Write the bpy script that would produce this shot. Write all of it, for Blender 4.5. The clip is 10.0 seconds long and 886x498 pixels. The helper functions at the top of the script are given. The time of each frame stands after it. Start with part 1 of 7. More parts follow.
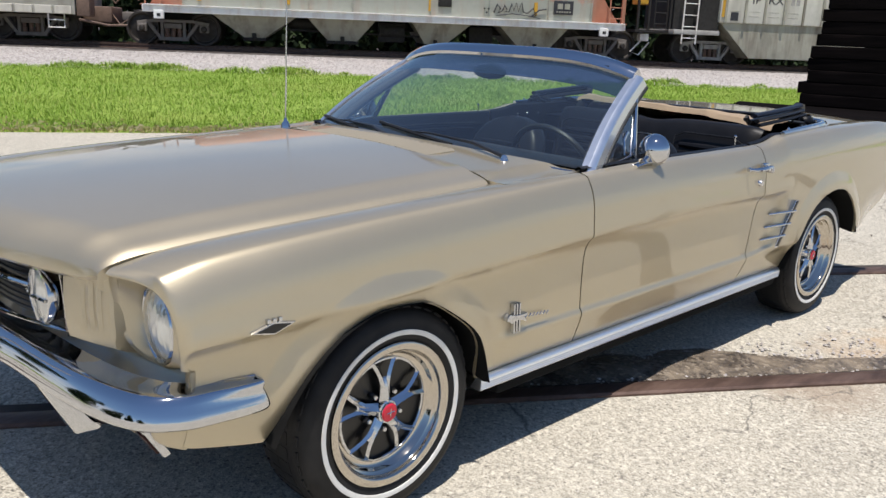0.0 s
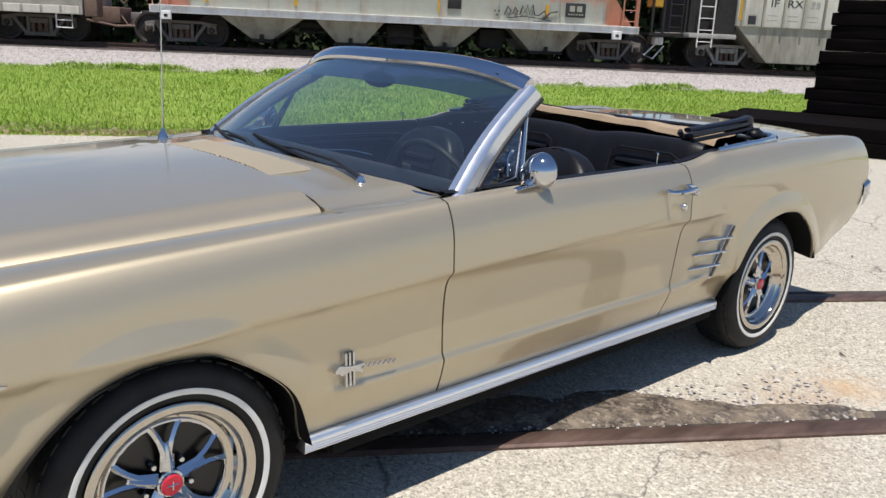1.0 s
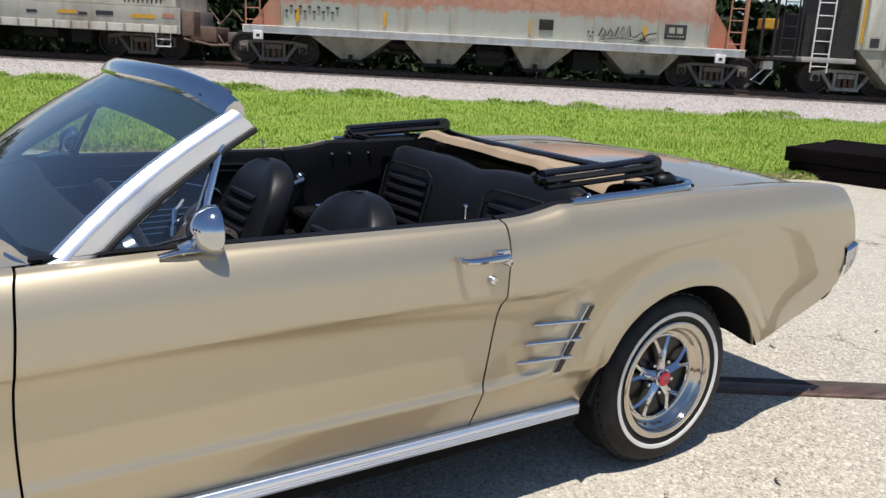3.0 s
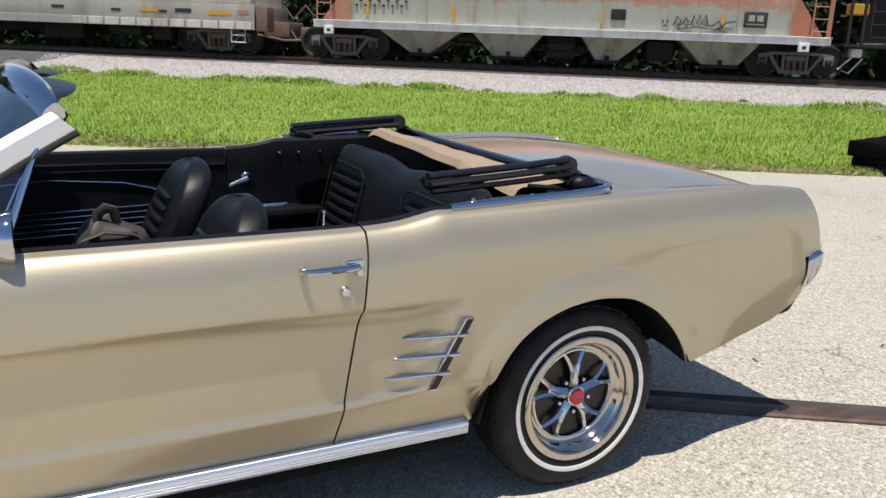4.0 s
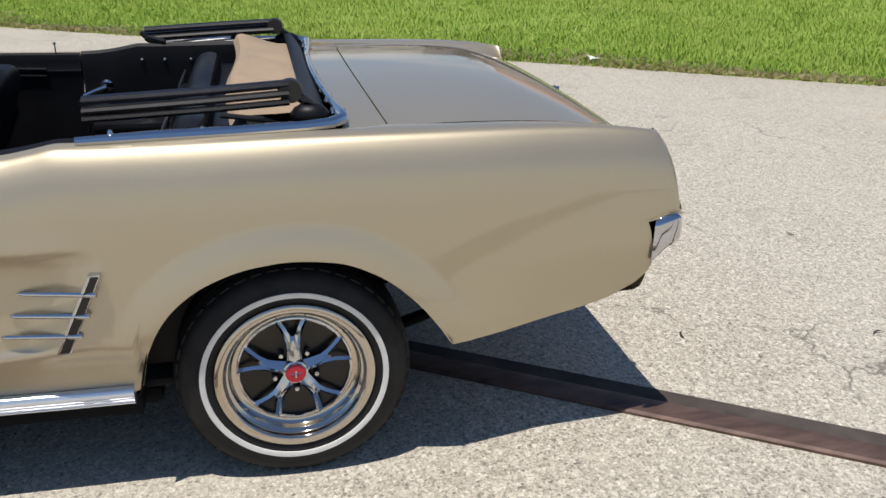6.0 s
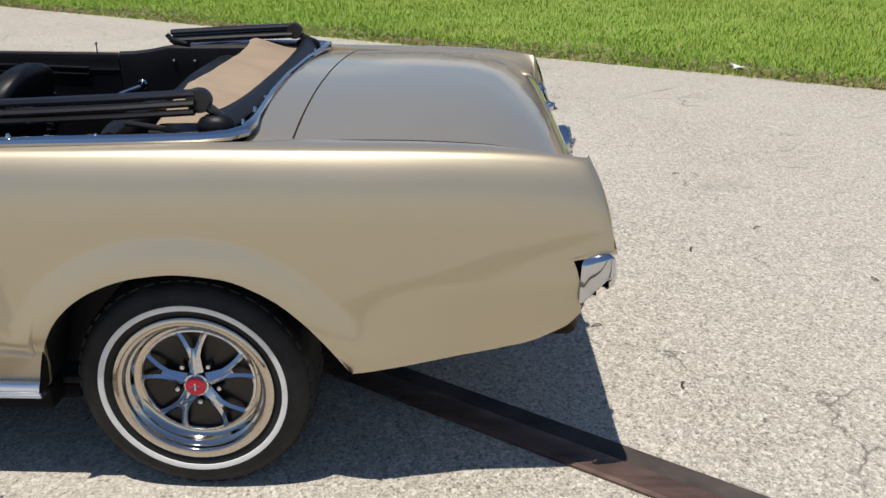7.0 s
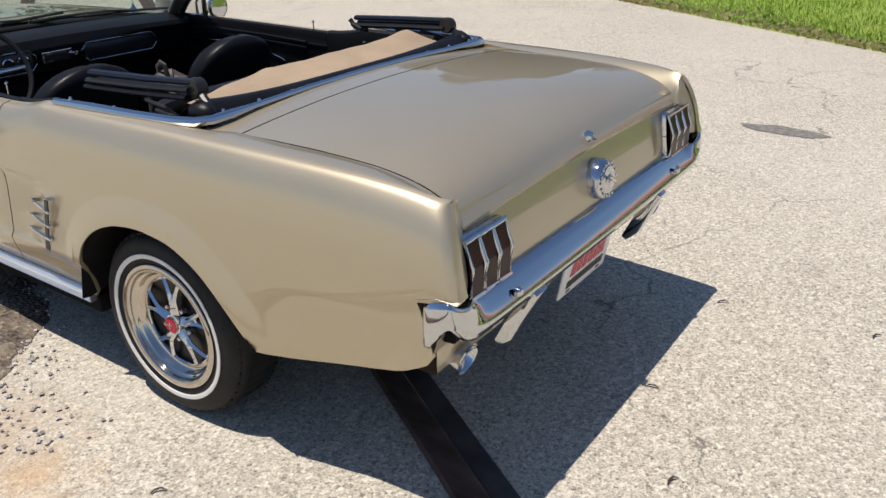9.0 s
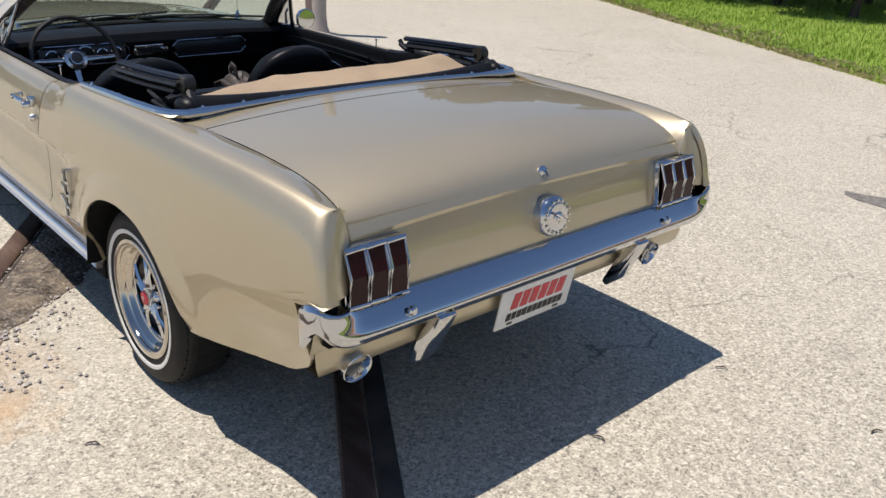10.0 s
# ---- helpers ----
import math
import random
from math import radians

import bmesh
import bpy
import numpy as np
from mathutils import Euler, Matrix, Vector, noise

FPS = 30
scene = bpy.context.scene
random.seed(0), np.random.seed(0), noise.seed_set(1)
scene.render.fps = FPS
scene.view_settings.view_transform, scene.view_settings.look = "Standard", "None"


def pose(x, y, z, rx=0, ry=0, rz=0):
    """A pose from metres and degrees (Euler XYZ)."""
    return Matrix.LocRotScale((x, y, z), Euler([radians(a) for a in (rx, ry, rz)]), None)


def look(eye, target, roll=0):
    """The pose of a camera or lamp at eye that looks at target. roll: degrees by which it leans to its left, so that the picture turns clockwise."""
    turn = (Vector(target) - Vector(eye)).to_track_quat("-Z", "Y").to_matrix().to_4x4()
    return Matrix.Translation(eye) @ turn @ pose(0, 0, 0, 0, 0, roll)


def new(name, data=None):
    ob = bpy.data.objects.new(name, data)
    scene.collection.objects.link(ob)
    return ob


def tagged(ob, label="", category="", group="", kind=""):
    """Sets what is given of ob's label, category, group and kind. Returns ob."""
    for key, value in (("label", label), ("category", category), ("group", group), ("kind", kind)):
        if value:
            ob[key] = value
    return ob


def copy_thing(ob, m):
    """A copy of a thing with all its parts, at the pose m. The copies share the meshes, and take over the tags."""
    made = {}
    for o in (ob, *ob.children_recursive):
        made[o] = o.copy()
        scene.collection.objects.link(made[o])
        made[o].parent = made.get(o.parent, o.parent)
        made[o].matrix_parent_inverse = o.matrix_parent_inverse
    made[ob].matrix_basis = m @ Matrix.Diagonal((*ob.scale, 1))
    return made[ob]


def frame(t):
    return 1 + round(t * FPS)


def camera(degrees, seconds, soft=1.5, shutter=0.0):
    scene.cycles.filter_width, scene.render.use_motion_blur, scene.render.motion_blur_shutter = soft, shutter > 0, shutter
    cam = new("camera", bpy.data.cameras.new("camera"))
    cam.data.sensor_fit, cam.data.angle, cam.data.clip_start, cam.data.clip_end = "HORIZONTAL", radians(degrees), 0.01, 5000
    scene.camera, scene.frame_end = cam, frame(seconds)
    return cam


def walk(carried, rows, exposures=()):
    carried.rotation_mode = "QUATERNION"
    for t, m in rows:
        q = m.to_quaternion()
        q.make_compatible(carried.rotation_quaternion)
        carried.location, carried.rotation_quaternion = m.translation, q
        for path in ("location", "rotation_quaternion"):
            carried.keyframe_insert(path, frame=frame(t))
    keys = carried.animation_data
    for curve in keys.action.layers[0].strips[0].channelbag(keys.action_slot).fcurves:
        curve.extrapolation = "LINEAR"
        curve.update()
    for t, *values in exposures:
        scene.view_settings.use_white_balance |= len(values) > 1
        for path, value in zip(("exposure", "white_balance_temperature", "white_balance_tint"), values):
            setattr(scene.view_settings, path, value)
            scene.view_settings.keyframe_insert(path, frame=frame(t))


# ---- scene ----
cam = camera(56.6, 10.0)
PATH = [
    (0, (-1.335, -2.372, 1.309), (0.017, -0.991, 0.796), 2.3),
    (0.5, (-1.026, -2.399, 1.312), (0.329, -1.015, 0.812), 1.7),
    (1, (-0.696, -2.459, 1.332), (0.614, -1.036, 0.821), 2.6),
    (1.5, (-0.349, -2.409, 1.348), (0.93, -0.963, 0.826), 3.9),
    (2, (-0.007, -2.459, 1.341), (1.224, -0.968, 0.831), 2.3),
    (2.5, (0.328, -2.52, 1.338), (1.477, -0.964, 0.828), 2.9),
    (2.7, (0.47, -2.502, 1.332), (1.601, -0.929, 0.837), 2.9),
    (3.8, (1.111, -2.735, 1.398), (2.039, -1.028, 0.928), 2.7),
    (4, (1.249, -2.722, 1.378), (2.152, -1.009, 0.877), 2.2),
    (4.5, (1.635, -2.68, 1.394), (2.506, -0.98, 0.802), 1.0),
    (5, (1.99, -2.745, 1.391), (2.79, -1.021, 0.769), 0.2),
    (5.5, (2.343, -2.727, 1.392), (2.969, -0.961, 0.693), 1.2),
    (6.8, (3.251, -2.689, 1.445), (3.319, -0.845, 0.674), 0.7),
    (7, (3.394, -2.632, 1.433), (3.372, -0.781, 0.676), 0.6),
    (7.5, (3.766, -2.531, 1.48), (3.427, -0.698, 0.754), -1.4),
    (8, (4.127, -2.511, 1.521), (3.481, -0.795, 0.722), -1.9),
    (8.5, (4.403, -2.326, 1.545), (3.538, -0.726, 0.714), -1.3),
    (9, (4.666, -2.163, 1.561), (3.638, -0.663, 0.729), -0.1),
    (9.5, (4.993, -2.047, 1.575), (3.747, -0.702, 0.776), 3.2),
    (10, (5.192, -1.773, 1.566), (3.846, -0.515, 0.789), 3.1),
]
walk(cam, [(t, look(eye, target, roll)) for t, eye, target, roll in PATH], [(0.0, 0.11, 6270, 10), (2.6, 0.12, 6310, 10), (4.2, 0.10, 6310, 10), (5.0, -0.02, 6310, 10), (5.5, -0.08, 6310, 10), (7.0, -0.11, 6330, 10), (8.2, 0.02, 6480, 11), (10.0, 0.02, 6480, 11)])

# ---- light ----
SUN_FROM = Vector((-0.165, -0.19, 1.0)).normalized()
world = bpy.data.worlds.new("sky")
scene.world = world
world.use_nodes = True
sky = world.node_tree.nodes.new("ShaderNodeTexSky")
sky.sky_type, sky.sun_disc = "NISHITA", False
sky.sun_elevation = math.asin(SUN_FROM.z)
sky.sun_rotation = math.atan2(SUN_FROM.x, SUN_FROM.y)
sky.air_density, sky.dust_density, sky.ozone_density = 1.0, 0.1, 2.2
back = world.node_tree.nodes["Background"]
back.inputs["Strength"].default_value = 0.095


def scattered_clouds():
    """Fair-weather clouds all round the lower sky, under a clear blue zenith."""
    t = world.node_tree
    co = t.nodes.new("ShaderNodeTexCoord")
    parts = t.nodes.new("ShaderNodeSeparateXYZ")
    t.links.new(co.outputs["Generated"], parts.inputs[0])
    up = t.nodes.new("ShaderNodeMath")
    up.operation, up.inputs[1].default_value = "MAXIMUM", 0.0
    t.links.new(parts.outputs["Z"], up.inputs[0])
    lift = t.nodes.new("ShaderNodeMath")
    lift.operation, lift.inputs[1].default_value = "ADD", 0.12
    t.links.new(up.outputs[0], lift.inputs[0])
    flat = t.nodes.new("ShaderNodeVectorMath")
    flat.operation = "DIVIDE"
    t.links.new(co.outputs["Generated"], flat.inputs[0])
    t.links.new(lift.outputs[0], flat.inputs[1])
    n = t.nodes.new("ShaderNodeTexNoise")
    n.inputs["Scale"].default_value, n.inputs["Detail"].default_value, n.inputs["Roughness"].default_value = 1.1, 6.0, 0.55
    t.links.new(flat.outputs[0], n.inputs["Vector"])
    r = t.nodes.new("ShaderNodeValToRGB")
    r.color_ramp.elements[0].position, r.color_ramp.elements[1].position = 0.44, 0.54
    t.links.new(n.outputs["Fac"], r.inputs["Fac"])
    low = t.nodes.new("ShaderNodeMapRange")
    low.inputs["From Min"].default_value, low.inputs["From Max"].default_value = 0.20, 0.10
    t.links.new(parts.outputs["Z"], low.inputs["Value"])
    both = t.nodes.new("ShaderNodeMath")
    both.operation = "MULTIPLY"
    t.links.new(r.outputs["Color"], both.inputs[0])
    t.links.new(low.outputs[0], both.inputs[1])
    m = t.nodes.new("ShaderNodeMix")
    m.data_type = "RGBA"
    t.links.new(both.outputs[0], m.inputs[0])
    deep = t.nodes.new("ShaderNodeMix")
    deep.data_type, deep.blend_type = "RGBA", "MULTIPLY"
    deep.inputs[0].default_value = 1.0
    deep.inputs[7].default_value = (0.94, 0.965, 1.02, 1)
    t.links.new(sky.outputs["Color"], deep.inputs[6])
    t.links.new(deep.outputs[2], m.inputs[6])
    m.inputs[7].default_value = (7.2, 7.2, 7.4, 1)
    t.links.new(m.outputs[2], back.inputs["Color"])


scattered_clouds()
sun = new("sun", bpy.data.lights.new("sun", "SUN"))
sun.data.energy, sun.data.angle, sun.data.color = 4.7, radians(0.55), (1.0, 0.925, 0.84)
sun.matrix_world = look(SUN_FROM * 30, (0, 0, 0))
scene.view_settings.exposure = 0.0


# ---- materials ----
class Mat:
    """A node material: Principled with object-space textures."""

    def __init__(self, name, color, rough=0.5, metal=0.0, **more):
        self.m = bpy.data.materials.new(name)
        self.m.use_nodes = True
        self.t = self.m.node_tree
        self.b = self.t.nodes["Principled BSDF"]
        self.b.inputs["Base Color"].default_value = (*color, 1)
        self.b.inputs["Roughness"].default_value = rough
        self.b.inputs["Metallic"].default_value = metal
        for key, value in more.items():
            self.b.inputs[key.replace("_", " ")].default_value = value
        self.geo = None

    def node(self, kind, **values):
        n = self.t.nodes.new(kind)
        for key, value in values.items():
            n.inputs[key.replace("_", " ")].default_value = value
        return n

    def link(self, a, b):
        self.t.links.new(a, b)

    def where(self, kind="Object"):
        if self.geo is None:
            self.geo = self.t.nodes.new("ShaderNodeTexCoord")
        return self.geo.outputs[kind]

    def noise(self, scale, detail=4.0, rough=0.55, stretch=None, kind="Object"):
        n = self.node("ShaderNodeTexNoise", Scale=scale, Detail=detail, Roughness=rough)
        if stretch:
            m = self.node("ShaderNodeMapping", Scale=stretch)
            self.link(self.where(kind), m.inputs["Vector"])
            self.link(m.outputs[0], n.inputs["Vector"])
        else:
            self.link(self.where(kind), n.inputs["Vector"])
        return n.outputs["Fac"]

    def ramp(self, fac, stops):
        r = self.node("ShaderNodeValToRGB")
        e = r.color_ramp.elements
        while len(e) < len(stops):
            e.new(0.5)
        for i, (p, c) in enumerate(stops):
            e[i].position = p
            e[i].color = (*c, 1) if not isinstance(c, (int, float)) else (c, c, c, 1)
        self.link(fac, r.inputs["Fac"])
        return r.outputs["Color"]

    def mix(self, fac, a, b, blend="MIX"):
        n = self.t.nodes.new("ShaderNodeMix")
        n.data_type, n.blend_type = "RGBA", blend
        for socket, value in ((n.inputs[0], fac), (n.inputs[6], a), (n.inputs[7], b)):
            if isinstance(value, bpy.types.NodeSocket):
                self.link(value, socket)
            elif isinstance(value, tuple):
                socket.default_value = (*value, 1)
            else:
                socket.default_value = value
        return n.outputs[2]

    def color(self, out):
        self.link(out, self.b.inputs["Base Color"])
        return self

    def rough(self, out):
        self.link(out, self.b.inputs["Roughness"])
        return self

    def bump(self, fac, strength=0.2, distance=0.01):
        n = self.node("ShaderNodeBump", Strength=strength, Distance=distance)
        self.link(fac, n.inputs["Height"])
        self.link(n.outputs[0], self.b.inputs["Normal"])
        return self


def simple(name, color, rough=0.5, metal=0.0, vary=0.12, scale=12.0, bump=0.0, bump_scale=200.0, **more):
    m = Mat(name, color, rough, metal, **more)
    lo, hi = tuple(c * (1 - vary) for c in color), tuple(min(1, c * (1 + vary)) for c in color)
    m.color(m.ramp(m.noise(scale), [(0.3, lo), (0.7, hi)]))
    if bump:
        m.bump(m.noise(bump_scale, 3), bump, 0.004)
    return m.m


def make_paint():
    """Metal-flake paint: pale flakes that flash towards the light, a deeper gold away from it, one clear coat over both."""
    coat = dict(Coat_Weight=1.0, Coat_Roughness=0.022, Coat_IOR=1.62)
    m = Mat("gold_metallic_paint", (0.62, 0.56, 0.44), 0.46, 0.92, Specular_Tint=(0.8, 0.8, 0.8, 1), **coat)
    flake = m.ramp(m.noise(2600, 1), [(0.35, 0.0), (0.65, 1.0)])
    dust = m.noise(3.0, 5)
    m.color(m.mix(flake, (0.650, 0.584, 0.436), (0.750, 0.684, 0.526)))
    m.rough(m.ramp(dust, [(0.3, 0.42), (0.8, 0.47)]))
    deep = m.node("ShaderNodeBsdfPrincipled", Metallic=0.8, Roughness=0.70, **coat)
    m.link(m.mix(m.ramp(dust, [(0.45, 0.0), (0.8, 0.10)]), m.mix(flake, (0.362, 0.288, 0.170), (0.447, 0.364, 0.225)), (0.44, 0.39, 0.31)), deep.inputs["Base Color"])
    both = m.node("ShaderNodeMixShader", Fac=0.52)
    m.link(m.b.outputs[0], both.inputs[1])
    m.link(deep.outputs[0], both.inputs[2])
    m.link(both.outputs[0], m.t.nodes["Material Output"].inputs["Surface"])
    return m.m


def make_chrome(name="chrome", rough=0.045, color=(0.58, 0.59, 0.61)):
    m = Mat(name, color, rough, 1.0)
    m.rough(m.ramp(m.noise(30, 4), [(0.4, rough), (0.75, rough + 0.05)]))
    m.bump(m.noise(9, 2), 0.02, 0.004)
    return m.m


def make_glass(name, tint, dust=0.004):
    """Thin pane: clear with a mirror sheen that grows at grazing angles."""
    m = Mat(name, tint)
    m.t.nodes.remove(m.b)
    clear = m.node("ShaderNodeBsdfTransparent")
    clear.inputs["Color"].default_value = (*tint, 1)
    shine = m.node("ShaderNodeBsdfGlossy", Roughness=0.015)
    face = m.node("ShaderNodeLayerWeight", Blend=0.5)
    power = m.node("ShaderNodeMath")
    power.operation = "POWER"
    power.inputs[1].default_value = 2.5
    m.link(face.outputs["Facing"], power.inputs[0])
    fres = m.node("ShaderNodeMapRange")
    fres.inputs["To Min"].default_value = 0.12
    m.link(power.outputs[0], fres.inputs["Value"])
    film = m.node("ShaderNodeBsdfDiffuse")
    film.inputs["Color"].default_value = (0.55, 0.55, 0.52, 1)
    haze = m.node("ShaderNodeMixShader", Fac=dust)
    both = m.node("ShaderNodeMixShader")
    m.link(fres.outputs[0], both.inputs[0])
    m.link(clear.outputs[0], haze.inputs[1])
    m.link(film.outputs[0], haze.inputs[2])
    m.link(haze.outputs[0], both.inputs[1])
    m.link(shine.outputs[0], both.inputs[2])
    m.link(both.outputs[0], m.t.nodes["Material Output"].inputs["Surface"])
    return m.m


def make_rubber():
    m = Mat("tyre_rubber", (0.022, 0.022, 0.023), 0.62, Specular_IOR_Level=0.3)
    d = m.noise(14, 5)
    m.color(m.ramp(d, [(0.35, (0.006, 0.006, 0.007)), (0.75, (0.018, 0.0175, 0.017))]))
    m.bump(m.noise(160, 3), 0.15, 0.002)
    return m.m


def make_vinyl(name="black_vinyl", color=(0.006, 0.006, 0.007), rough=0.40):
    m = Mat(name, color, rough, Specular_IOR_Level=0.22)
    m.color(m.ramp(m.noise(9, 4), [(0.3, color), (0.8, tuple(c * 1.8 for c in color))]))
    m.bump(m.noise(420, 3), 0.18, 0.002)
    return m.m


def make_canvas(name, color, rough=0.85):
    m = Mat(name, color, rough, Sheen_Weight=0.1)
    a = m.noise(6, 5)
    m.color(m.ramp(a, [(0.3, tuple(c * 0.82 for c in color)), (0.75, tuple(min(1, c * 1.1) for c in color))]))
    m.bump(m.noise(500, 3), 0.3, 0.002)
    return m.m


def make_lot():
    """Old concrete with exposed aggregate, cracks, oil and rust stains."""
    m = Mat("aggregate_concrete", (0.4, 0.38, 0.33), 0.85)
    grit = m.node("ShaderNodeTexVoronoi", Scale=85.0)
    m.link(m.where(), grit.inputs["Vector"])
    fine = m.node("ShaderNodeTexVoronoi", Scale=190.0)
    m.link(m.where(), fine.inputs["Vector"])
    stone = m.ramp(grit.outputs["Color"], [(0.10, (0.07, 0.062, 0.05)), (0.28, (0.33, 0.295, 0.232)), (0.62, (0.47, 0.425, 0.338)), (0.85, (0.80, 0.75, 0.63))])
    sand = m.ramp(fine.outputs["Color"], [(0.12, (0.11, 0.095, 0.08)), (0.5, (0.44, 0.40, 0.318)), (0.88, (0.72, 0.67, 0.55))])
    c = m.mix(0.55, stone, sand)
    patch = m.noise(0.55, 6, 0.6)
    c = m.mix(m.ramp(patch, [(0.35, 0.0), (0.7, 0.55)]), c, m.mix(0.5, c, (0.62, 0.58, 0.49)))
    dark = m.noise(1.7, 7, 0.62)
    c = m.mix(m.ramp(dark, [(0.60, 0.0), (0.80, 0.5)]), c, (0.22, 0.20, 0.17))
    speck = m.node("ShaderNodeTexVoronoi", Scale=30.0)
    m.link(m.where(), speck.inputs["Vector"])
    c = m.mix(m.ramp(speck.outputs["Distance"], [(0.10, 0.75), (0.17, 0.0)]), c, (0.12, 0.105, 0.085))
    rust = m.noise(1.1, 5, 0.6, (1, 1, 1.7))
    c = m.mix(m.ramp(rust, [(0.66, 0.0), (0.78, 0.4)]), c, (0.42, 0.27, 0.13))
    for at, reach, tone in (((2.66, -1.30, 0.0), 0.20, (0.50, 0.30, 0.13)), ((2.38, -1.22, 0.0), 0.26, (0.40, 0.29, 0.19)), ((1.9, -1.25, 0.0), 0.35, (0.30, 0.22, 0.15))):
        away = m.t.nodes.new("ShaderNodeVectorMath")
        away.operation = "DISTANCE"
        m.link(m.where(), away.inputs[0])
        away.inputs[1].default_value = at
        ragged = m.node("ShaderNodeMath")
        ragged.operation = "MULTIPLY_ADD"
        m.link(m.noise(9.0, 6, 0.65), ragged.inputs[0])
        ragged.inputs[1].default_value = 0.55
        m.link(away.outputs["Value"], ragged.inputs[2])
        c = m.mix(m.ramp(ragged.outputs[0], [(reach + 0.05, 0.55), (reach + 0.28, 0.0)]), c, tone)
    warp = m.noise(3.0, 5)
    add = m.t.nodes.new("ShaderNodeVectorMath")
    add.operation = "MULTIPLY_ADD"
    m.link(warp, add.inputs[0])
    add.inputs[1].default_value = (0.55, 0.55, 0.0)
    m.link(m.where(), add.inputs[2])
    crack = m.node("ShaderNodeTexVoronoi", Scale=0.62)
    crack.feature = "DISTANCE_TO_EDGE"
    m.link(add.outputs[0], crack.inputs["Vector"])
    gate = m.ramp(m.noise(0.9, 3), [(0.47, 0.0), (0.56, 1.0)])
    line = m.ramp(crack.outputs["Distance"], [(0.0012, 0.85), (0.0045, 0.0)])
    both = m.mix(1.0, line, gate, "MULTIPLY")
    c = m.mix(both, c, (0.10, 0.09, 0.075))
    m.color(c)
    pits = m.mix(0.5, grit.outputs["Distance"], fine.outputs["Distance"])
    m.bump(pits, 0.45, 0.004)
    return m.m


def make_grass_soil():
    m = Mat("grass_soil", (0.06, 0.12, 0.02), 0.95)
    a, b = m.noise(1.2, 6), m.noise(22, 5)
    c = m.mix(b, (0.20, 0.29, 0.038), (0.30, 0.40, 0.065))
    m.color(m.mix(m.ramp(a, [(0.58, 0.0), (0.78, 0.5)]), c, (0.26, 0.24, 0.085)))
    m.bump(b, 0.6, 0.05)
    return m.m


def make_blades():
    m = Mat("grass_blades", (0.10, 0.22, 0.03), 0.6, Specular_IOR_Level=0.2)
    info = m.node("ShaderNodeNewGeometry")
    each = m.ramp(info.outputs["Random Per Island"], [(0.0, (0.155, 0.265, 0.032)), (0.45, (0.225, 0.350, 0.045)), (0.8, (0.30, 0.415, 0.068)), (0.95, (0.36, 0.43, 0.095)), (1.0, (0.50, 0.46, 0.19))])
    mottle = m.mix(m.ramp(m.noise(0.9, 5), [(0.40, 0.0), (0.62, 0.5)]), each, (0.21, 0.335, 0.040))
    m.color(m.mix(m.ramp(m.noise(0.4, 4), [(0.50, 0.0), (0.70, 0.5)]), mottle, (0.36, 0.40, 0.095)))
    m.b.inputs["Transmission Weight"].default_value = 0.0
    return m.m


def make_ballast():
    m = Mat("ballast_stone", (0.4, 0.37, 0.35), 0.9)
    v = m.node("ShaderNodeTexVoronoi", Scale=18.0)
    m.link(m.where(), v.inputs["Vector"])
    c = m.ramp(v.outputs["Color"], [(0.1, (0.26, 0.235, 0.215)), (0.5, (0.40, 0.365, 0.335)), (0.9, (0.54, 0.50, 0.465))])
    m.color(m.mix(m.ramp(m.noise(0.5, 5), [(0.45, 0.0), (0.75, 0.3)]), c, (0.42, 0.35, 0.31)))
    m.bump(v.outputs["Distance"], 0.5, 0.02)
    return m.m


def make_stones():
    m = Mat("loose_ballast", (0.4, 0.37, 0.35), 0.9)
    info = m.node("ShaderNodeNewGeometry")
    m.color(m.ramp(info.outputs["Random Per Island"], [(0.0, (0.24, 0.215, 0.195)), (0.5, (0.42, 0.385, 0.355)), (1.0, (0.58, 0.54, 0.50))]))
    return m.m


def make_weathered(name, base, rust, amount=0.5, rough=0.6, streak=True, scale=0.8):
    """Old paint on steel: chalky, with rust runs and grime."""
    m = Mat(name, base, rough)
    a = m.noise(scale, 6, 0.62)
    b = m.noise(scale * 2.2, 6, 0.6, (1.0, 1.0, 0.16) if streak else None)
    c = m.mix(m.noise(6, 4), tuple(v * 0.85 for v in base), tuple(min(1, v * 1.12) for v in base))
    c = m.mix(m.ramp(b, [(0.48, 0.0), (0.72, amount)]), c, rust)
    c = m.mix(m.ramp(a, [(0.52, 0.0), (0.8, amount * 0.8)]), c, tuple(v * 0.35 for v in base))
    m.color(c)
    m.bump(m.noise(14, 5), 0.25, 0.01)
    return m.m


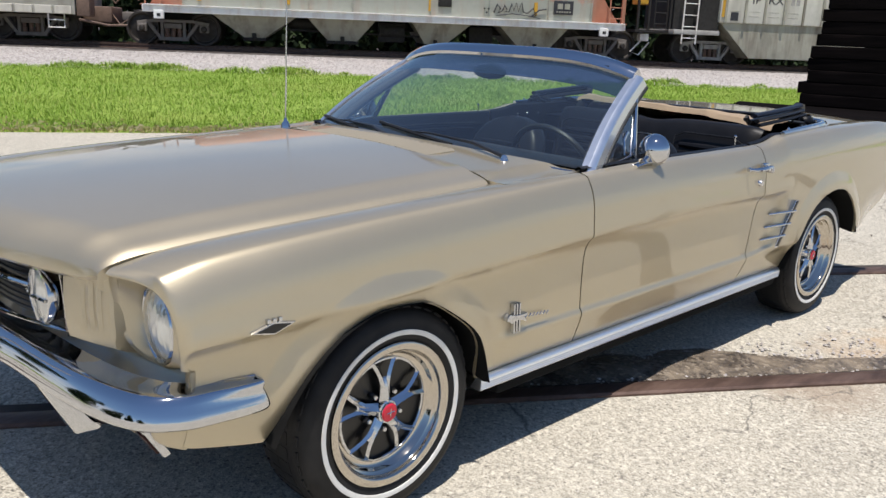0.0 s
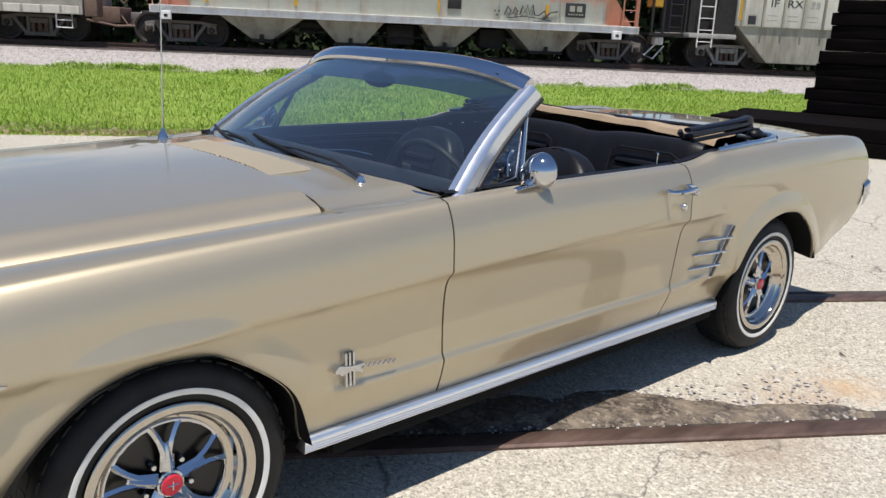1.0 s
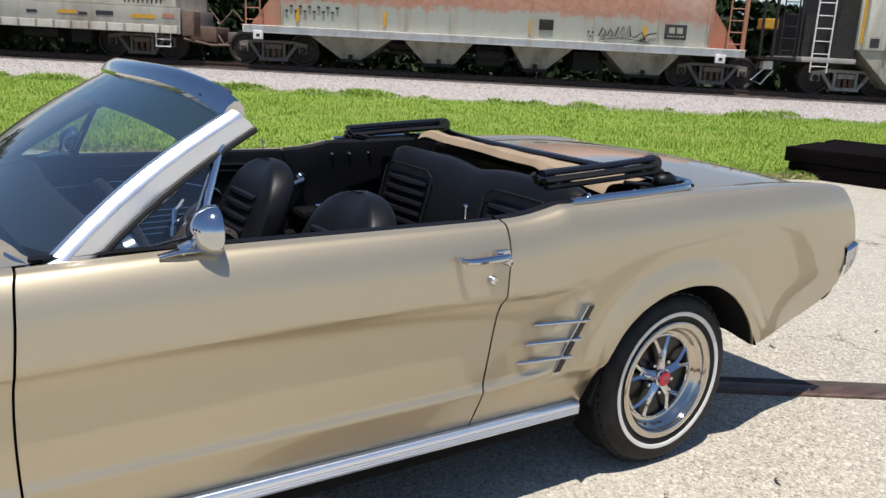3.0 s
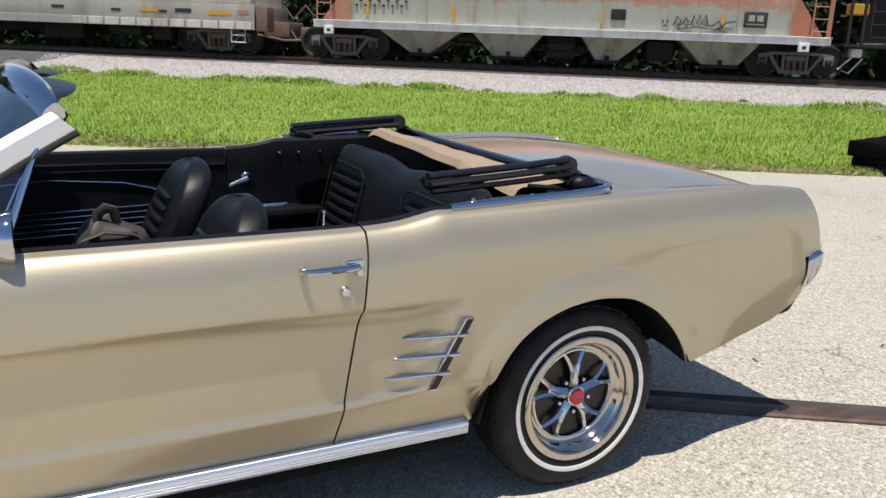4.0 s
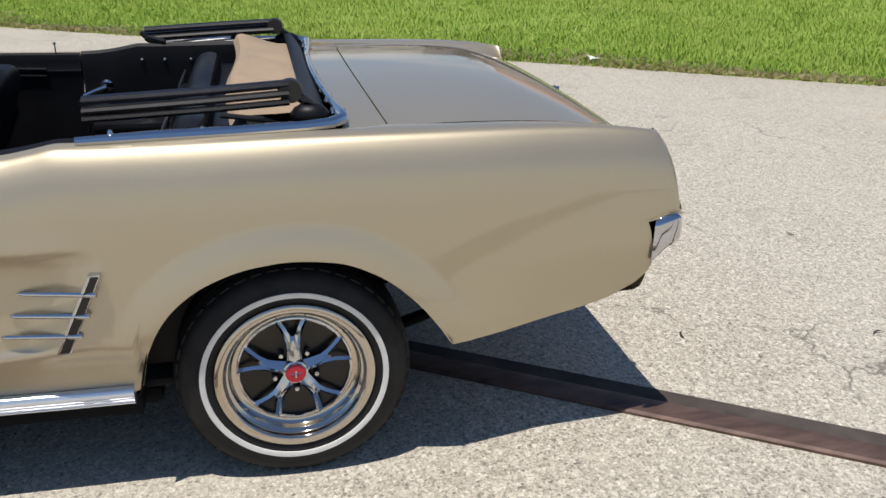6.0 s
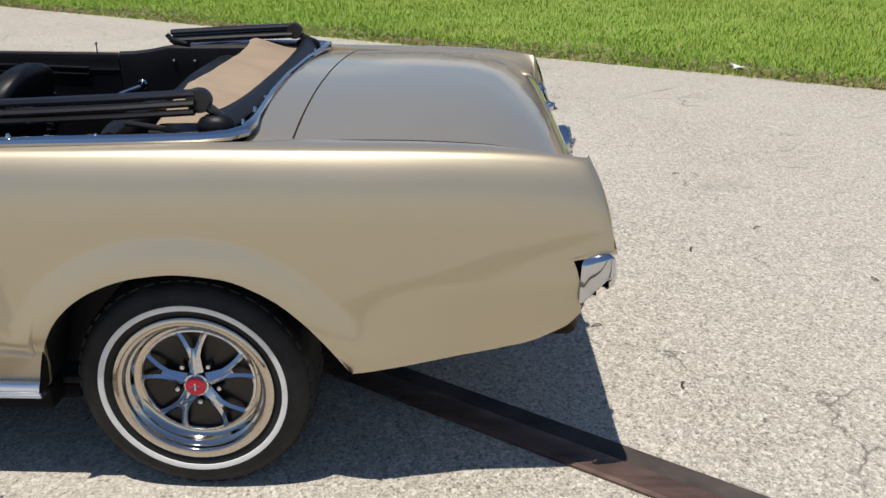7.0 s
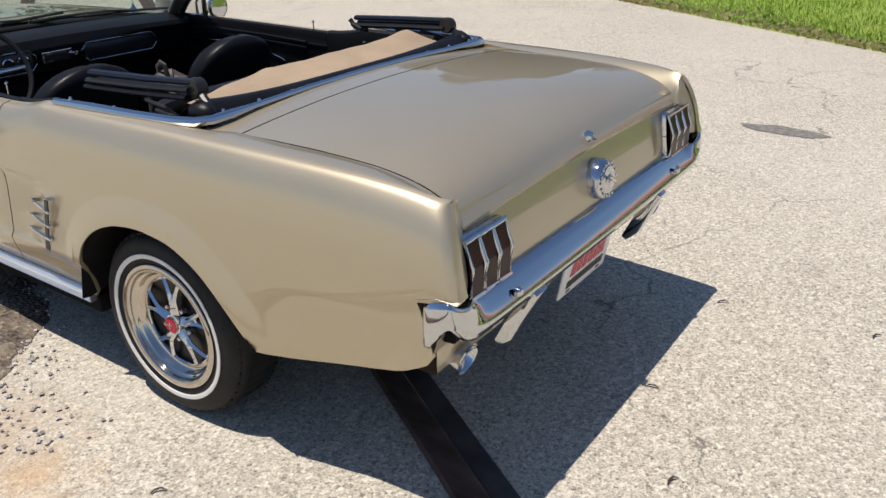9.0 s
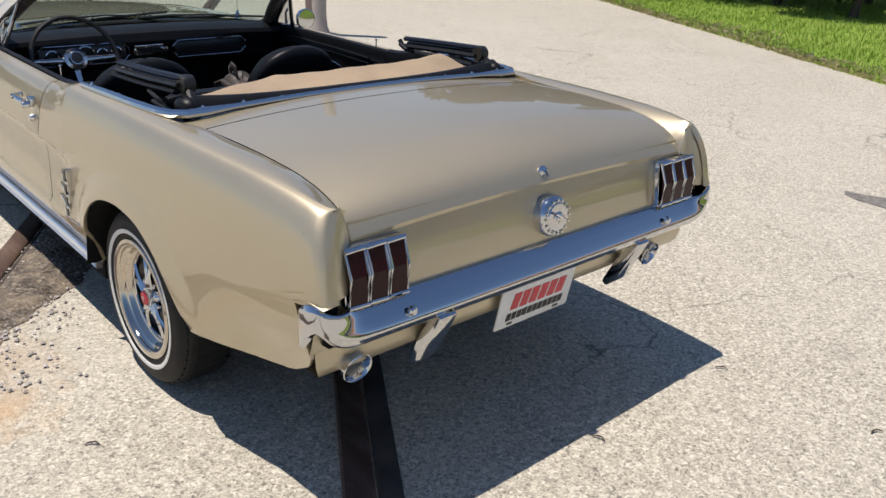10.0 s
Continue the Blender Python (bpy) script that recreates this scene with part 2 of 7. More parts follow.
def make_hopper_side():
    """Grey-green paint that gives way to scoured red rust towards the roof, with runs below."""
    m = Mat("hopper_side", (0.40, 0.40, 0.33), 0.65)
    parts = m.node("ShaderNodeSeparateXYZ")
    m.link(m.where(), parts.inputs[0])
    up = m.node("ShaderNodeMapRange", From_Min=1.2, From_Max=2.6)
    m.link(parts.outputs["Z"], up.inputs["Value"])
    broad, run, fine_ = m.noise(0.7, 6, 0.62), m.noise(2.6, 6, 0.62, (1, 1, 0.14)), m.noise(7, 6, 0.65)
    edge = m.node("ShaderNodeMath")
    edge.operation = "MULTIPLY_ADD"
    m.link(m.mix(0.42, m.mix(0.45, broad, run), fine_), edge.inputs[0])
    edge.inputs[1].default_value = 1.1
    m.link(up.outputs[0], edge.inputs[2])
    paint = m.mix(fine_, (0.345, 0.355, 0.30), (0.45, 0.45, 0.385))
    paint = m.mix(m.ramp(run, [(0.50, 0.0), (0.74, 0.5)]), paint, (0.36, 0.17, 0.10))
    rust = m.mix(m.ramp(fine_, [(0.35, 0.0), (0.7, 1.0)]), (0.40, 0.155, 0.090), (0.50, 0.27, 0.19))
    rust = m.mix(m.ramp(broad, [(0.50, 0.0), (0.70, 0.45)]), rust, (0.47, 0.43, 0.37))
    m.color(m.mix(m.ramp(edge.outputs[0], [(0.92, 0.0), (1.10, 0.9)]), paint, rust))
    m.bump(fine_, 0.25, 0.01)
    return m.m


def make_rail_rust():
    m = Mat("rusty_rail_steel", (0.16, 0.10, 0.075), 0.55, 0.35)
    a = m.noise(20, 6, 0.6, (0.25, 1, 1))
    m.color(m.ramp(a, [(0.3, (0.062, 0.037, 0.027)), (0.55, (0.125, 0.078, 0.060)), (0.8, (0.205, 0.137, 0.107))]))
    m.bump(a, 0.3, 0.004)
    return m.m


def make_wet_dirt():
    m = Mat("damp_gravelly_dirt", (0.1, 0.08, 0.06), 0.6)
    v = m.node("ShaderNodeTexVoronoi", Scale=55.0)
    m.link(m.where(), v.inputs["Vector"])
    a = m.noise(7, 6)
    c = m.ramp(v.outputs["Color"], [(0.1, (0.055, 0.044, 0.034)), (0.6, (0.12, 0.095, 0.072)), (0.95, (0.30, 0.25, 0.19))])
    m.color(m.mix(m.ramp(a, [(0.42, 0.0), (0.68, 0.75)]), c, (0.27, 0.215, 0.15)))
    m.rough(m.ramp(a, [(0.35, 0.32), (0.6, 0.85)]))
    m.bump(m.mix(0.5, v.outputs["Distance"], a), 0.9, 0.015)
    return m.m


def make_tie():
    m = Mat("creosoted_timber", (0.02, 0.016, 0.014), 1.0, Specular_IOR_Level=0.05)
    a = m.noise(5, 6, 0.6, (0.3, 3, 3))
    info = m.node("ShaderNodeObjectInfo")
    c = m.ramp(a, [(0.3, (0.002, 0.0018, 0.0018)), (0.6, (0.005, 0.004, 0.004)), (0.85, (0.018, 0.013, 0.012))])
    m.color(m.mix(m.ramp(info.outputs["Random"], [(0.0, 0.0), (1.0, 0.3)]), c, (0.011, 0.008, 0.008)))
    m.bump(a, 0.5, 0.01)
    return m.m


PAINT = make_paint()
CHROME = make_chrome()
CHROME_WARM = make_chrome("wheel_chrome", 0.05, (0.54, 0.50, 0.44))
STAINLESS = make_chrome("brushed_stainless", 0.16, (0.66, 0.66, 0.67))
BRIGHT_TRIM = make_chrome("bright_anodised_trim", 0.36, (0.90, 0.91, 0.93))
GLASS = make_glass("windshield_glass", (0.76, 0.90, 0.85), 0.013)
CLEAR = make_glass("clear_glass", (0.9, 0.92, 0.92))
RUBBER = make_rubber()
WHITE_RUBBER = simple("whitewall_rubber", (0.72, 0.71, 0.67), 0.6, vary=0.06, scale=40)
BLACK_TRIM = simple("black_rubber_trim", (0.012, 0.012, 0.012), 0.55)
SATIN_BLACK = simple("satin_black_paint", (0.014, 0.013, 0.012), 0.38, vary=0.3)
WHEEL_BLACK = simple("wheel_black_paint", (0.006, 0.006, 0.006), 0.28, vary=0.3)
UNDER = simple("underbody_black", (0.010, 0.010, 0.010), 0.9, Specular_IOR_Level=0.1)
VINYL = make_vinyl()
VINYL_BLUE = make_vinyl("black_vinyl_top", (0.009, 0.010, 0.015), 0.34)
TAN = make_canvas("tan_top_lining", (0.37, 0.27, 0.17))
BROWN = make_canvas("brown_leather", (0.052, 0.040, 0.034), 0.55)
CARPET = make_canvas("black_carpet", (0.010, 0.010, 0.011), 0.95)
RED = simple("red_enamel", (0.55, 0.018, 0.04), 0.25, vary=0.05)
WHITE = simple("white_enamel", (0.78, 0.78, 0.76), 0.35, vary=0.05)
INK = simple("black_ink", (0.012, 0.012, 0.014), 0.5)
LENS_RED = simple("red_lamp_lens", (0.024, 0.002, 0.004), 0.30, vary=0.3, scale=60, Specular_IOR_Level=0.25)
LAMP_GLASS = Mat("headlamp_glass", (0.62, 0.63, 0.60), 0.08, 0.55, Coat_Weight=1.0)
LAMP_GLASS.bump(LAMP_GLASS.noise(26, 1, 0.3, (0.2, 4.0, 1.0)), 0.35, 0.01)
LAMP_GLASS = LAMP_GLASS.m
DASH_FACE = simple("dash_face_black", (0.02, 0.02, 0.021), 0.3, bump=0.2)
LOT = make_lot()
TINT = make_glass("windshield_tint", (0.07, 0.11, 0.28), 0.008)
# Dark brown bed; the shade beneath the train is put into its colour.
DARK_BED = simple("shade_dark_bed", (0.065, 0.052, 0.044), 0.95, vary=0.45, scale=7, bump=0.6, bump_scale=14)
SOIL = make_grass_soil()
BLADES = make_blades()
BALLAST = make_ballast()
STONES = make_stones()
RAIL = make_rail_rust()
DIRT = make_wet_dirt()
TIE = make_tie()
ASPHALT = simple("worn_asphalt", (0.085, 0.083, 0.085), 0.85, vary=0.25, scale=3, bump=0.5, bump_scale=60)


# ---- mesh tools ----
def empty(name, label="", category="", group="", kind="", at=(0, 0, 0)):
    ob = new(name)
    ob.location = at
    return tagged(ob, label, category, group, kind)


def part(name, shape, material, parent=None, label="", smooth=True, sharp=35.0):
    """One mesh object from a bmesh or a (verts, faces) pair, under a thing or a part."""
    me = bpy.data.meshes.new(name)
    if isinstance(shape, bmesh.types.BMesh):
        shape.to_mesh(me)
        shape.free()
    else:
        me.from_pydata([tuple(v) for v in shape[0]], [], [tuple(f) for f in shape[1]])
    me.materials.append(material)
    if smooth:
        me.shade_smooth()
        me.set_sharp_from_angle(angle=radians(sharp))
    ob = new(name, me)
    if parent is not None:
        ob.parent = parent
    return tagged(ob, label)


def pchip(pts):
    """A smooth curve through points that overshoots nowhere."""
    x, y = np.array([p[0] for p in pts], float), np.array([p[1] for p in pts], float)
    h, dl = np.diff(x), np.diff(y) / np.diff(x)
    m = np.zeros(len(x))
    for i in range(1, len(x) - 1):
        if dl[i - 1] * dl[i] > 0:
            a, b = 2 * h[i] + h[i - 1], h[i] + 2 * h[i - 1]
            m[i] = (a + b) / (a / dl[i - 1] + b / dl[i])
    m[0], m[-1] = dl[0], dl[-1]

    def f(v):
        v = min(max(v, x[0]), x[-1])
        i = min(max(int(np.searchsorted(x, v)) - 1, 0), len(h) - 1)
        s = (v - x[i]) / h[i]
        return (y[i] * (1 + 2 * s) * (1 - s) ** 2 + m[i] * h[i] * s * (1 - s) ** 2 + y[i + 1] * s * s * (3 - 2 * s) + m[i + 1] * h[i] * s * s * (s - 1))

    return f


def ease(a, b, v):
    s = min(max((v - a) / (b - a), 0.0), 1.0)
    return s * s * (3 - 2 * s)


def sheet(rows, flip=False, closed=False):
    """Quads between rows of points of one length."""
    n = len(rows[0])
    verts = [p for r in rows for p in r]
    faces = []
    for i in range(len(rows) - 1):
        for j in range(n if closed else n - 1):
            k = (j + 1) % n
            f = (i * n + j, i * n + k, (i + 1) * n + k, (i + 1) * n + j)
            faces.append(f[::-1] if flip else f)
    return verts, faces


def join(*shapes):
    verts, faces = [], []
    for v, f in shapes:
        k = len(verts)
        verts += [tuple(p) for p in v]
        faces += [tuple(i + k for i in g) for g in f]
    return verts, faces


def moved(shape, m):
    return [tuple(m @ Vector(v)) for v in shape[0]], shape[1]


def mirrored(shape):
    return [(x, -y, z) for x, y, z in shape[0]], [f[::-1] for f in shape[1]]


def box(x0, x1, y0, y1, z0, z1, bevel=0.0):
    bm = bmesh.new()
    bmesh.ops.create_cube(bm, size=1.0, matrix=Matrix.LocRotScale(((x0 + x1) / 2, (y0 + y1) / 2, (z0 + z1) / 2), None, (abs(x1 - x0), abs(y1 - y0), abs(z1 - z0))))
    if bevel:
        bmesh.ops.bevel(bm, geom=bm.edges[:], offset=bevel, segments=2, affect="EDGES", profile=0.6)
    return data_of(bm)


def data_of(bm):
    bm.verts.index_update()
    out = [tuple(v.co) for v in bm.verts], [tuple(v.index for v in f.verts) for f in bm.faces]
    bm.free()
    return out


def lathe(profile, n=48, axis="y", at=(0, 0, 0), start=0.0, sweep=360.0):
    """Turn (radius, along) pairs round an axis; angle 0 points up (or along x for z)."""
    rows = []
    full = sweep >= 360
    for r, a in profile:
        ring = []
        for k in range(n if full else n + 1):
            g = radians(start + sweep * k / n)
            u, v = r * math.cos(g), r * math.sin(g)
            p = {"y": (v, a, u), "x": (a, v, u), "z": (u, v, a)}[axis]
            ring.append((p[0] + at[0], p[1] + at[1], p[2] + at[2]))
        rows.append(ring)
    return sheet(rows, closed=full)


def tube(path, radius, n=8, caps=True, flat=1.0, up=(0, 0, 1), closed=False):
    """A round or flattened bar along a path; radius is one number or one a point."""
    pts = [Vector(p) for p in path]
    rad = radius if isinstance(radius, (list, tuple)) else [radius] * len(pts)
    rows = []
    for i, p in enumerate(pts):
        a = pts[(i - 1) % len(pts)] if (i or closed) else p
        b = pts[(i + 1) % len(pts)] if (i < len(pts) - 1 or closed) else p
        d = (b - a).normalized()
        side = d.cross(Vector(up))
        side = side.normalized() if side.length > 1e-4 else d.orthogonal().normalized()
        top = side.cross(d).normalized()
        rows.append([tuple(p + side * math.cos(g) * rad[i] + top * math.sin(g) * rad[i] * flat) for g in (2 * math.pi * k / n for k in range(n))])
    if closed:
        rows.append(rows[0])
    v, f = sheet(rows, closed=True)
    if caps and not closed:
        f = f + [tuple(range(n))[::-1], tuple(range(len(v) - n, len(v)))]
    return v, f


def slab(outline, y0, y1, bevel=0.0):
    """An outline in (x, z) given depth from y0 to y1."""
    bm = bmesh.new()
    f = bm.faces.new([bm.verts.new((x, y0, z)) for x, z in outline])
    g = bmesh.ops.extrude_face_region(bm, geom=[f])
    bmesh.ops.translate(bm, vec=(0, y1 - y0, 0), verts=[e for e in g["geom"] if isinstance(e, bmesh.types.BMVert)])
    bmesh.ops.recalc_face_normals(bm, faces=bm.faces[:])
    if bevel:
        bmesh.ops.bevel(bm, geom=bm.edges[:], offset=bevel, segments=2, affect="EDGES", profile=0.6)
    return data_of(bm)


def ball(at, r, n=14, squash=(1, 1, 1)):
    rows = [[(at[0] + squash[0] * r * math.sin(a) * math.cos(b), at[1] + squash[1] * r * math.sin(a) * math.sin(b), at[2] + squash[2] * r * math.cos(a)) for b in (2 * math.pi * k / n for k in range(n))] for a in (math.pi * (0.02 + 0.96 * i / (n // 2)) for i in range(n // 2 + 1))]
    return sheet(rows, closed=True, flip=True)


def letters(name, text, size, m, material, parent, depth=0.002, squeeze=1.0, label=""):
    """Raised lettering as a mesh."""
    c = bpy.data.curves.new(name, "FONT")
    c.body, c.size, c.extrude, c.align_x, c.align_y, c.resolution_u = text, size, depth, "CENTER", "CENTER", 3
    tmp = bpy.data.objects.new(name, c)
    scene.collection.objects.link(tmp)
    me = bpy.data.meshes.new_from_object(tmp.evaluated_get(bpy.context.evaluated_depsgraph_get()))
    bpy.data.objects.remove(tmp)
    me.transform(m @ Matrix.Diagonal((squeeze, 1, 1, 1)))
    me.materials.clear()
    me.materials.append(material)
    ob = new(name, me)
    ob.parent = parent
    return tagged(ob, label)


# ---- ground: the lot, the grass bank and the railway bed in one sheet ----
LINE_AT, LINE_DIR = Vector((10.2, 21.0, 0)), Vector((0.815, -0.580, 0)).normalized()
LINE_OFF = Vector((-LINE_DIR.y, LINE_DIR.x, 0))


def by_line(s, w, z=0.0):
    """A place by metres along the railway, across it (away from the lot) and up."""
    p = LINE_AT + LINE_DIR * s + LINE_OFF * w
    return (p.x, p.y, z)


def lot_edge(s):
    """How far across the railway line the edge of the lot lies: y = 8.68 - 0.537 x."""
    s = min(max(s, -45.0), 45.0)
    p = LINE_AT + LINE_DIR * s
    return (8.68 - 0.537 * p.x - p.y) / (LINE_OFF.y + 0.537 * LINE_OFF.x)


def bed_z(w, edge):
    """Height of the ground across the railway."""
    if w <= edge:
        return 0.0
    return float(np.interp(w, [edge, edge + 0.5, -5.5, -1.9, -1.2, 2.8, 3.5, 8.0, 30.0], [0.0, 0.03, 0.17, 0.44, 0.46, 0.46, 0.40, 0.15, 0.05]))


def build_ground():
    ss = sorted({-1500, -600, -250, -120, -80, 80, 120, 250, 600, 1500} | {i * 1.5 for i in range(-40, 41)})
    rows, band = [], []
    for s in ss:
        e = lot_edge(s) + 0.10 * noise.noise((s * 0.9, 0.0, 0.0)) + 0.05 * noise.noise((s * 3.1, 3.0, 0.0))
        cross = [-1500, -300, -60, e - 12, e - 3, e, e + 0.03] + [e + (-5.5 - e) * k / 6 for k in range(1, 7)] + [-4.3, -3.1, -1.7, -1.2, 2.8, 3.5, 8, 30, 300, 1500]
        row = []
        for k, w in enumerate(cross):
            z = bed_z(w, e) if k != 6 else 0.012
            if 6 < k < 13:
                z += 0.03 * noise.noise((s * 0.4, w * 0.6, 1.0))
            row.append(by_line(s, w, z))
        rows.append(row)
    v, f = sheet(rows, flip=False)
    ob = part("ground", (v, f), LOT, None, "pale concrete lot running into a grass bank and a stone railway bed", smooth=False)
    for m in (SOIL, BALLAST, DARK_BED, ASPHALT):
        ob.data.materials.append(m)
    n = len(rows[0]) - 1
    # Slot 3, under and behind the train, is coloured dark to carry the shade.
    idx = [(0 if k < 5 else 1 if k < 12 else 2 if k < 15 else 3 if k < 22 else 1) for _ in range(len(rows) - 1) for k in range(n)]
    # a paved crossing over the line, past the end of the ballast
    idx = [4 if 12 <= i % n < 22 and ss[i // n] < -8.4 and ss[i // n] > -20 else m for i, m in enumerate(idx)]
    ob.data.polygons.foreach_set("material_index", idx)
    if ob.data.polygons[0].normal.z < 0:
        ob.data.flip_normals()
    return tagged(ob, kind="structure", category="ground")


build_ground()


# rails of a siding, sunk in the lot
def sunken_rail(px, py, ang, a, b):
    d = Vector((math.cos(radians(ang)), math.sin(radians(ang)), 0))
    n = Vector((-d.y, d.x, 0))
    prof = [(-0.052, -0.02), (-0.052, 0.008), (-0.044, 0.016), (-0.012, 0.019), (0.034, 0.018), (0.044, 0.011), (0.046, -0.02)]
    lip = [(0.050, -0.02), (0.050, 0.003), (0.122, 0.005), (0.130, -0.02)]
    shapes = []
    for pr in (prof, lip):
        rows = []
        for i in range(61):
            t = a + (b - a) * i / 60
            w = 0.004 * noise.noise((t * 1.3, px, 0))
            rows.append([tuple(Vector((px, py, 0)) + d * t + n * (o + w) + Vector((0, 0, z + 0.002 * noise.noise((t * 4, o * 30, py))))) for o, z in pr])
        shapes.append(sheet(rows, flip=True))
    return shapes


for px, py in ((1.46, -0.940), (3.774, -0.690)):
    head, lip = sunken_rail(px, py, -32.6, -22.0, 22.0)
    r = tagged(part("siding_rail", head, RAIL, None, "rusty steel rail sunk flush in the concrete"), category="rail", group="siding rails", kind="structure")
    part("guard_strip", lip, DARK_BED, r, "dark filled groove beside the rail")

# damp dirt and gravel washed up along the rail
rng = np.random.default_rng(4)
rows = []
d0 = Vector((math.cos(radians(-32.6)), math.sin(radians(-32.6)), 0))
n0 = Vector((-d0.y, d0.x, 0))
for i in range(61):
    t = -1.30 + 2.42 * i / 60
    wide = max(0.02, 0.27 * math.sin(math.pi * (i / 60)) ** 0.6 + 0.11 * noise.noise((t * 2.4, 1, 0)) + 0.05 * noise.noise((t * 8, 5, 0)))
    row = []
    for j in range(13):
        o = 0.05 + wide * j / 12
        h = 0.016 * math.sin(math.pi * min(1, (j + 0.6) / 12.6)) + 0.010 * noise.noise((t * 9, o * 9, 2)) * math.sin(math.pi * j / 12)
        p = Vector((1.47, -0.925, 0)) + d0 * t + n0 * o
        row.append((p.x, p.y, 0.003 + max(0, h)))
    rows.append(row)
tagged(part("dirt_patch", sheet(rows, flip=True), DIRT, None, "damp dark dirt and gravel washed up beside the rail"), category="dirt", kind="stuff")


def pebble_field(name, places, material, label, category, lo, hi, seed):
    r = np.random.default_rng(seed)
    verts, faces = [], []
    for x, y, z in places:
        k, s = len(verts), r.uniform(lo, hi)
        a = r.uniform(0, 6.28)
        ring = [(x + s * math.cos(a + g) * r.uniform(0.7, 1.1), y + s * math.sin(a + g) * r.uniform(0.7, 1.1), z + s * r.uniform(-0.1, 0.3)) for g in (0, 1.57, 3.14, 4.71)]
        verts += ring + [(x + s * r.uniform(-0.3, 0.3), y + s * r.uniform(-0.3, 0.3), z + s * r.uniform(0.5, 0.9))]
        faces += [(k + i, k + (i + 1) % 4, k + 4) for i in range(4)]
    return tagged(part(name, (verts, faces), material, None, label, smooth=False), category=category, kind="stuff")


bits = []
for _ in range(900):
    t, o = rng.uniform(-1.2, 1.1), abs(rng.normal(0.18, 0.12)) + 0.03
    p = Vector((1.47, -0.925, 0)) + d0 * t + n0 * o
    bits.append((p.x, p.y, 0.006))
pebble_field("rail_gravel", bits, STONES, "small stones in the dirt beside the rail", "gravel", 0.003, 0.012, 5)
bits = [(rng.uniform(-1, 8), rng.uniform(-1.9, 4), 0.0) for _ in range(900)]
bits += [(rng.normal(5.0, 0.9), rng.normal(0.2, 0.9), 0.0) for _ in range(250)]
pebble_field("lot_grit", bits, STONES, "scattered grit on the concrete", "gravel", 0.0015, 0.006, 6)
twig = simple("dead_leaf", (0.05, 0.035, 0.025), 0.8)
leaf_at = [(3.94, 0.125, 20), (4.16, -0.287, 80), (4.72, 2.1, 10), (3.95, 0.85, 40), (3.0, -1.13, 60), (4.9, 1.2, 30), (5.2, 0.6, 120), (4.5, 0.9, 75), (4.9, -0.4, 15)]
for x, y, a in leaf_at:
    m = Matrix.Translation((x, y, 0.004)) @ pose(0, 0, 0, 0, 0, a)
    tagged(part("dry_twig", moved(tube([(-0.022, 0, 0), (-0.008, 0.006, 0.004), (0.010, 0.004, 0.006), (0.024, -0.008, 0.002)], [0.002, 0.004, 0.0035, 0.0015], 6, flat=0.6), m), twig), "small dry twig lying on the concrete", "twig", "twigs on the lot")
paper = [[(6.10 + 0.15 * u + 0.02 * math.sin(5 * v), 5.48 + 0.10 * v - 0.03 * u, 0.05 + 0.025 * math.sin(4 * u + 2 * v) + 0.03 * v) for u in (0, 0.25, 0.5, 0.75, 1)] for v in (0, 0.33, 0.66, 1)]
tagged(part("litter", join(sheet(paper), sheet([[(x, y, z - 0.003) for x, y, z in r] for r in paper], flip=True)), WHITE, None), "crumpled white paper litter at the grass edge", "litter")
oil = simple("oil_stain", (0.18, 0.168, 0.148), 0.75, vary=0.4, scale=25)
rows = [[(3.55 + 0.28 * k * math.cos(g) * (1 + 0.3 * noise.noise((math.cos(g) * 2, math.sin(g) * 2, 0))), 3.47 + 0.10 * k * math.sin(g) * (1 + 0.3 * noise.noise((math.cos(g) * 2, 4, math.sin(g) * 2))), 0.0035) for g in (2 * math.pi * i / 40 for i in range(40))] for k in (1.0, 0.6, 0.2, 0.01)]
tagged(part("oil_stain", sheet(rows, closed=True), oil, None, "dark oil stain on the concrete", smooth=False), category="stain", kind="structure")


# ---- the convertible: x runs to its tail, y to its right side, front axle at x = 0 ----
car = empty("convertible_car", "gold two-door convertible with black interior and folded top, parked on concrete", "car")

TOP = pchip([(-0.66, 0.770), (-0.60, 0.792), (-0.50, 0.815), (-0.19, 0.838), (0.30, 0.858), (0.80, 0.876), (1.20, 0.887), (1.95, 0.889), (2.06, 0.892), (2.13, 0.898), (2.19, 0.909), (2.25, 0.920), (2.31, 0.919), (2.45, 0.921), (2.85, 0.929), (3.25, 0.930), (3.45, 0.927), (3.60, 0.918), (3.69, 0.905), (3.80, 0.880)])
BASE = pchip([(-0.70, 0.828), (-0.55, 0.850), (-0.30, 0.862), (0.20, 0.866), (0.80, 0.868), (2.00, 0.870), (2.60, 0.872), (3.10, 0.866), (3.45, 0.852), (3.65, 0.838), (3.80, 0.822)])
CREASE = pchip([(-0.66, 0.628), (-0.10, 0.650), (0.40, 0.668), (0.80, 0.682), (1.60, 0.697), (2.10, 0.690), (2.40, 0.690), (3.80, 0.69)])
CROWN = pchip([(-0.01, 0.10), (0.0, 0.075), (0.0025, 0.061), (0.008, 0.051), (0.020, 0.040), (0.045, 0.025), (0.075, 0.0135), (0.11, 0.006), (0.16, 0.001), (0.24, 0.0), (0.9, 0.0)])
ARCH_F = [(-0.385, 0.345), (-0.336, 0.433), (-0.255, 0.527), (-0.154, 0.592), (-0.046, 0.620), (0.071, 0.612), (0.201, 0.545), (0.298, 0.453), (0.344, 0.307)]
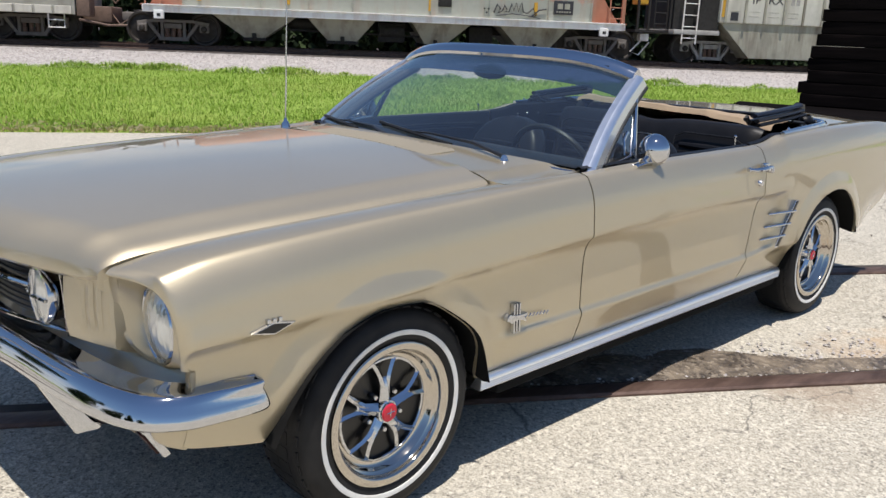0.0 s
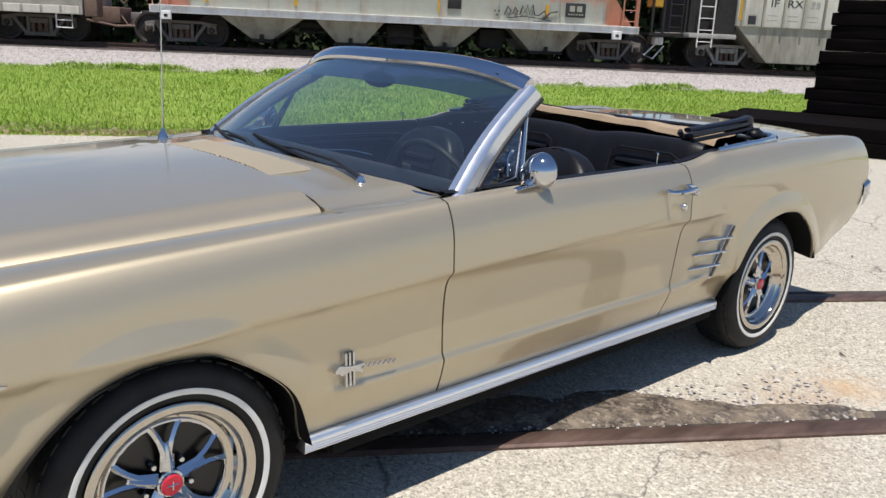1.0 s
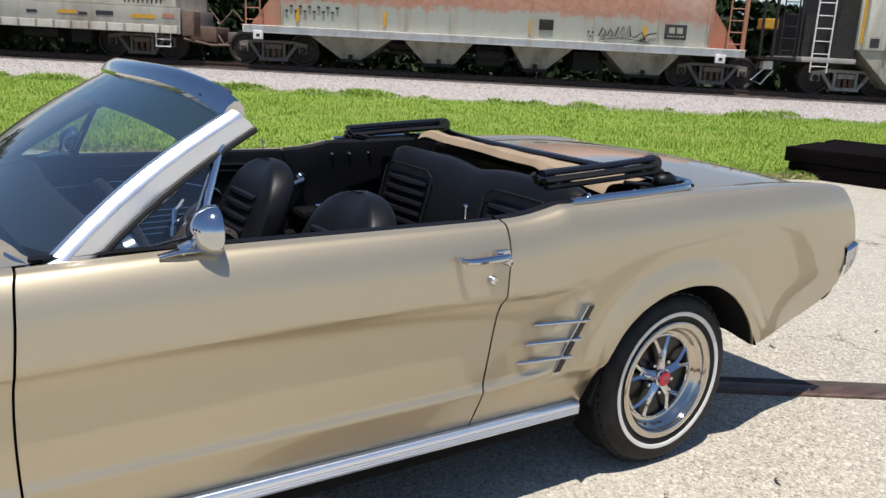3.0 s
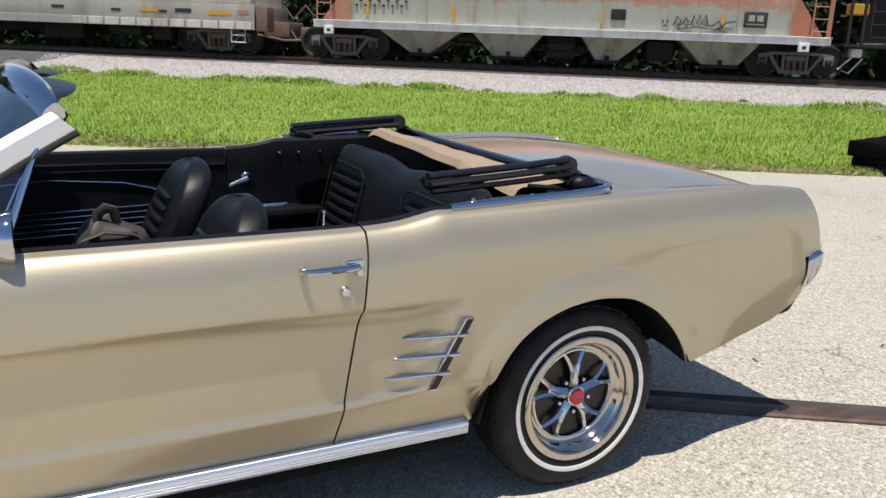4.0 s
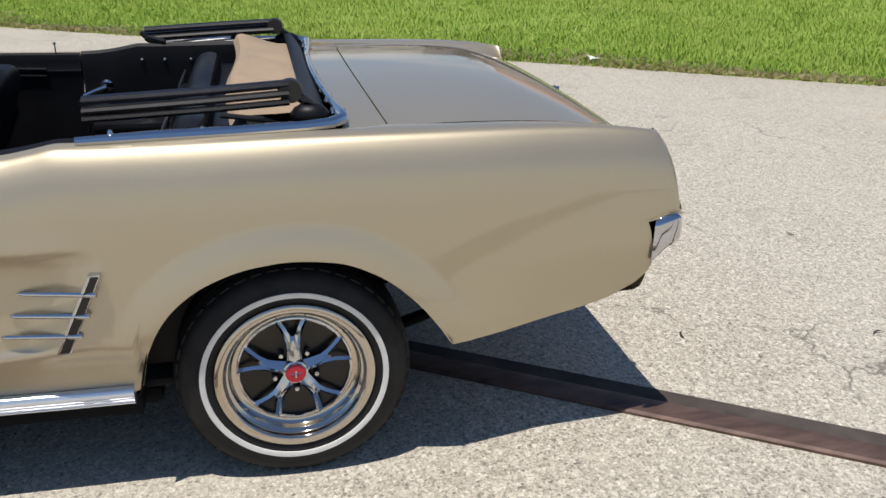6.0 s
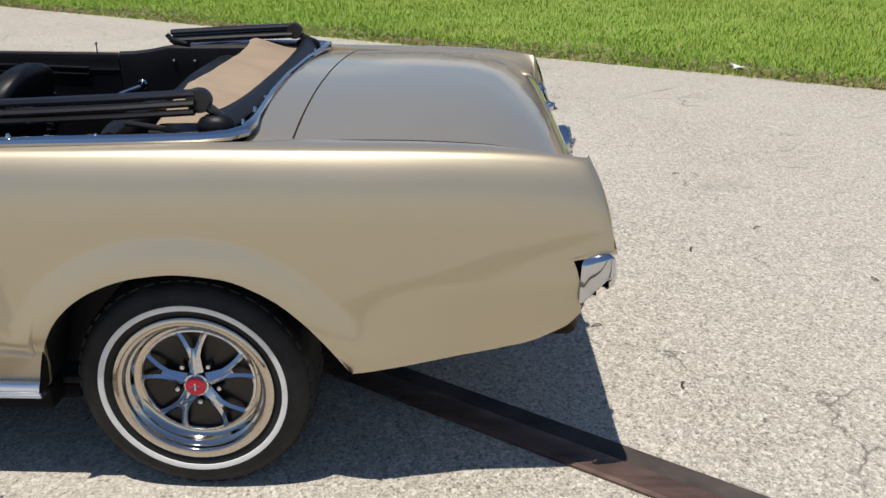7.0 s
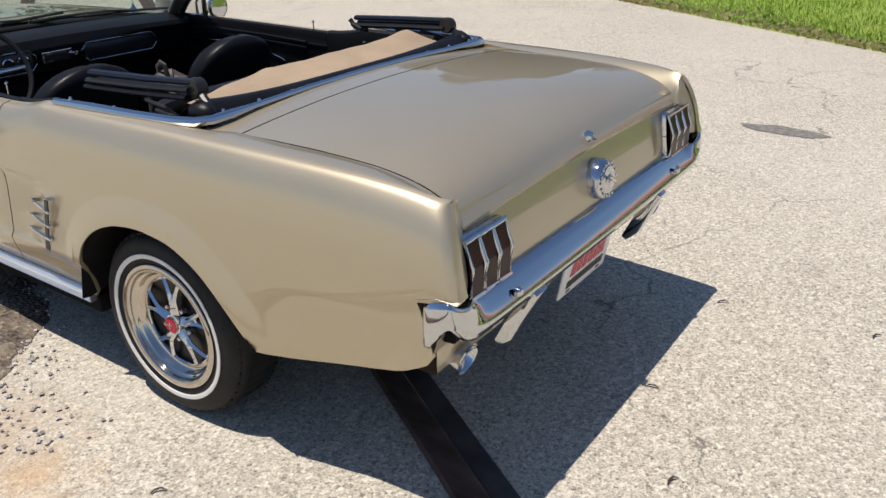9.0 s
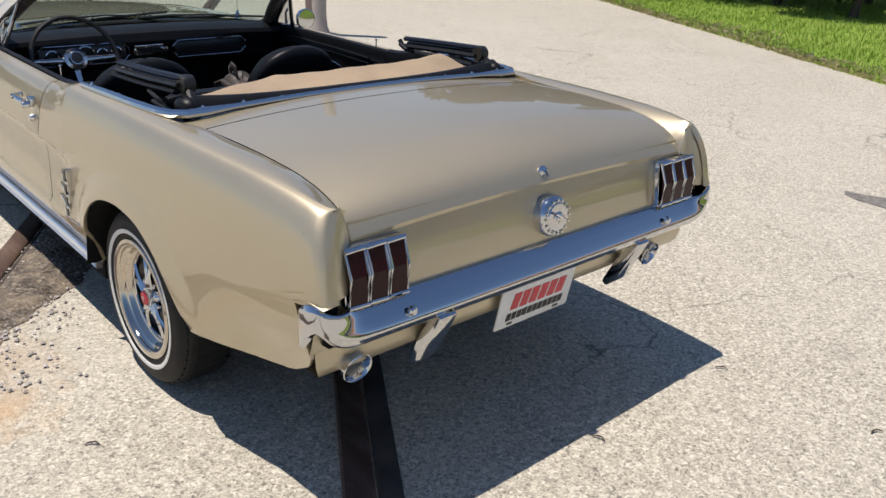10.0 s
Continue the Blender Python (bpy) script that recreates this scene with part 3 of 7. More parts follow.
ARCH_R = [(2.366, 0.300), (2.399, 0.430), (2.448, 0.520), (2.539, 0.594), (2.652, 0.634), (2.745, 0.644), (2.850, 0.634), (2.955, 0.590), (3.040, 0.520), (3.105, 0.440), (3.150, 0.369)]


DECK_Z = pchip([(2.80, 0.918), (3.00, 0.921), (3.25, 0.924), (3.45, 0.918), (3.55, 0.906), (3.62, 0.889), (3.67, 0.866), (3.700, 0.838), (3.714, 0.812)])


def fine(pts, n=6):
    """The points with a rounded line between them."""
    t = pchip([(i, p[0]) for i, p in enumerate(pts)]), pchip([(i, p[1]) for i, p in enumerate(pts)])
    return [(t[0](i / n), t[1](i / n)) for i in range(n * (len(pts) - 1) + 1)]


LOW_F = fine(ARCH_F)
LOW_R = fine(ARCH_R)
ARCH_XZ = [np.array(fine(ARCH_F, 60)), np.array(fine(ARCH_R, 60))]
BOTTOM_F = [(-0.655, 0.430), (-0.62, 0.405), (-0.56, 0.383), (-0.47, 0.362)] + LOW_F + [(0.36, 0.296), (0.60, 0.292), (0.90, 0.291)]
BOTTOM_R = [(1.85, 0.289), (2.10, 0.289), (2.35, 0.288)] + LOW_R + [(3.26, 0.380), (3.38, 0.396), (3.50, 0.410), (3.58, 0.426), (3.64, 0.450), (3.69, 0.488), (3.71, 0.52)]


def half_width(x, z):
    """How far the body side stands out from the middle of the car."""
    y = BASE(x) - CROWN(TOP(x) - z)
    zc = CREASE(x)
    along_bar = x - 0.46 * (min(max(z, 0.43), 0.66) - 0.64)
    low_down = ease(0.450, 0.385, z)
    cove = (1.0 - ease(2.205, 2.305, along_bar)) * (1 - low_down) + low_down * (1.0 - ease(2.40, 2.95, x))
    y -= 0.026 * cove * (1.0 - math.exp(-max(0.0, zc - z + 0.002) / 0.024))
    y += 0.005 * cove * math.exp(-(((z - zc - 0.01) / 0.03) ** 2))
    mid = ease(0.36, 0.50, x) * (1.0 - ease(2.10, 2.24, x))
    zl = 0.418 + 0.014 * ease(1.95, 2.22, x)
    y += 0.011 * mid * ease(0.024, 0.0, z - zl) * (1.0 if z > zl else max(0.0, 1.0 - (zl - z) / 0.10))
    over = math.exp(-(((x - 2.235) / 0.05) ** 2)) if x < 2.235 else ease(2.285, 2.255, x)
    y += 0.009 * over * ease(0.690, 0.662, z) * ease(0.590, 0.645, z)
    y -= 0.030 * ease(0.44, 0.26, z)
    y -= 0.06 * ease(3.15, 3.6, x) * ease(0.62, 0.38, z)
    y -= 0.010 * ease(-0.40, -0.62, x) * ease(0.52, 0.38, z)
    d = min(float(np.hypot(a[:, 0] - x, a[:, 1] - z).min()) for a in ARCH_XZ)
    y += 0.019 * max(0.0, 1.0 - (d / 0.092) ** 2) ** 1.5 * (0.35 + 0.65 * ease(0.36, 0.52, z)) * ease(0.30, 0.40, z)
    if x > 3.6 and z > 0.688:
        s = min(1.0, max(0.0, (x - TAIL(z) + 0.030) / 0.030))
        y -= 0.022 * (1 - math.sqrt(1 - s * s))
    return y


FENDER_END = []


def panel(xl, xr, low, inner, rows=104, stations=None, xl0=None, xr0=None, nose=0.0, deck=None):
    """A side panel between two seams, with its bottom line, its top roll and folded edges (left side: y < 0)."""
    low = sorted(low)
    lx, lz = [p[0] for p in low], [p[1] for p in low]
    us = stations
    cols = []
    for u in us:
        col = []
        for j in range(rows + 1):
            v = j / rows
            v = 1 - (1 - v) ** 1.35
            z = 0.6
            for _ in range(6):
                a = xl(z) if xl0 is None else xl0 + (xl(z) - xl0) * (1 - u) ** 7
                b = xr(z) if xr0 is None else xr0 + (xr(z) - xr0) * u ** 14
                x = a + (b - a) * u
                z = float(np.interp(x, lx, lz)) * (1 - v) + TOP(x) * v
            col.append((x, -half_width(x, z), z))
        x, y, z = col[-1]
        for k in range(1, 6):
            s = k / 5
            yi = -inner(x)
            zi = z - 0.003 if deck is None else z - 0.003 + (deck(x) - z + 0.003) * ease(3.0, 3.2, x)
            col.append((x - nose * s * max(0.0, 1 - u * 8), y + (yi - y) * s, z + (zi - z) * s + 0.004 * math.sin(math.pi * s)))
        x0, y0, z0 = col[0]
        col = [(x0, y0 + 0.012, z0 + 0.005), (x0, y0 + 0.005, z0 - 0.001)] + col
        x1, y1, z1 = col[-1]
        col.append((x1, y1 + 0.003, z1 - 0.03))
        cols.append(col)

    def fold(col, dx):
        n = len(col) - 6
        return [(x + dx, y + (0.024 if i < n else 0.004), z - (0.0 if i < n - 4 else 0.010 if i < n else 0.026)) for i, (x, y, z) in enumerate(col)]

    if nose:
        FENDER_END[:] = cols[0][2:-1], cols[2][2:-1]
    return sheet([fold(cols[0], 0.004)] + cols + [fold(cols[-1], -0.003)])


def spread(low, a, b, step=0.016):
    """Stations 0..1 that follow the length of the bottom line, so that arches stay round."""
    low = [p for p in sorted(low) if a < p[0] < b]
    pts = [(a, low[0][1])] + low + [(b, low[-1][1])]
    acc = [0.0]
    for p, q in zip(pts, pts[1:]):
        acc.append(acc[-1] + math.hypot((q[0] - p[0]), 0.7 * (q[1] - p[1])))
    n = int(acc[-1] / step)
    return [(float(np.interp(acc[-1] * i / n, acc, [p[0] for p in pts])) - a) / (b - a) for i in range(n + 1)]


SEAM_A = pchip([(0.25, 0.816), (0.334, 0.814), (0.419, 0.808), (0.555, 0.804), (0.678, 0.808), (0.757, 0.815), (0.855, 0.823), (0.90, 0.838)])
SEAM_B = pchip([(0.25, 1.934), (0.317, 1.944), (0.494, 1.972), (0.657, 1.998), (0.814, 2.020), (0.90, 2.028)])
NOSE = pchip([(0.36, -0.590), (0.44, -0.576), (0.55, -0.572), (0.62, -0.562), (0.69, -0.560), (0.73, -0.572), (0.77, -0.600), (0.80, -0.612)])
TAIL = pchip([(0.36, 3.50), (0.42, 3.58), (0.46, 3.660), (0.505, 3.712), (0.55, 3.712), (0.60, 3.705), (0.65, 3.692), (0.678, 3.682), (0.685, 3.690), (0.690, 3.788), (0.70, 3.785), (0.78, 3.766), (0.85, 3.742), (0.89, 3.722), (0.93, 3.700)])
GAP = 0.0028
fender_in, door_in = pchip([(-0.70, 0.640), (-0.50, 0.662), (0.0, 0.690), (0.5, 0.695), (0.70, 0.735), (0.9, 0.762)]), (lambda x: 0.772)
quarter_in = pchip([(1.9, 0.778), (2.2, 0.768), (2.5, 0.762), (2.80, 0.752), (2.94, 0.728), (3.0, 0.708), (3.3, 0.700), (3.8, 0.694)])
for flip, side_name in ((False, "driver"), (True, "passenger")):
    turn = mirrored if flip else (lambda s: s)
    sg = 1 if flip else -1
    part("front_fender", turn(panel(NOSE, lambda z: SEAM_A(z) - GAP, BOTTOM_F, fender_in, stations=spread(BOTTOM_F, -0.58, 0.81), xl0=-0.58, nose=0.034)), PAINT, car, "gold front fender with flared wheel arch")
    dr = part("door", turn(panel(lambda z: SEAM_A(z) + GAP, lambda z: SEAM_B(z) - GAP, [(0.7, 0.291), (2.1, 0.289)], door_in, stations=[i / 70 for i in range(71)])), PAINT, car, "gold door with sculpted side crease")
    part("quarter_panel", turn(panel(lambda z: SEAM_B(z) + GAP, TAIL, BOTTOM_R, quarter_in, stations=spread(BOTTOM_R, 1.95, 3.70)[:-1] + [0.9925, 0.9945, 0.9962, 0.9975, 0.9986, 0.9994, 1.0], xr0=3.70, deck=DECK_Z)), PAINT, car, "gold rear quarter panel")
    # door furniture
    pull = tube([(1.842, sg * 0.876, 0.815), (1.850, sg * 0.900, 0.817), (1.875, sg * 0.908, 0.818), (1.955, sg * 0.906, 0.819), (1.978, sg * 0.900, 0.819)], [0.008, 0.010, 0.0115, 0.0115, 0.010], 10, flat=0.85)
    ends = join(box(1.834, 1.854, sg * 0.862, sg * 0.880, 0.806, 0.825, 0.006), box(1.952, 1.999, sg * 0.860, sg * 0.886, 0.803, 0.834, 0.009))
    part("door_handle", join(pull, ends), CHROME, dr, "chrome door handle")
    part("push_button", lathe([(0.0, sg * 0.912), (0.009, sg * 0.911), (0.012, sg * 0.906), (0.012, sg * 0.870)], 16, at=(1.978, 0, 0.806)), CHROME, dr, "chrome push button")
    part("door_lock", lathe([(0.0, sg * 0.884), (0.010, sg * 0.883), (0.0135, sg * 0.878), (0.0135, sg * 0.855)], 18, at=(1.952, 0, 0.750)), STAINLESS, dr, "round chrome door lock")
    part("lock_knob", join(tube([(1.94, sg * 0.745, 0.885), (1.94, sg * 0.745, 0.925)], 0.0028, 8), ball((1.94, sg * 0.745, 0.928), 0.0062, 10)), CHROME, dr, "chrome lock knob")
    # rocker moulding with ribs
    prof = [(0.008, 0.313), (0.016, 0.312), (0.022, 0.308), (0.0255, 0.302), (0.027, 0.296), (0.0275, 0.291), (0.0235, 0.2885), (0.027, 0.285), (0.0275, 0.2825), (0.0235, 0.2800), (0.027, 0.2765), (0.0275, 0.2740), (0.0235, 0.2715), (0.0265, 0.268), (0.024, 0.263), (0.008, 0.260), (-0.02, 0.262)]
    rows = [[(x, sg * (half_width(min(max(x, 0.47), 2.20), 0.31) - 0.006 + o), 0.311 - 0.86 * (0.313 - z)) for o, z in prof] for x in [0.350 + 1.996 * i / 40 for i in range(41)]]
    ends = [list(range(len(prof))), list(range(40 * len(prof), 41 * len(prof)))[::-1]]
    mv, mf = sheet(rows, flip=not flip)
    part("rocker_moulding", (mv, mf + ends), BRIGHT_TRIM, car, "ribbed bright rocker moulding", sharp=20)
    # quarter ornament: slanted black bar with three bright fins
    bar_y = lambda z: 0.864 + 0.024 * (z - 0.437) / 0.205
    lean = lambda shape: ([(x, sg * (bar_y(z) - 0.87 - y), z) for x, y, z in shape[0]], shape[1] if sg < 0 else [f[::-1] for f in shape[1]])
    orn = part("side_ornament", lean(slab([(2.290, 0.642), (2.318, 0.642), (2.223, 0.432), (2.192, 0.436)], -0.876, -0.848, 0.003)), CHROME, car, "chrome three-bar ornament on the quarter panel")
    for k in range(4):
        a, b = 0.014 + 0.247 * k, 0.014 + 0.247 * k + 0.215
        edge = lambda q, v: (2.292 + 0.006 + (2.192 - 2.292) * q + v * (0.018 + 0.003 * q), 0.642 - 0.207 * q)
        part("insert", lean(slab([edge(a, 0), edge(a, 1), edge(b, 1), edge(b, 0)], -0.8785, -0.870)), SATIN_BLACK, orn, "black insert")
    for (xa, za), (xb, zb) in (((2.128, 0.590), (2.292, 0.594)), ((2.102, 0.535), (2.270, 0.538)), ((2.076, 0.482), (2.246, 0.485))):
        ya, yb = half_width(xa, za) + 0.003, bar_y(zb) + 0.006
        part("fin", tube([(xa + (xb - xa) * k, sg * (ya + (yb - ya) * k), za + (zb - za) * k) for k in (0.0, 0.08, 0.4, 0.75, 1.0, 1.07)], [0.0022, 0.0050, 0.0056, 0.0062, 0.0066, 0.005], 10, flat=1.1), CHROME, orn)
    # fender badges
    em = part("engine_emblem", turn(slab([(-0.445, 0.646), (-0.385, 0.632), (-0.325, 0.652), (-0.385, 0.664)], -0.872, -0.858, 0.003)), CHROME, car, "chrome and black pointed fender emblem")
    part("emblem_inlay", turn(slab([(-0.430, 0.6465), (-0.385, 0.637), (-0.342, 0.651), (-0.385, 0.659)], -0.8745, -0.868)), SATIN_BLACK, em)
    for k in range(3):
        part("numeral", turn(box(-0.403 + 0.015 * k, -0.393 + 0.015 * k, -0.872, -0.860, 0.660, 0.671, 0.002)), CHROME, em)
    bd = part("horse_badge", join(turn(slab([(0.424, 0.478), (0.436, 0.476), (0.446, 0.466), (0.456, 0.472), (0.476, 0.474), (0.494, 0.470), (0.512, 0.462), (0.516, 0.468), (0.502, 0.478), (0.520, 0.484), (0.516, 0.490), (0.494, 0.488), (0.470, 0.490), (0.450, 0.494), (0.436, 0.498), (0.426, 0.488)], -0.861, -0.842, 0.002))), CHROME, car, "chrome running-horse badge on three bars")
    for k in range(3):
        part("bar", turn(slab([(0.456 + 0.012 * k, 0.526), (0.463 + 0.012 * k, 0.526), (0.467 + 0.012 * k, 0.432), (0.460 + 0.012 * k, 0.432)], -0.857, -0.842, 0.001)), CHROME, bd)
    script = [(0.515 + 0.0085 * k, sg * 0.853, 0.476 - 0.0008 * k + (0.007 if k % 2 else -0.004)) for k in range(14)]
    part("name_script", tube(script, 0.0022, 6), CHROME, bd)
    # wheel houses
    for cx, arch in ((-0.02, LOW_F), (2.755, LOW_R)):
        outer = [(x, -0.845, z) for x, z in arch]
        rows = [[(x + (x - cx) * 0.01, -0.874, z + 0.003) for x, y, z in outer], outer, [(x, -0.845 + 0.10, z + 0.02) for x, y, z in outer], [(cx + (x - cx) * 1.02, -0.40, z + 0.03) for x, y, z in outer]]
        wall = [[(cx + (x - cx) * 1.02, -0.40, z + 0.03) for x, y, z in outer], [(cx + (x - cx) * 0.2, -0.40, 0.25) for x, y, z in outer]]
        part("wheel_house", turn(join(sheet(rows), sheet(wall))), UNDER, car, "black wheel housing")

# floor pan and inner shell, so that no light comes through the seams
part("floor_pan", join(box(0.45, 2.40, -0.74, 0.74, 0.20, 0.25, 0.02), box(-0.52, 0.46, -0.42, 0.42, 0.33, 0.66, 0.02), box(2.75, 3.55, -0.40, 0.40, 0.36, 0.85, 0.03), box(3.12, 3.45, -0.72, 0.72, 0.52, 0.83, 0.03), box(3.45, 3.68, -0.74, 0.74, 0.55, 0.80, 0.03)), UNDER, car, "black underbody")
for s in (-1, 1):
    part("inner_sill", box(0.45, 2.36, s * 0.815, s * 0.74, 0.22, 0.285, 0.01), UNDER, car)
part("axle", join(tube([(2.743, -0.70, 0.30), (2.743, 0.70, 0.30)], 0.045, 12), ball((2.743, 0, 0.30), 0.13, 16)), UNDER, car, "black axle")
part("axle", tube([(0, -0.70, 0.28), (0, 0.70, 0.28)], 0.035, 10), UNDER, car)
for s in (-1, 1):
    part("leaf_spring", tube([(2.20, s * 0.55, 0.30), (2.5, s * 0.55, 0.25), (2.743, s * 0.55, 0.235), (3.0, s * 0.55, 0.26), (3.30, s * 0.55, 0.36)], 0.028, 8, flat=0.5), UNDER, car)

# hood: flat crown with rolled edges and a lip that hangs over the grille
HOOD_Z = pchip([(-0.86, 0.752), (-0.83, 0.772), (-0.78, 0.792), (-0.66, 0.814), (-0.40, 0.838), (0.0, 0.860), (0.40, 0.876), (0.72, 0.888)])


HOOD_FRONT = pchip([(0.0, -0.825), (0.15, -0.812), (0.30, -0.775), (0.42, -0.732), (0.52, -0.703), (0.60, -0.686), (0.67, -0.676)])
LIP_Z = pchip([(0.0, 0.745), (0.30, 0.742), (0.45, 0.738), (0.55, 0.742), (0.62, 0.757), (0.67, 0.774)])


def hood_edge(y):
    return HOOD_FRONT(abs(y))


def hood_rear(y):
    return 0.535 - 0.042 * (abs(y) / 0.69) ** 2


def hood_z(x, y, wide):
    q = min(1.0, abs(y) / wide)
    z = HOOD_Z(x) + 0.026 * (1 - q ** 2)
    z += 0.012 * ease(0.93, 0.80, q) + 0.016 * math.sqrt(max(0.0, 1 - max(0.0, (q - 0.90) / 0.10) ** 2))
    return z - 0.020


rows = []
for i in range(57):
    u = (i / 56) ** 1.5
    row = []
    for j in range(65):
        q = -1 + 2 * j / 64
        q = math.copysign(abs(q) ** 0.62, q)
        wide_here = fender_in(-0.675 + 1.17 * u) - 0.0035
        y = q * wide_here
        x = hood_edge(y) + (hood_rear(y) - hood_edge(y)) * u
        roll = max(0.0, 1 - u / 0.085)
        roll = 1 - math.sqrt(max(0.0, 1 - roll ** 2.2))
        row.append((x, y, hood_z(x, y, wide_here) * (1 - roll) + (LIP_Z(abs(y)) + 0.006) * roll))
    rows.append(row)
lip = [(x + 0.012, y, z - 0.010) for x, y, z in rows[0]]
tail = [(x, y, z - 0.02) for x, y, z in rows[-1]]
rows = [lip] + rows + [tail]
rows = [[(r[0][0], r[0][1] + 0.002, r[0][2] - 0.03)] + r + [(r[-1][0], r[-1][1] - 0.002, r[-1][2] - 0.03)] for r in rows]
hood = part("hood", sheet(rows, flip=True), PAINT, car, "gold hood with rolled edges")
for k in range(4):
    part("hood_letter", box(-0.800, -0.790, -0.09 + 0.05 * k - 0.014, -0.09 + 0.05 * k + 0.014, 0.804, 0.812, 0.002), CHROME, hood, "small chrome hood letter")

# cowl with vent slots
rows = []
for i in range(9):
    u = i / 8
    row = []
    for j in range(41):
        y = (-1 + 2 * j / 40) * 0.752
        x0, x1 = hood_rear(min(abs(y), 0.69)) + 0.006, 0.735 + 0.150 * (abs(y) / 0.75) ** 2
        x = x0 + (x1 - x0) * u
        row.append((x, y, HOOD_Z(x) + 0.028 * (1 - min(1, abs(y) / 0.69) ** 2) - 0.010 * ease(0.62, 0.69, abs(y)) - 0.006 * math.sin(math.pi * u)))
    rows.append(row)
cowl = part("cowl", sheet([[(x, y, z - 0.02) for x, y, z in rows[0]]] + rows, flip=True), PAINT, car, "gold cowl panel under the windshield")
for k in range(24):
    y, rib = -0.335 + 0.0270 * k + 0.014 * (k // 6), []
    for i in range(6):
        x = 0.552 + 0.135 * i / 5 - 0.02 * (y / 0.35) ** 2 * (1 - i / 5)
        z = HOOD_Z(x) + 0.028 * (1 - (abs(y) / 0.69) ** 2) - 0.003
        rib.append([(x, y + a, z + h) for a, h in ((-0.0105, -0.004), (-0.0098, 0.0006), (0.0040, 0.0080), (0.0072, 0.0074), (0.0080, -0.004))])
    part("vent_rib", sheet(rib, flip=False), PAINT, cowl)

# deck lid and the panel ahead of it
DECK_X = [3.008 + 0.52 * i / 14 for i in range(14)] + [3.53, 3.56, 3.59, 3.615, 3.64, 3.66, 3.675, 3.688, 3.698, 3.706, 3.711, 3.714]


def deck_z(x, y):
    return DECK_Z(x) + 0.026 * (1 - (abs(y) / 0.70) ** 2.2) * (1 - 0.3 * ease(3.45, 3.71, x))


rows = [[(x - 0.02 * (1 - (abs(y) / 0.70) ** 2) * (1 - ease(3.0, 3.3, x)), y, deck_z(x, y)) for y in [(-1 + 2 * j / 40) * (0.697 - 0.004 * ease(3.0, 3.7, x)) for j in range(41)]] for x in DECK_X]
deck = part("deck_lid", sheet([[(x, y, z - 0.02) for x, y, z in rows[0]]] + rows + [[(x - 0.006, y, z - 0.018) for x, y, z in rows[-1]]], flip=True), PAINT, car, "gold trunk lid with rounded rear lip")
rows = []
WELL = pchip([(0.0, 2.862), (0.30, 2.868), (0.50, 2.880), (0.62, 2.890), (0.70, 2.892), (0.76, 2.86)])
for i in range(7):
    row = []
    for j in range(41):
        y = (-1 + 2 * j / 40) * 0.742
        x0, x1 = WELL(abs(y)), 3.003 - 0.02 * (1 - (abs(y) / 0.70) ** 2)
        x = x0 + (x1 - x0) * i / 6
        row.append((x, y, deck_z(x, y) + 0.001 - 0.004 * ease(0.708, 0.722, abs(y))))
    rows.append(row)
part("deck_filler", sheet(rows + [[(x, y, z - 0.02) for x, y, z in rows[-1]]], flip=True), PAINT, car, "gold panel between folded top and trunk lid")

# tail panel, concave, with lamps, filler cap and lock
TAILX = pchip([(0.50, 3.700), (0.56, 3.722), (0.62, 3.734), (0.70, 3.728), (0.77, 3.715), (0.82, 3.700), (0.90, 3.684)])
rows = [[(TAILX(z) + 0.010 * (1 - (y / 0.8) ** 2), y, z) for y in [-0.815 + 1.63 * j / 40 for j in range(41)]] for z in [0.46 + 0.39 * i / 16 for i in range(17)]]
for r in (0, 1, 2):
    rows[r] = [(x - 0.03 * (3 - r), y * 0.97, z) for x, y, z in rows[r]]
part("tail_panel", sheet(rows), PAINT, car, "gold tail panel")
for s in (-1, 1):
    cap = [(z, TAIL(z)) for z in [0.694 + 0.208 * i / 12 for i in range(13)]]
    outer = [(x - 0.0005, half_width(min(x, 3.78), z) + 0.0005, z) for z, x in cap]
    xe, ye, ze = outer[-1]
    outer += [(xe, ye + (0.692 - ye) * k / 6, ze + (DECK_Z(xe) - ze - 0.002) * k / 6 + 0.003 * math.sin(math.pi * k / 6)) for k in range(1, 7)]
    inner = []
    for k, (x, y, z) in enumerate(outer):
        zi = 0.694 + 0.116 * min(1.0, k / 15)
        inner.append((TAILX(zi) + 0.010, 0.700, zi))
    rows = [[(x + (b[0] - x) * v + 0.006 * math.sin(math.pi * v), s * (y + (b[1] - y) * v), z + (b[2] - z) * v) for (x, y, z), b in zip(outer, inner)] for v in [0.0, 0.06, 0.14, 0.3, 0.5, 0.7, 0.86, 0.95, 1.0]]
    rows.append([(x - 0.02, y - s * 0.01, z) for x, y, z in rows[-1]])
    part("quarter_extension", sheet(rows, flip=s > 0), PAINT, car, "gold end cap of the rear fender")

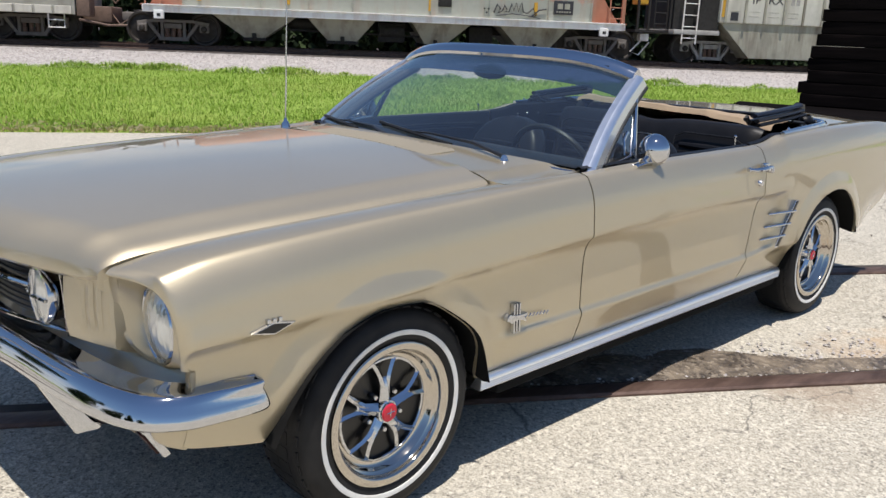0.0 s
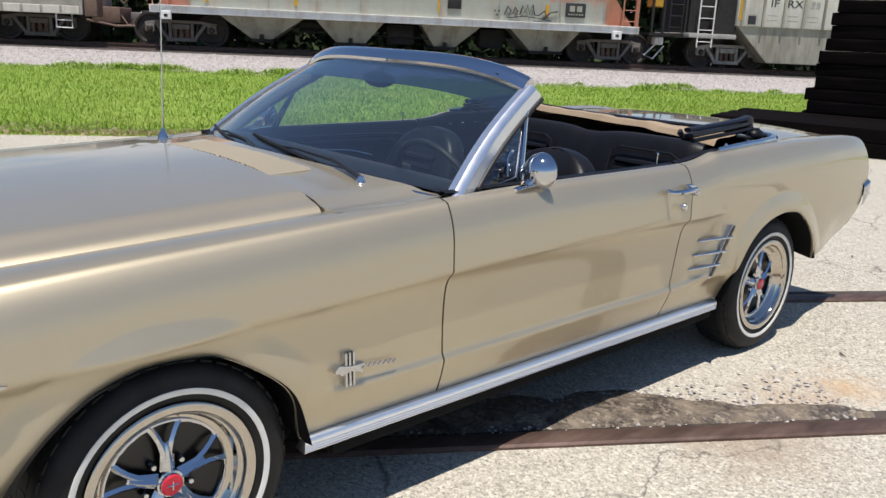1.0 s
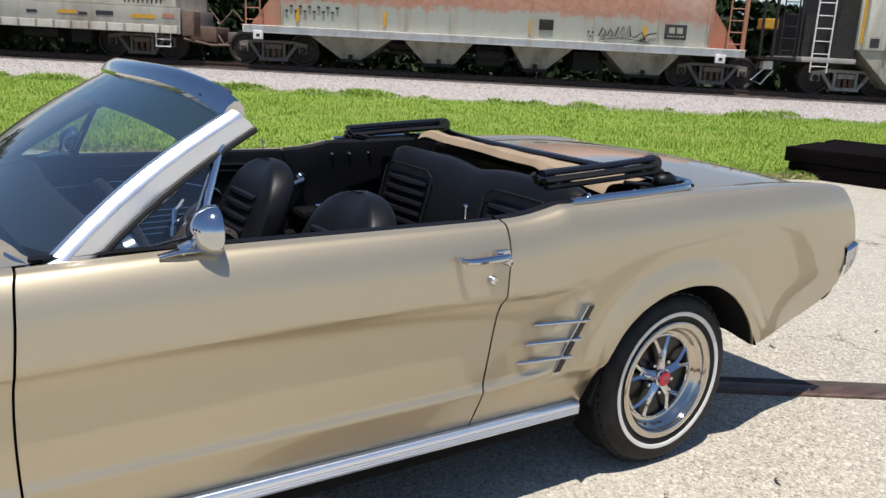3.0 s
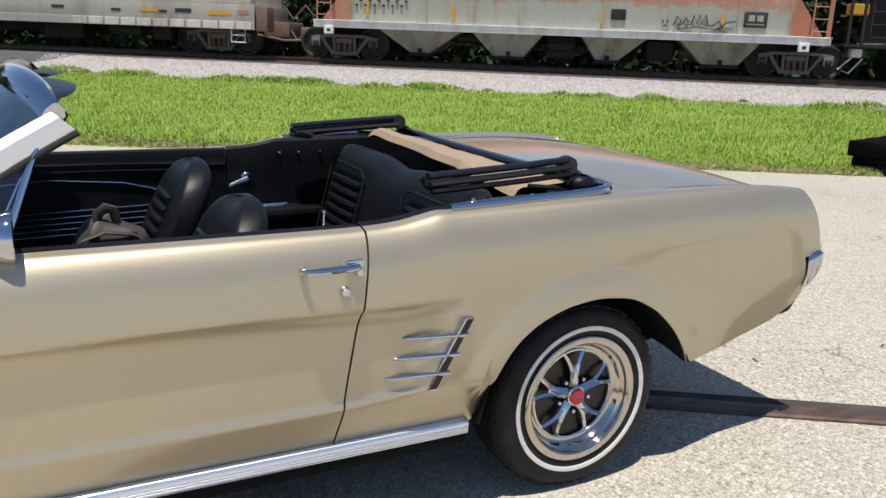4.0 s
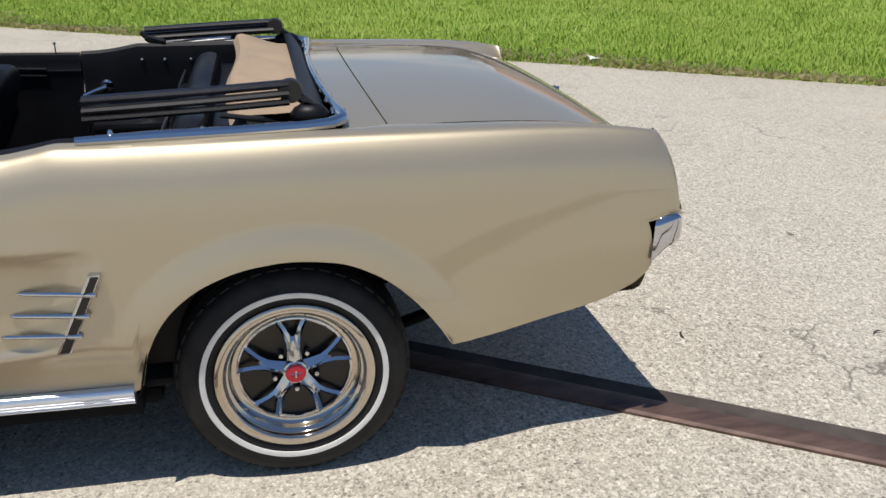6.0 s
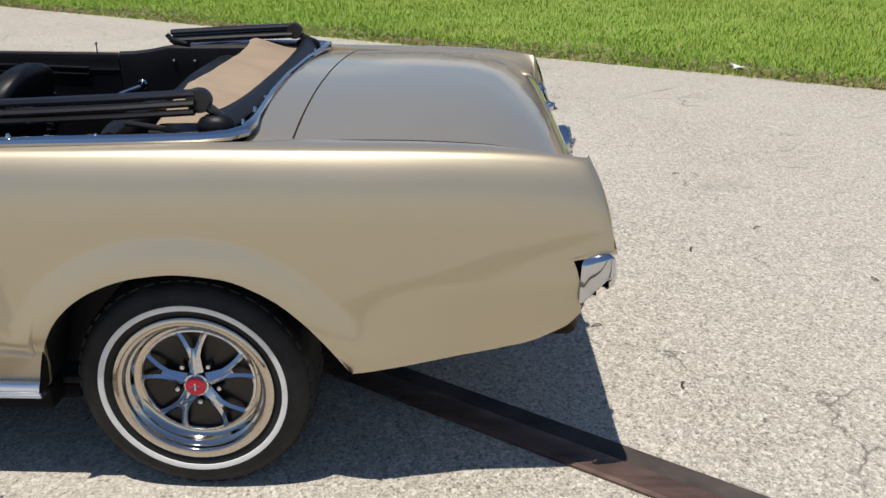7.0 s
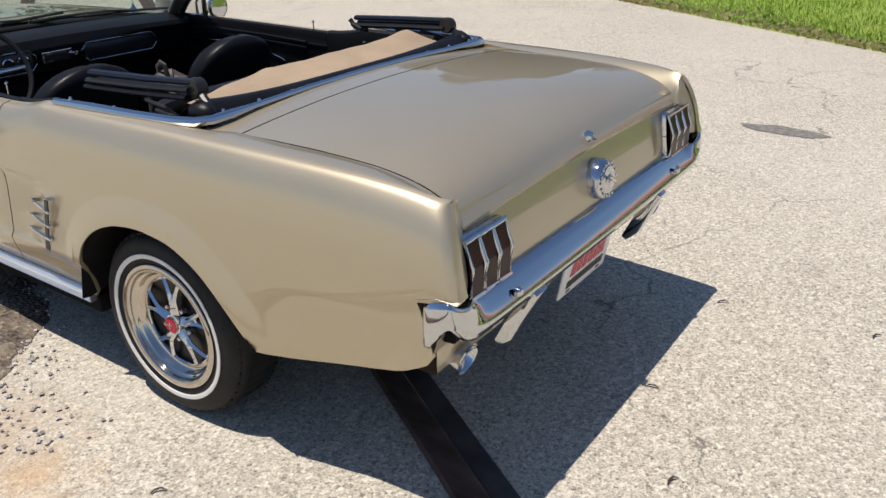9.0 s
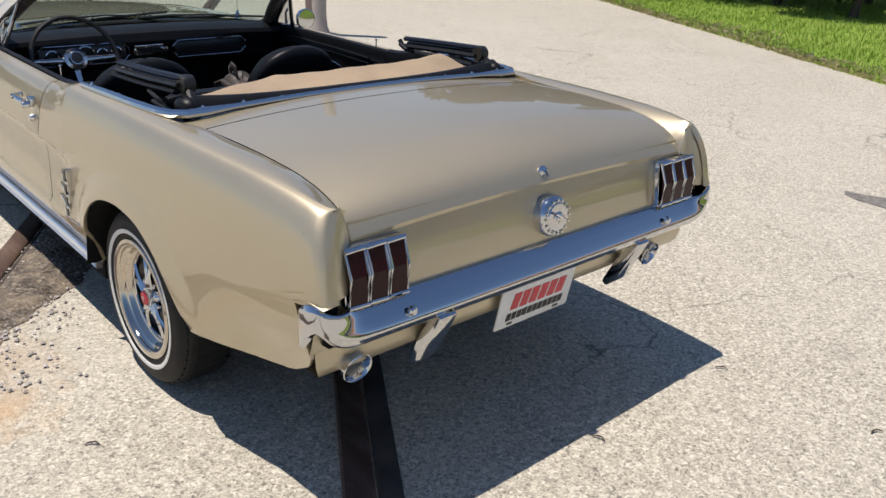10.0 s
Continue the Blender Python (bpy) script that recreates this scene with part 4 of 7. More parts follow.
for s in (-1, 1):
    lamp = part("tail_lamp", moved(box(-0.022, 0.014, -0.100, 0.100, -0.080, 0.080, 0.020), Matrix.Translation((3.738, s * 0.644, 0.726)) @ pose(0, 0, 0, 0, -8, 0)), CHROME, car, "chrome three-segment tail lamp with dark red lenses")
    for k in (-1, 0, 1):
        yc = s * 0.644 + k * 0.062
        m = Matrix.Translation((3.744, yc, 0.726)) @ pose(0, 0, 0, 0, -8, 0)
        bm = [(0.014, -0.0255, -0.070), (0.014, 0.0255, -0.070), (0.014, 0.0255, 0.070), (0.014, -0.0255, 0.070), (0.024, -0.022, 0.004), (0.024, 0.022, 0.004)]
        lens = bm, [(0, 1, 5, 4), (4, 5, 2, 3), (0, 4, 3), (1, 2, 5)]
        part("lens", moved(lens, m), LENS_RED, lamp, "dark red lamp lens", smooth=False)
        for e in (-1, 1):
            part("bezel_bar", moved(tube([(0.010, e * 0.027, -0.070), (0.027, e * 0.027, 0.004), (0.010, e * 0.027, 0.070)], 0.0042, 8), m), CHROME, lamp)
        for e in (-1, 1):
            part("bezel_end", moved(tube([(0.012, -0.03, e * 0.070), (0.012, 0.03, e * 0.072)], 0.0062, 8), m), CHROME, lamp)
capm = Matrix.Translation((3.738, 0, 0.735)) @ pose(0, 0, 0, 0, -6, 0)
gas = part("fuel_cap", moved(lathe([(0.0, 0.045), (0.012, 0.046), (0.018, 0.041), (0.040, 0.040), (0.044, 0.036), (0.048, 0.036), (0.057, 0.030), (0.061, 0.020), (0.061, -0.01)], 40, "x"), capm), CHROME, car, "round chrome fuel filler cap")
for k in range(16):
    g = radians(22.5 * k)
    part("grip_notch", moved(box(0.036, 0.040, 0.0505 * math.cos(g) - 0.004, 0.0505 * math.cos(g) + 0.004, 0.0505 * math.sin(g) - 0.004, 0.0505 * math.sin(g) + 0.004, 0.0015), capm), STAINLESS, gas)
part("cap_horse", moved(join(ball((0.047, 0.0, 0.0), 0.014, 10, (0.5, 1.2, 0.7)), tube([(0.049, -0.02, 0.016), (0.052, 0.0, 0.004), (0.049, 0.02, -0.010)], 0.005, 6)), capm), STAINLESS, gas)
part("trunk_lock", moved(join(lathe([(0.0, 0.020), (0.012, 0.020), (0.017, 0.012), (0.017, -0.02)], 20, "x"), tube([(0.012, 0, 0.012), (0.024, 0, -0.004), (0.020, 0, -0.02)], 0.007, 8)), Matrix.Translation((3.694, 0, 0.852)) @ pose(0, 0, 0, 0, -40, 0)), CHROME, car, "chrome trunk lock")


def blade(path, prof, flip=False, ledge=False):
    """A bumper blade: a section (out, up) carried along a plan line of (x, y, z, scale)."""
    rows = []
    for i, (x, y, z, k) in enumerate(path):
        a, b = path[max(i - 1, 0)], path[min(i + 1, len(path) - 1)]
        d = Vector((b[0] - a[0], b[1] - a[1], 0)).normalized()
        out = Vector((d.y, -d.x, 0)) * (-1 if flip else 1)
        if ledge:
            rows.append([(x + out.x * (o * k if o < -0.02 else o), y + out.y * (o * k if o < -0.02 else o), z + u) for o, u in prof])
        else:
            rows.append([(x + out.x * o * k, y + out.y * o * k, z + u * k) for o, u in prof])
    v, f = sheet(rows, flip=flip)
    n = len(prof)
    return v, f + [tuple(range(n)), tuple(range(len(v) - n, len(v)))[::-1]]


def bend(pts, n=5):
    t = [pchip([(i, p[k]) for i, p in enumerate(pts)]) for k in range(4)]
    return [tuple(f(i / n) for f in t) for i in range(n * (len(pts) - 1) + 1)]


SECTION = [(-0.052, 0.046), (-0.042, 0.049), (-0.034, 0.045), (-0.020, 0.0275), (-0.007, 0.011), (0.005, -0.006), (0.011, -0.017), (0.012, -0.023), (0.006, -0.028), (0.005, -0.038), (-0.002, -0.045), (-0.030, -0.047)]
REAR = [(3.703, -0.836, 1.0, 0.676, 0.553), (3.716, -0.842, 1.0, 0.680, 0.564), (3.745, -0.843, 1.0, 0.687, 0.596), (3.771, -0.837, 1.0, 0.690, 0.622), (3.784, -0.823, 0.90, 0.684, 0.616), (3.790, -0.797, 0.68, 0.674, 0.598), (3.791, -0.758, 0.36, 0.664, 0.580), (3.789, -0.70, 0.10, 0.657, 0.566), (3.788, -0.60, 0.0, 0.655, 0.56), (3.791, -0.30, 0.0, 0.655, 0.56), (3.792, 0.0, 0.0, 0.655, 0.56)]
REAR = REAR + [(x, -y, m, a, b) for x, y, m, a, b in REAR[-2::-1]]
track = [pchip([(i, p[k]) for i, p in enumerate(REAR)]) for k in range(5)]
stops = [tuple(f(i / 4) for f in track) for i in range(4 * (len(REAR) - 1) + 1)]
rows = []
for i, (x, y, m, a, b) in enumerate(stops):
    p, q = stops[max(i - 1, 0)], stops[min(i + 1, len(stops) - 1)]
    d = Vector((q[0] - p[0], q[1] - p[1], 0)).normalized()
    row = []
    for j, (o, u) in enumerate(SECTION):
        v = j / (len(SECTION) - 1)
        po, pz = 0.003 * math.sin(math.pi * v) - (0.012 if j in (0, len(SECTION) - 1) else 0), a + (b - a) * v
        o *= 1 if o > 0 else 1 - 0.75 * ease(0.70, 0.78, abs(y))
        o, z = o * (1 - m) + po * m, (0.607 + u) * (1 - m) + pz * m
        row.append((x + d.y * o, y - d.x * o, z))
    rows.append(row)
rear_bumper = part("rear_bumper", sheet(rows), CHROME, car, "chrome rear bumper blade with wrapped ends", sharp=60)
for s in (-1, 1):
    end = [(3.668, 0.672), (3.752, 0.668), (3.752, 0.560), (3.676, 0.555)]
    part("bumper_recess", [slab(end, -0.785, -0.76), mirrored(slab(end, -0.785, -0.76))][s > 0], UNDER, car, smooth=False)
    part("bumper_bolt", lathe([(0.0, 0.010), (0.008, 0.009), (0.013, 0.004), (0.014, -0.004)], 18, "x", (3.795, s * 0.56, 0.613)), CHROME, rear_bumper)
    g = [(3.775, 0.575), (3.800, 0.560), (3.728, 0.405), (3.690, 0.372), (3.672, 0.385), (3.712, 0.47)]
    part("bumper_guard", [slab(g, -0.468, -0.405, 0.006), mirrored(slab(g, -0.468, -0.405, 0.006))][s > 0], CHROME, rear_bumper, "chrome lower bumper guard")
rows = [[(x, y, z) for y in [wide * (j / 12 - 1) for j in range(25)]] for x, z, wide in ((3.715, 0.565, 0.80), (3.714, 0.53, 0.80), (3.710, 0.49, 0.795), (3.705, 0.462, 0.785), (3.692, 0.447, 0.775), (3.61, 0.440, 0.77), (3.45, 0.440, 0.77))]
part("bumper_filler", sheet([[(x, y, z) for y in [-0.80 + 1.6 * j / 10 for j in range(11)]] for x, z in ((3.70, 0.600), (3.74, 0.606), (3.775, 0.600))], flip=True), UNDER, car)
part("rear_valance", sheet(rows, flip=True), PAINT, car, "gold rear valance")
for s, out, tip in ((-1, 0.672, (3.712, 0.450)), (1, 0.610, (3.712, 0.452))):
    pipe = part("exhaust_tip", moved(lathe([(0.024, -0.26), (0.030, -0.12), (0.034, -0.05), (0.043, 0.0), (0.0455, 0.007), (0.043, 0.009), (0.039, 0.004), (0.034, -0.06), (0.0, -0.07)], 32, "x"), Matrix.Translation((tip[0], s * out, tip[1])) @ pose(0, 0, 0, 0, 14, 0)), CHROME, car, "chrome trumpet exhaust tip")
plate_m = Matrix.Translation((3.722, 0.002, 0.452)) @ pose(0, 0, 0, 0, 10, 0)
plate = part("dealer_plate", moved(box(-0.004, 0.003, -0.165, 0.165, -0.068, 0.074, 0.003), plate_m), WHITE, car, "white dealer plate with red and black lettering")
for count, wide, tall, low, lean, ink, kind in ((6, 0.0405, 0.056, -0.002, 0.010, RED, "red_bar"), (11, 0.0235, 0.026, -0.042, 0.003, INK, "black_bar")):
    for k in range(count):
        a = (k - count / 2) * wide + 0.1 * wide
        b = a + 0.8 * wide
        shape = [(0.0045, a, low), (0.0045, b, low), (0.0045, b + lean, low + tall), (0.0045, a + lean, low + tall)]
        part(kind, moved((shape + [(0.002, y, z) for x, y, z in shape], [(0, 1, 2, 3), (0, 4, 5, 1), (1, 5, 6, 2), (2, 6, 7, 3), (3, 7, 4, 0)]), plate_m), ink, plate, smooth=False)
for y in (-0.105, 0.105):
    part("plate_slot", moved(box(0.002, 0.0045, y - 0.012, y + 0.012, -0.058, -0.051), plate_m), INK, plate)

# front: headlamp buckets, fascia, grille, bumper
EDGE = [(-0.672, 0.664, 0.776), (-0.646, 0.725, 0.774), (-0.620, 0.780, 0.758), (-0.606, 0.815, 0.722), (-0.598, 0.828, 0.672), (-0.592, 0.826, 0.622), (-0.584, 0.812, 0.580)]
INSIDE = [(-0.590, 0.735, 0.560), (-0.604, 0.660, 0.566), (-0.622, 0.612, 0.600), (-0.636, 0.606, 0.660), (-0.652, 0.618, 0.728)]
LAMP = Vector((-0.584, 0.722, 0.661))


def along(pts, s):
    """The point at a fraction of a smooth line through points."""
    f = [pchip([(i, p[k]) for i, p in enumerate(pts)]) for k in range(3)]
    return Vector(tuple(g(s * (len(pts) - 1)) for g in f))


def bucket_skin():
    """The rolled shell that runs from the fender's end to the rim round the headlamp (left side)."""
    end, back = FENDER_END
    keep = [i for i, p in enumerate(end) if p[2] > 0.576 or i > 40]
    a, b = [Vector(end[i]) for i in keep], [Vector(back[i]) for i in keep]
    acc = [0.0]
    for p, q in zip(a, a[1:]):
        acc.append(acc[-1] + (q - p).length)
    rows = []
    for p, q, s in zip(a, b, acc):
        e = along(EDGE, 1 - s / acc[-1])
        e.y = -e.y
        t0 = (p - q).normalized()
        inward = Vector((0, -LAMP.y, LAMP.z)) - Vector((0, e.y, e.z))
        inward.normalize()
        span = (e - p).length
        t1 = (Vector((-0.45, 0, 0)) + inward).normalized()
        row = []
        for k in range(11):
            v = k / 10
            h1, h2, h3, h4 = 2 * v ** 3 - 3 * v ** 2 + 1, -2 * v ** 3 + 3 * v ** 2, v ** 3 - 2 * v ** 2 + v, v ** 3 - v ** 2
            row.append(tuple(p * h1 + e * h2 + t0 * h3 * span * 1.1 + t1 * h4 * span * 0.9))
        row.append((e.x + 0.004, e.y + inward.y * 0.005, e.z + inward.z * 0.005))
        row.append((e.x + 0.012, e.y + inward.y * 0.007, e.z + inward.z * 0.007))
        rows.append(row)
    return sheet(rows)


def bucket_face():
    ring = [along(EDGE, i / 40) for i in range(41)] + [along([EDGE[-1]] + INSIDE + [EDGE[0]], i / 34) for i in range(1, 34)]
    rows = []
    for v, sink in ((0.0, 0.006), (0.04, 0.012), (0.15, 0.010), (0.4, 0.006), (0.7, 0.003), (0.9, 0.0), (1.0, 0.004), (1.0, 0.03)):
        row = []
        for e in ring:
            out = Vector((0, e.y - LAMP.y, e.z - LAMP.z)).normalized()
            rim = LAMP + out * 0.0905 + Vector((-0.004 + 0.10 * (out.y * 0.0905) * -1, 0, 0))
            d = e - rim
            if d.y * out.y + d.z * out.z < 0.002:
                e2 = rim + out * 0.002
                e2.x = e.x
            else:
                e2 = e
            p = e2 * (1 - v) + rim * v
            row.append((p.x + sink, -p.y, p.z))
        rows.append(row)
    return sheet(rows, closed=True)


GRILLE_X = pchip([(0.0, -0.785), (0.15, -0.776), (0.30, -0.744), (0.40, -0.712), (0.455, -0.694), (0.52, -0.676), (0.62, -0.640)])
FASCIA = [(0.458, 0.0), (0.475, 0.0), (0.500, 0.0), (0.520, 0.0), (0.526, 0.004), (0.546, -0.002), (0.552, 0.004), (0.570, -0.002), (0.576, 0.004), (0.594, -0.001), (0.604, 0.0), (0.609, 0.006), (0.610, 0.03)]
FOG = (-0.712, 0.368, 0.662)
for flip in (False, True):
    turn = mirrored if flip else (lambda s: s)
    sg = 1 if flip else -1
    part("headlamp_bucket", turn(bucket_skin()), PAINT, car, "gold headlamp bucket rolled into the fender", sharp=70)
    hl = part("headlamp", turn(bucket_face()), PAINT, car, "round clear headlamp in a gold bezel", sharp=50)
    rows = []
    for i in range(13):
        z = 0.578 + 0.175 * i / 12
        ribbed = ease(0.60, 0.61, z) * ease(0.735, 0.725, z)
        rows.append([(GRILLE_X(y) + (d if abs(d) > 0.01 else d * ribbed) + 0.9 * (z - 0.662) ** 2 - 0.006 * ease(0.72, 0.76, z), -y, z) for y, d in FASCIA])
    rows = [[(x + 0.05, y, z - 0.022) for x, y, z in rows[0]], [(x + 0.012, y, z - 0.008) for x, y, z in rows[0]]] + rows + [[(x + 0.03, y, z + 0.012) for x, y, z in rows[-1]]]
    part("front_fascia", turn(sheet(rows)), PAINT, car, "gold nose panel with stepped gills", sharp=28)
    hm = Matrix.Translation((LAMP.x, sg * LAMP.y, LAMP.z)) @ pose(0, 0, 0, 0, 0, sg * 6)
    part("lamp_ring", moved(lathe([(0.0905, 0.012), (0.0900, -0.004), (0.0875, -0.008), (0.0845, -0.005), (0.083, 0.01)], 48, "x"), hm), CHROME, hl)
    part("lamp_lens", moved(lathe([(0.086, 0.0), (0.070, -0.012), (0.050, -0.020), (0.025, -0.025), (0.0, -0.026)], 48, "x"), hm), LAMP_GLASS, hl, "clear fluted headlamp lens")
    fog = part("fog_lamp", lathe([(0.050, 0.045), (0.068, 0.03), (0.072, 0.0), (0.070, -0.008), (0.064, -0.010), (0.062, 0.0)], 36, "x", (FOG[0], sg * FOG[1], FOG[2])), CHROME, car, "round chrome fog lamp in the grille")
    part("fog_lens", lathe([(0.064, -0.006), (0.045, -0.014), (0.0, -0.018)], 32, "x", (FOG[0], sg * FOG[1], FOG[2])), LAMP_GLASS, fog)
    part("fog_cross", tube([(FOG[0] - 0.012, sg * FOG[1] - 0.062, FOG[2]), (FOG[0] - 0.022, sg * FOG[1], FOG[2]), (FOG[0] - 0.012, sg * FOG[1] + 0.062, FOG[2])], 0.005, 6), CHROME, fog)
    part("fog_cross", tube([(FOG[0] - 0.012, sg * FOG[1], FOG[2] - 0.062), (FOG[0] - 0.022, sg * FOG[1], FOG[2]), (FOG[0] - 0.012, sg * FOG[1], FOG[2] + 0.062)], 0.005, 6), CHROME, fog)
    park = part("parking_lamp", turn(slab([(-0.648, 0.425), (-0.600, 0.345), (-0.580, 0.350), (-0.628, 0.430)], -0.745, -0.690, 0.006)), CHROME, car, "small parking lamp under the bumper")
    part("parking_lens", turn(slab([(-0.646, 0.412), (-0.612, 0.356), (-0.602, 0.360), (-0.634, 0.415)], -0.738, -0.698, 0.003)), LENS_RED, park)
GR = [(GRILLE_X(abs(y)), y) for y in [-0.452 + 0.904 * i / 30 for i in range(31)]]
grille = part("grille", sheet([[(x + 0.070, y, z) for x, y in GR] for z in (0.575, 0.765)], flip=True), SATIN_BLACK, car, "black grille with bright surround and bar")
part("grille_side", sheet([[(-0.69, s * 0.456, z) for z in (0.575, 0.76)] + [(-0.60, s * 0.456, z) for z in (0.76, 0.575)] for s in (-1, 1)][:1] + [[(-0.62, -0.457, z) for z in (0.575, 0.76)] + [(-0.60, -0.457, z) for z in (0.76, 0.575)]]), SATIN_BLACK, grille)
for k in range(12):
    part("grille_bar", tube([(x + 0.060, y, 0.590 + 0.0145 * k) for x, y in GR[1:-1]], 0.0028, 6), SATIN_BLACK, grille)
loop = [(x + 0.008, y, 0.588) for x, y in GR] + [(x + 0.002, y, 0.742) for x, y in GR[::-1]]
part("grille_surround", tube(loop, 0.0052, 8, closed=True), CHROME, grille, "bright grille surround")
part("grille_crossbar", tube([(x + 0.040, y, 0.665) for x, y in GR[5:-5]], 0.010, 8, flat=0.8), CHROME, grille, "chrome crossbar")
part("corral", join(tube([(-0.765, -0.14, 0.605), (-0.765, 0.14, 0.605), (-0.765, 0.14, 0.725), (-0.765, -0.14, 0.725)], 0.009, 8, closed=True), ball((-0.77, 0, 0.665), 0.05, 12, (0.25, 1.3, 0.7))), CHROME, grille, "chrome horse emblem in a frame")
FRONT = [(-0.388, -0.838, 0.488, 0.30), (-0.394, -0.858, 0.488, 0.35), (-0.425, -0.869, 0.490, 0.40), (-0.50, -0.874, 0.496, 0.55), (-0.575, -0.872, 0.500, 0.75), (-0.640, -0.850, 0.503, 0.9), (-0.690, -0.803, 0.504, 1.0), (-0.722, -0.725, 0.504, 1.0), (-0.745, -0.62, 0.504, 1.0), (-0.760, -0.50, 0.504, 1.0), (-0.776, -0.34, 0.506, 1.0), (-0.795, -0.18, 0.508, 1.0), (-0.80, 0.0, 0.508, 1.0)]
FRONT = FRONT + [(x, -y, z, k) for x, y, z, k in FRONT[-2::-1]]
FSEC = [(-0.092, 0.040), (-0.088, 0.044), (-0.078, 0.040), (-0.060, 0.0365), (-0.044, 0.0345), (-0.032, 0.032), (-0.022, 0.026), (-0.012, 0.014), (-0.004, -0.002), (0.001, -0.014), (0.004, -0.026), (0.001, -0.034), (-0.008, -0.041), (-0.045, -0.040)]
front_bumper = part("front_bumper", blade(bend(FRONT), FSEC, flip=True, ledge=True), CHROME, car, "chrome wrap-around front bumper", sharp=60)
for s in (-1, 1):
    g = [(-0.770, 0.480), (-0.745, 0.492), (-0.650, 0.345), (-0.625, 0.325), (-0.640, 0.308), (-0.690, 0.320)]
    part("bumper_guard", [slab(g, -0.46, -0.385, 0.006), mirrored(slab(g, -0.46, -0.385, 0.006))][s > 0], CHROME, front_bumper, "bright lower bumper guard")
plan = [(-0.574, -0.836), (-0.600, -0.822), (-0.625, -0.780), (-0.648, -0.70), (-0.664, -0.60), (-0.682, -0.47), (-0.715, -0.25), (-0.725, 0.0)]
plan = plan + [(x, -y) for x, y in plan[-2::-1]]
pan = [[(x + dx * min(1.0, i / 2, (len(plan) - 1 - i) / 2), y, z) for i, (x, y) in enumerate(plan)] for dx, z in ((0.10, 0.576), (0.095, 0.548), (0.085, 0.525), (0.06, 0.500), (0.02, 0.47))]
part("gravel_pan", sheet(pan), PAINT, car, "gold panel between bumper and grille")
val = [[(x + dx * min(1.0, i / 2, (len(plan) - 1 - i) / 2), math.copysign(min(abs(y) * k, half_width(-0.574, z) - 0.002 - 0.25 * max(0, -0.574 - x)), y), z) for i, (x, y) in enumerate(plan)] for dx, z, k in ((0.0, 0.480, 1.0), (0.002, 0.44, 1.0), (0.010, 0.405, 0.996), (0.022, 0.388, 0.994), (0.050, 0.382, 0.985))]
part("front_valance", sheet(val, flip=True), PAINT, car, "gold front valance")


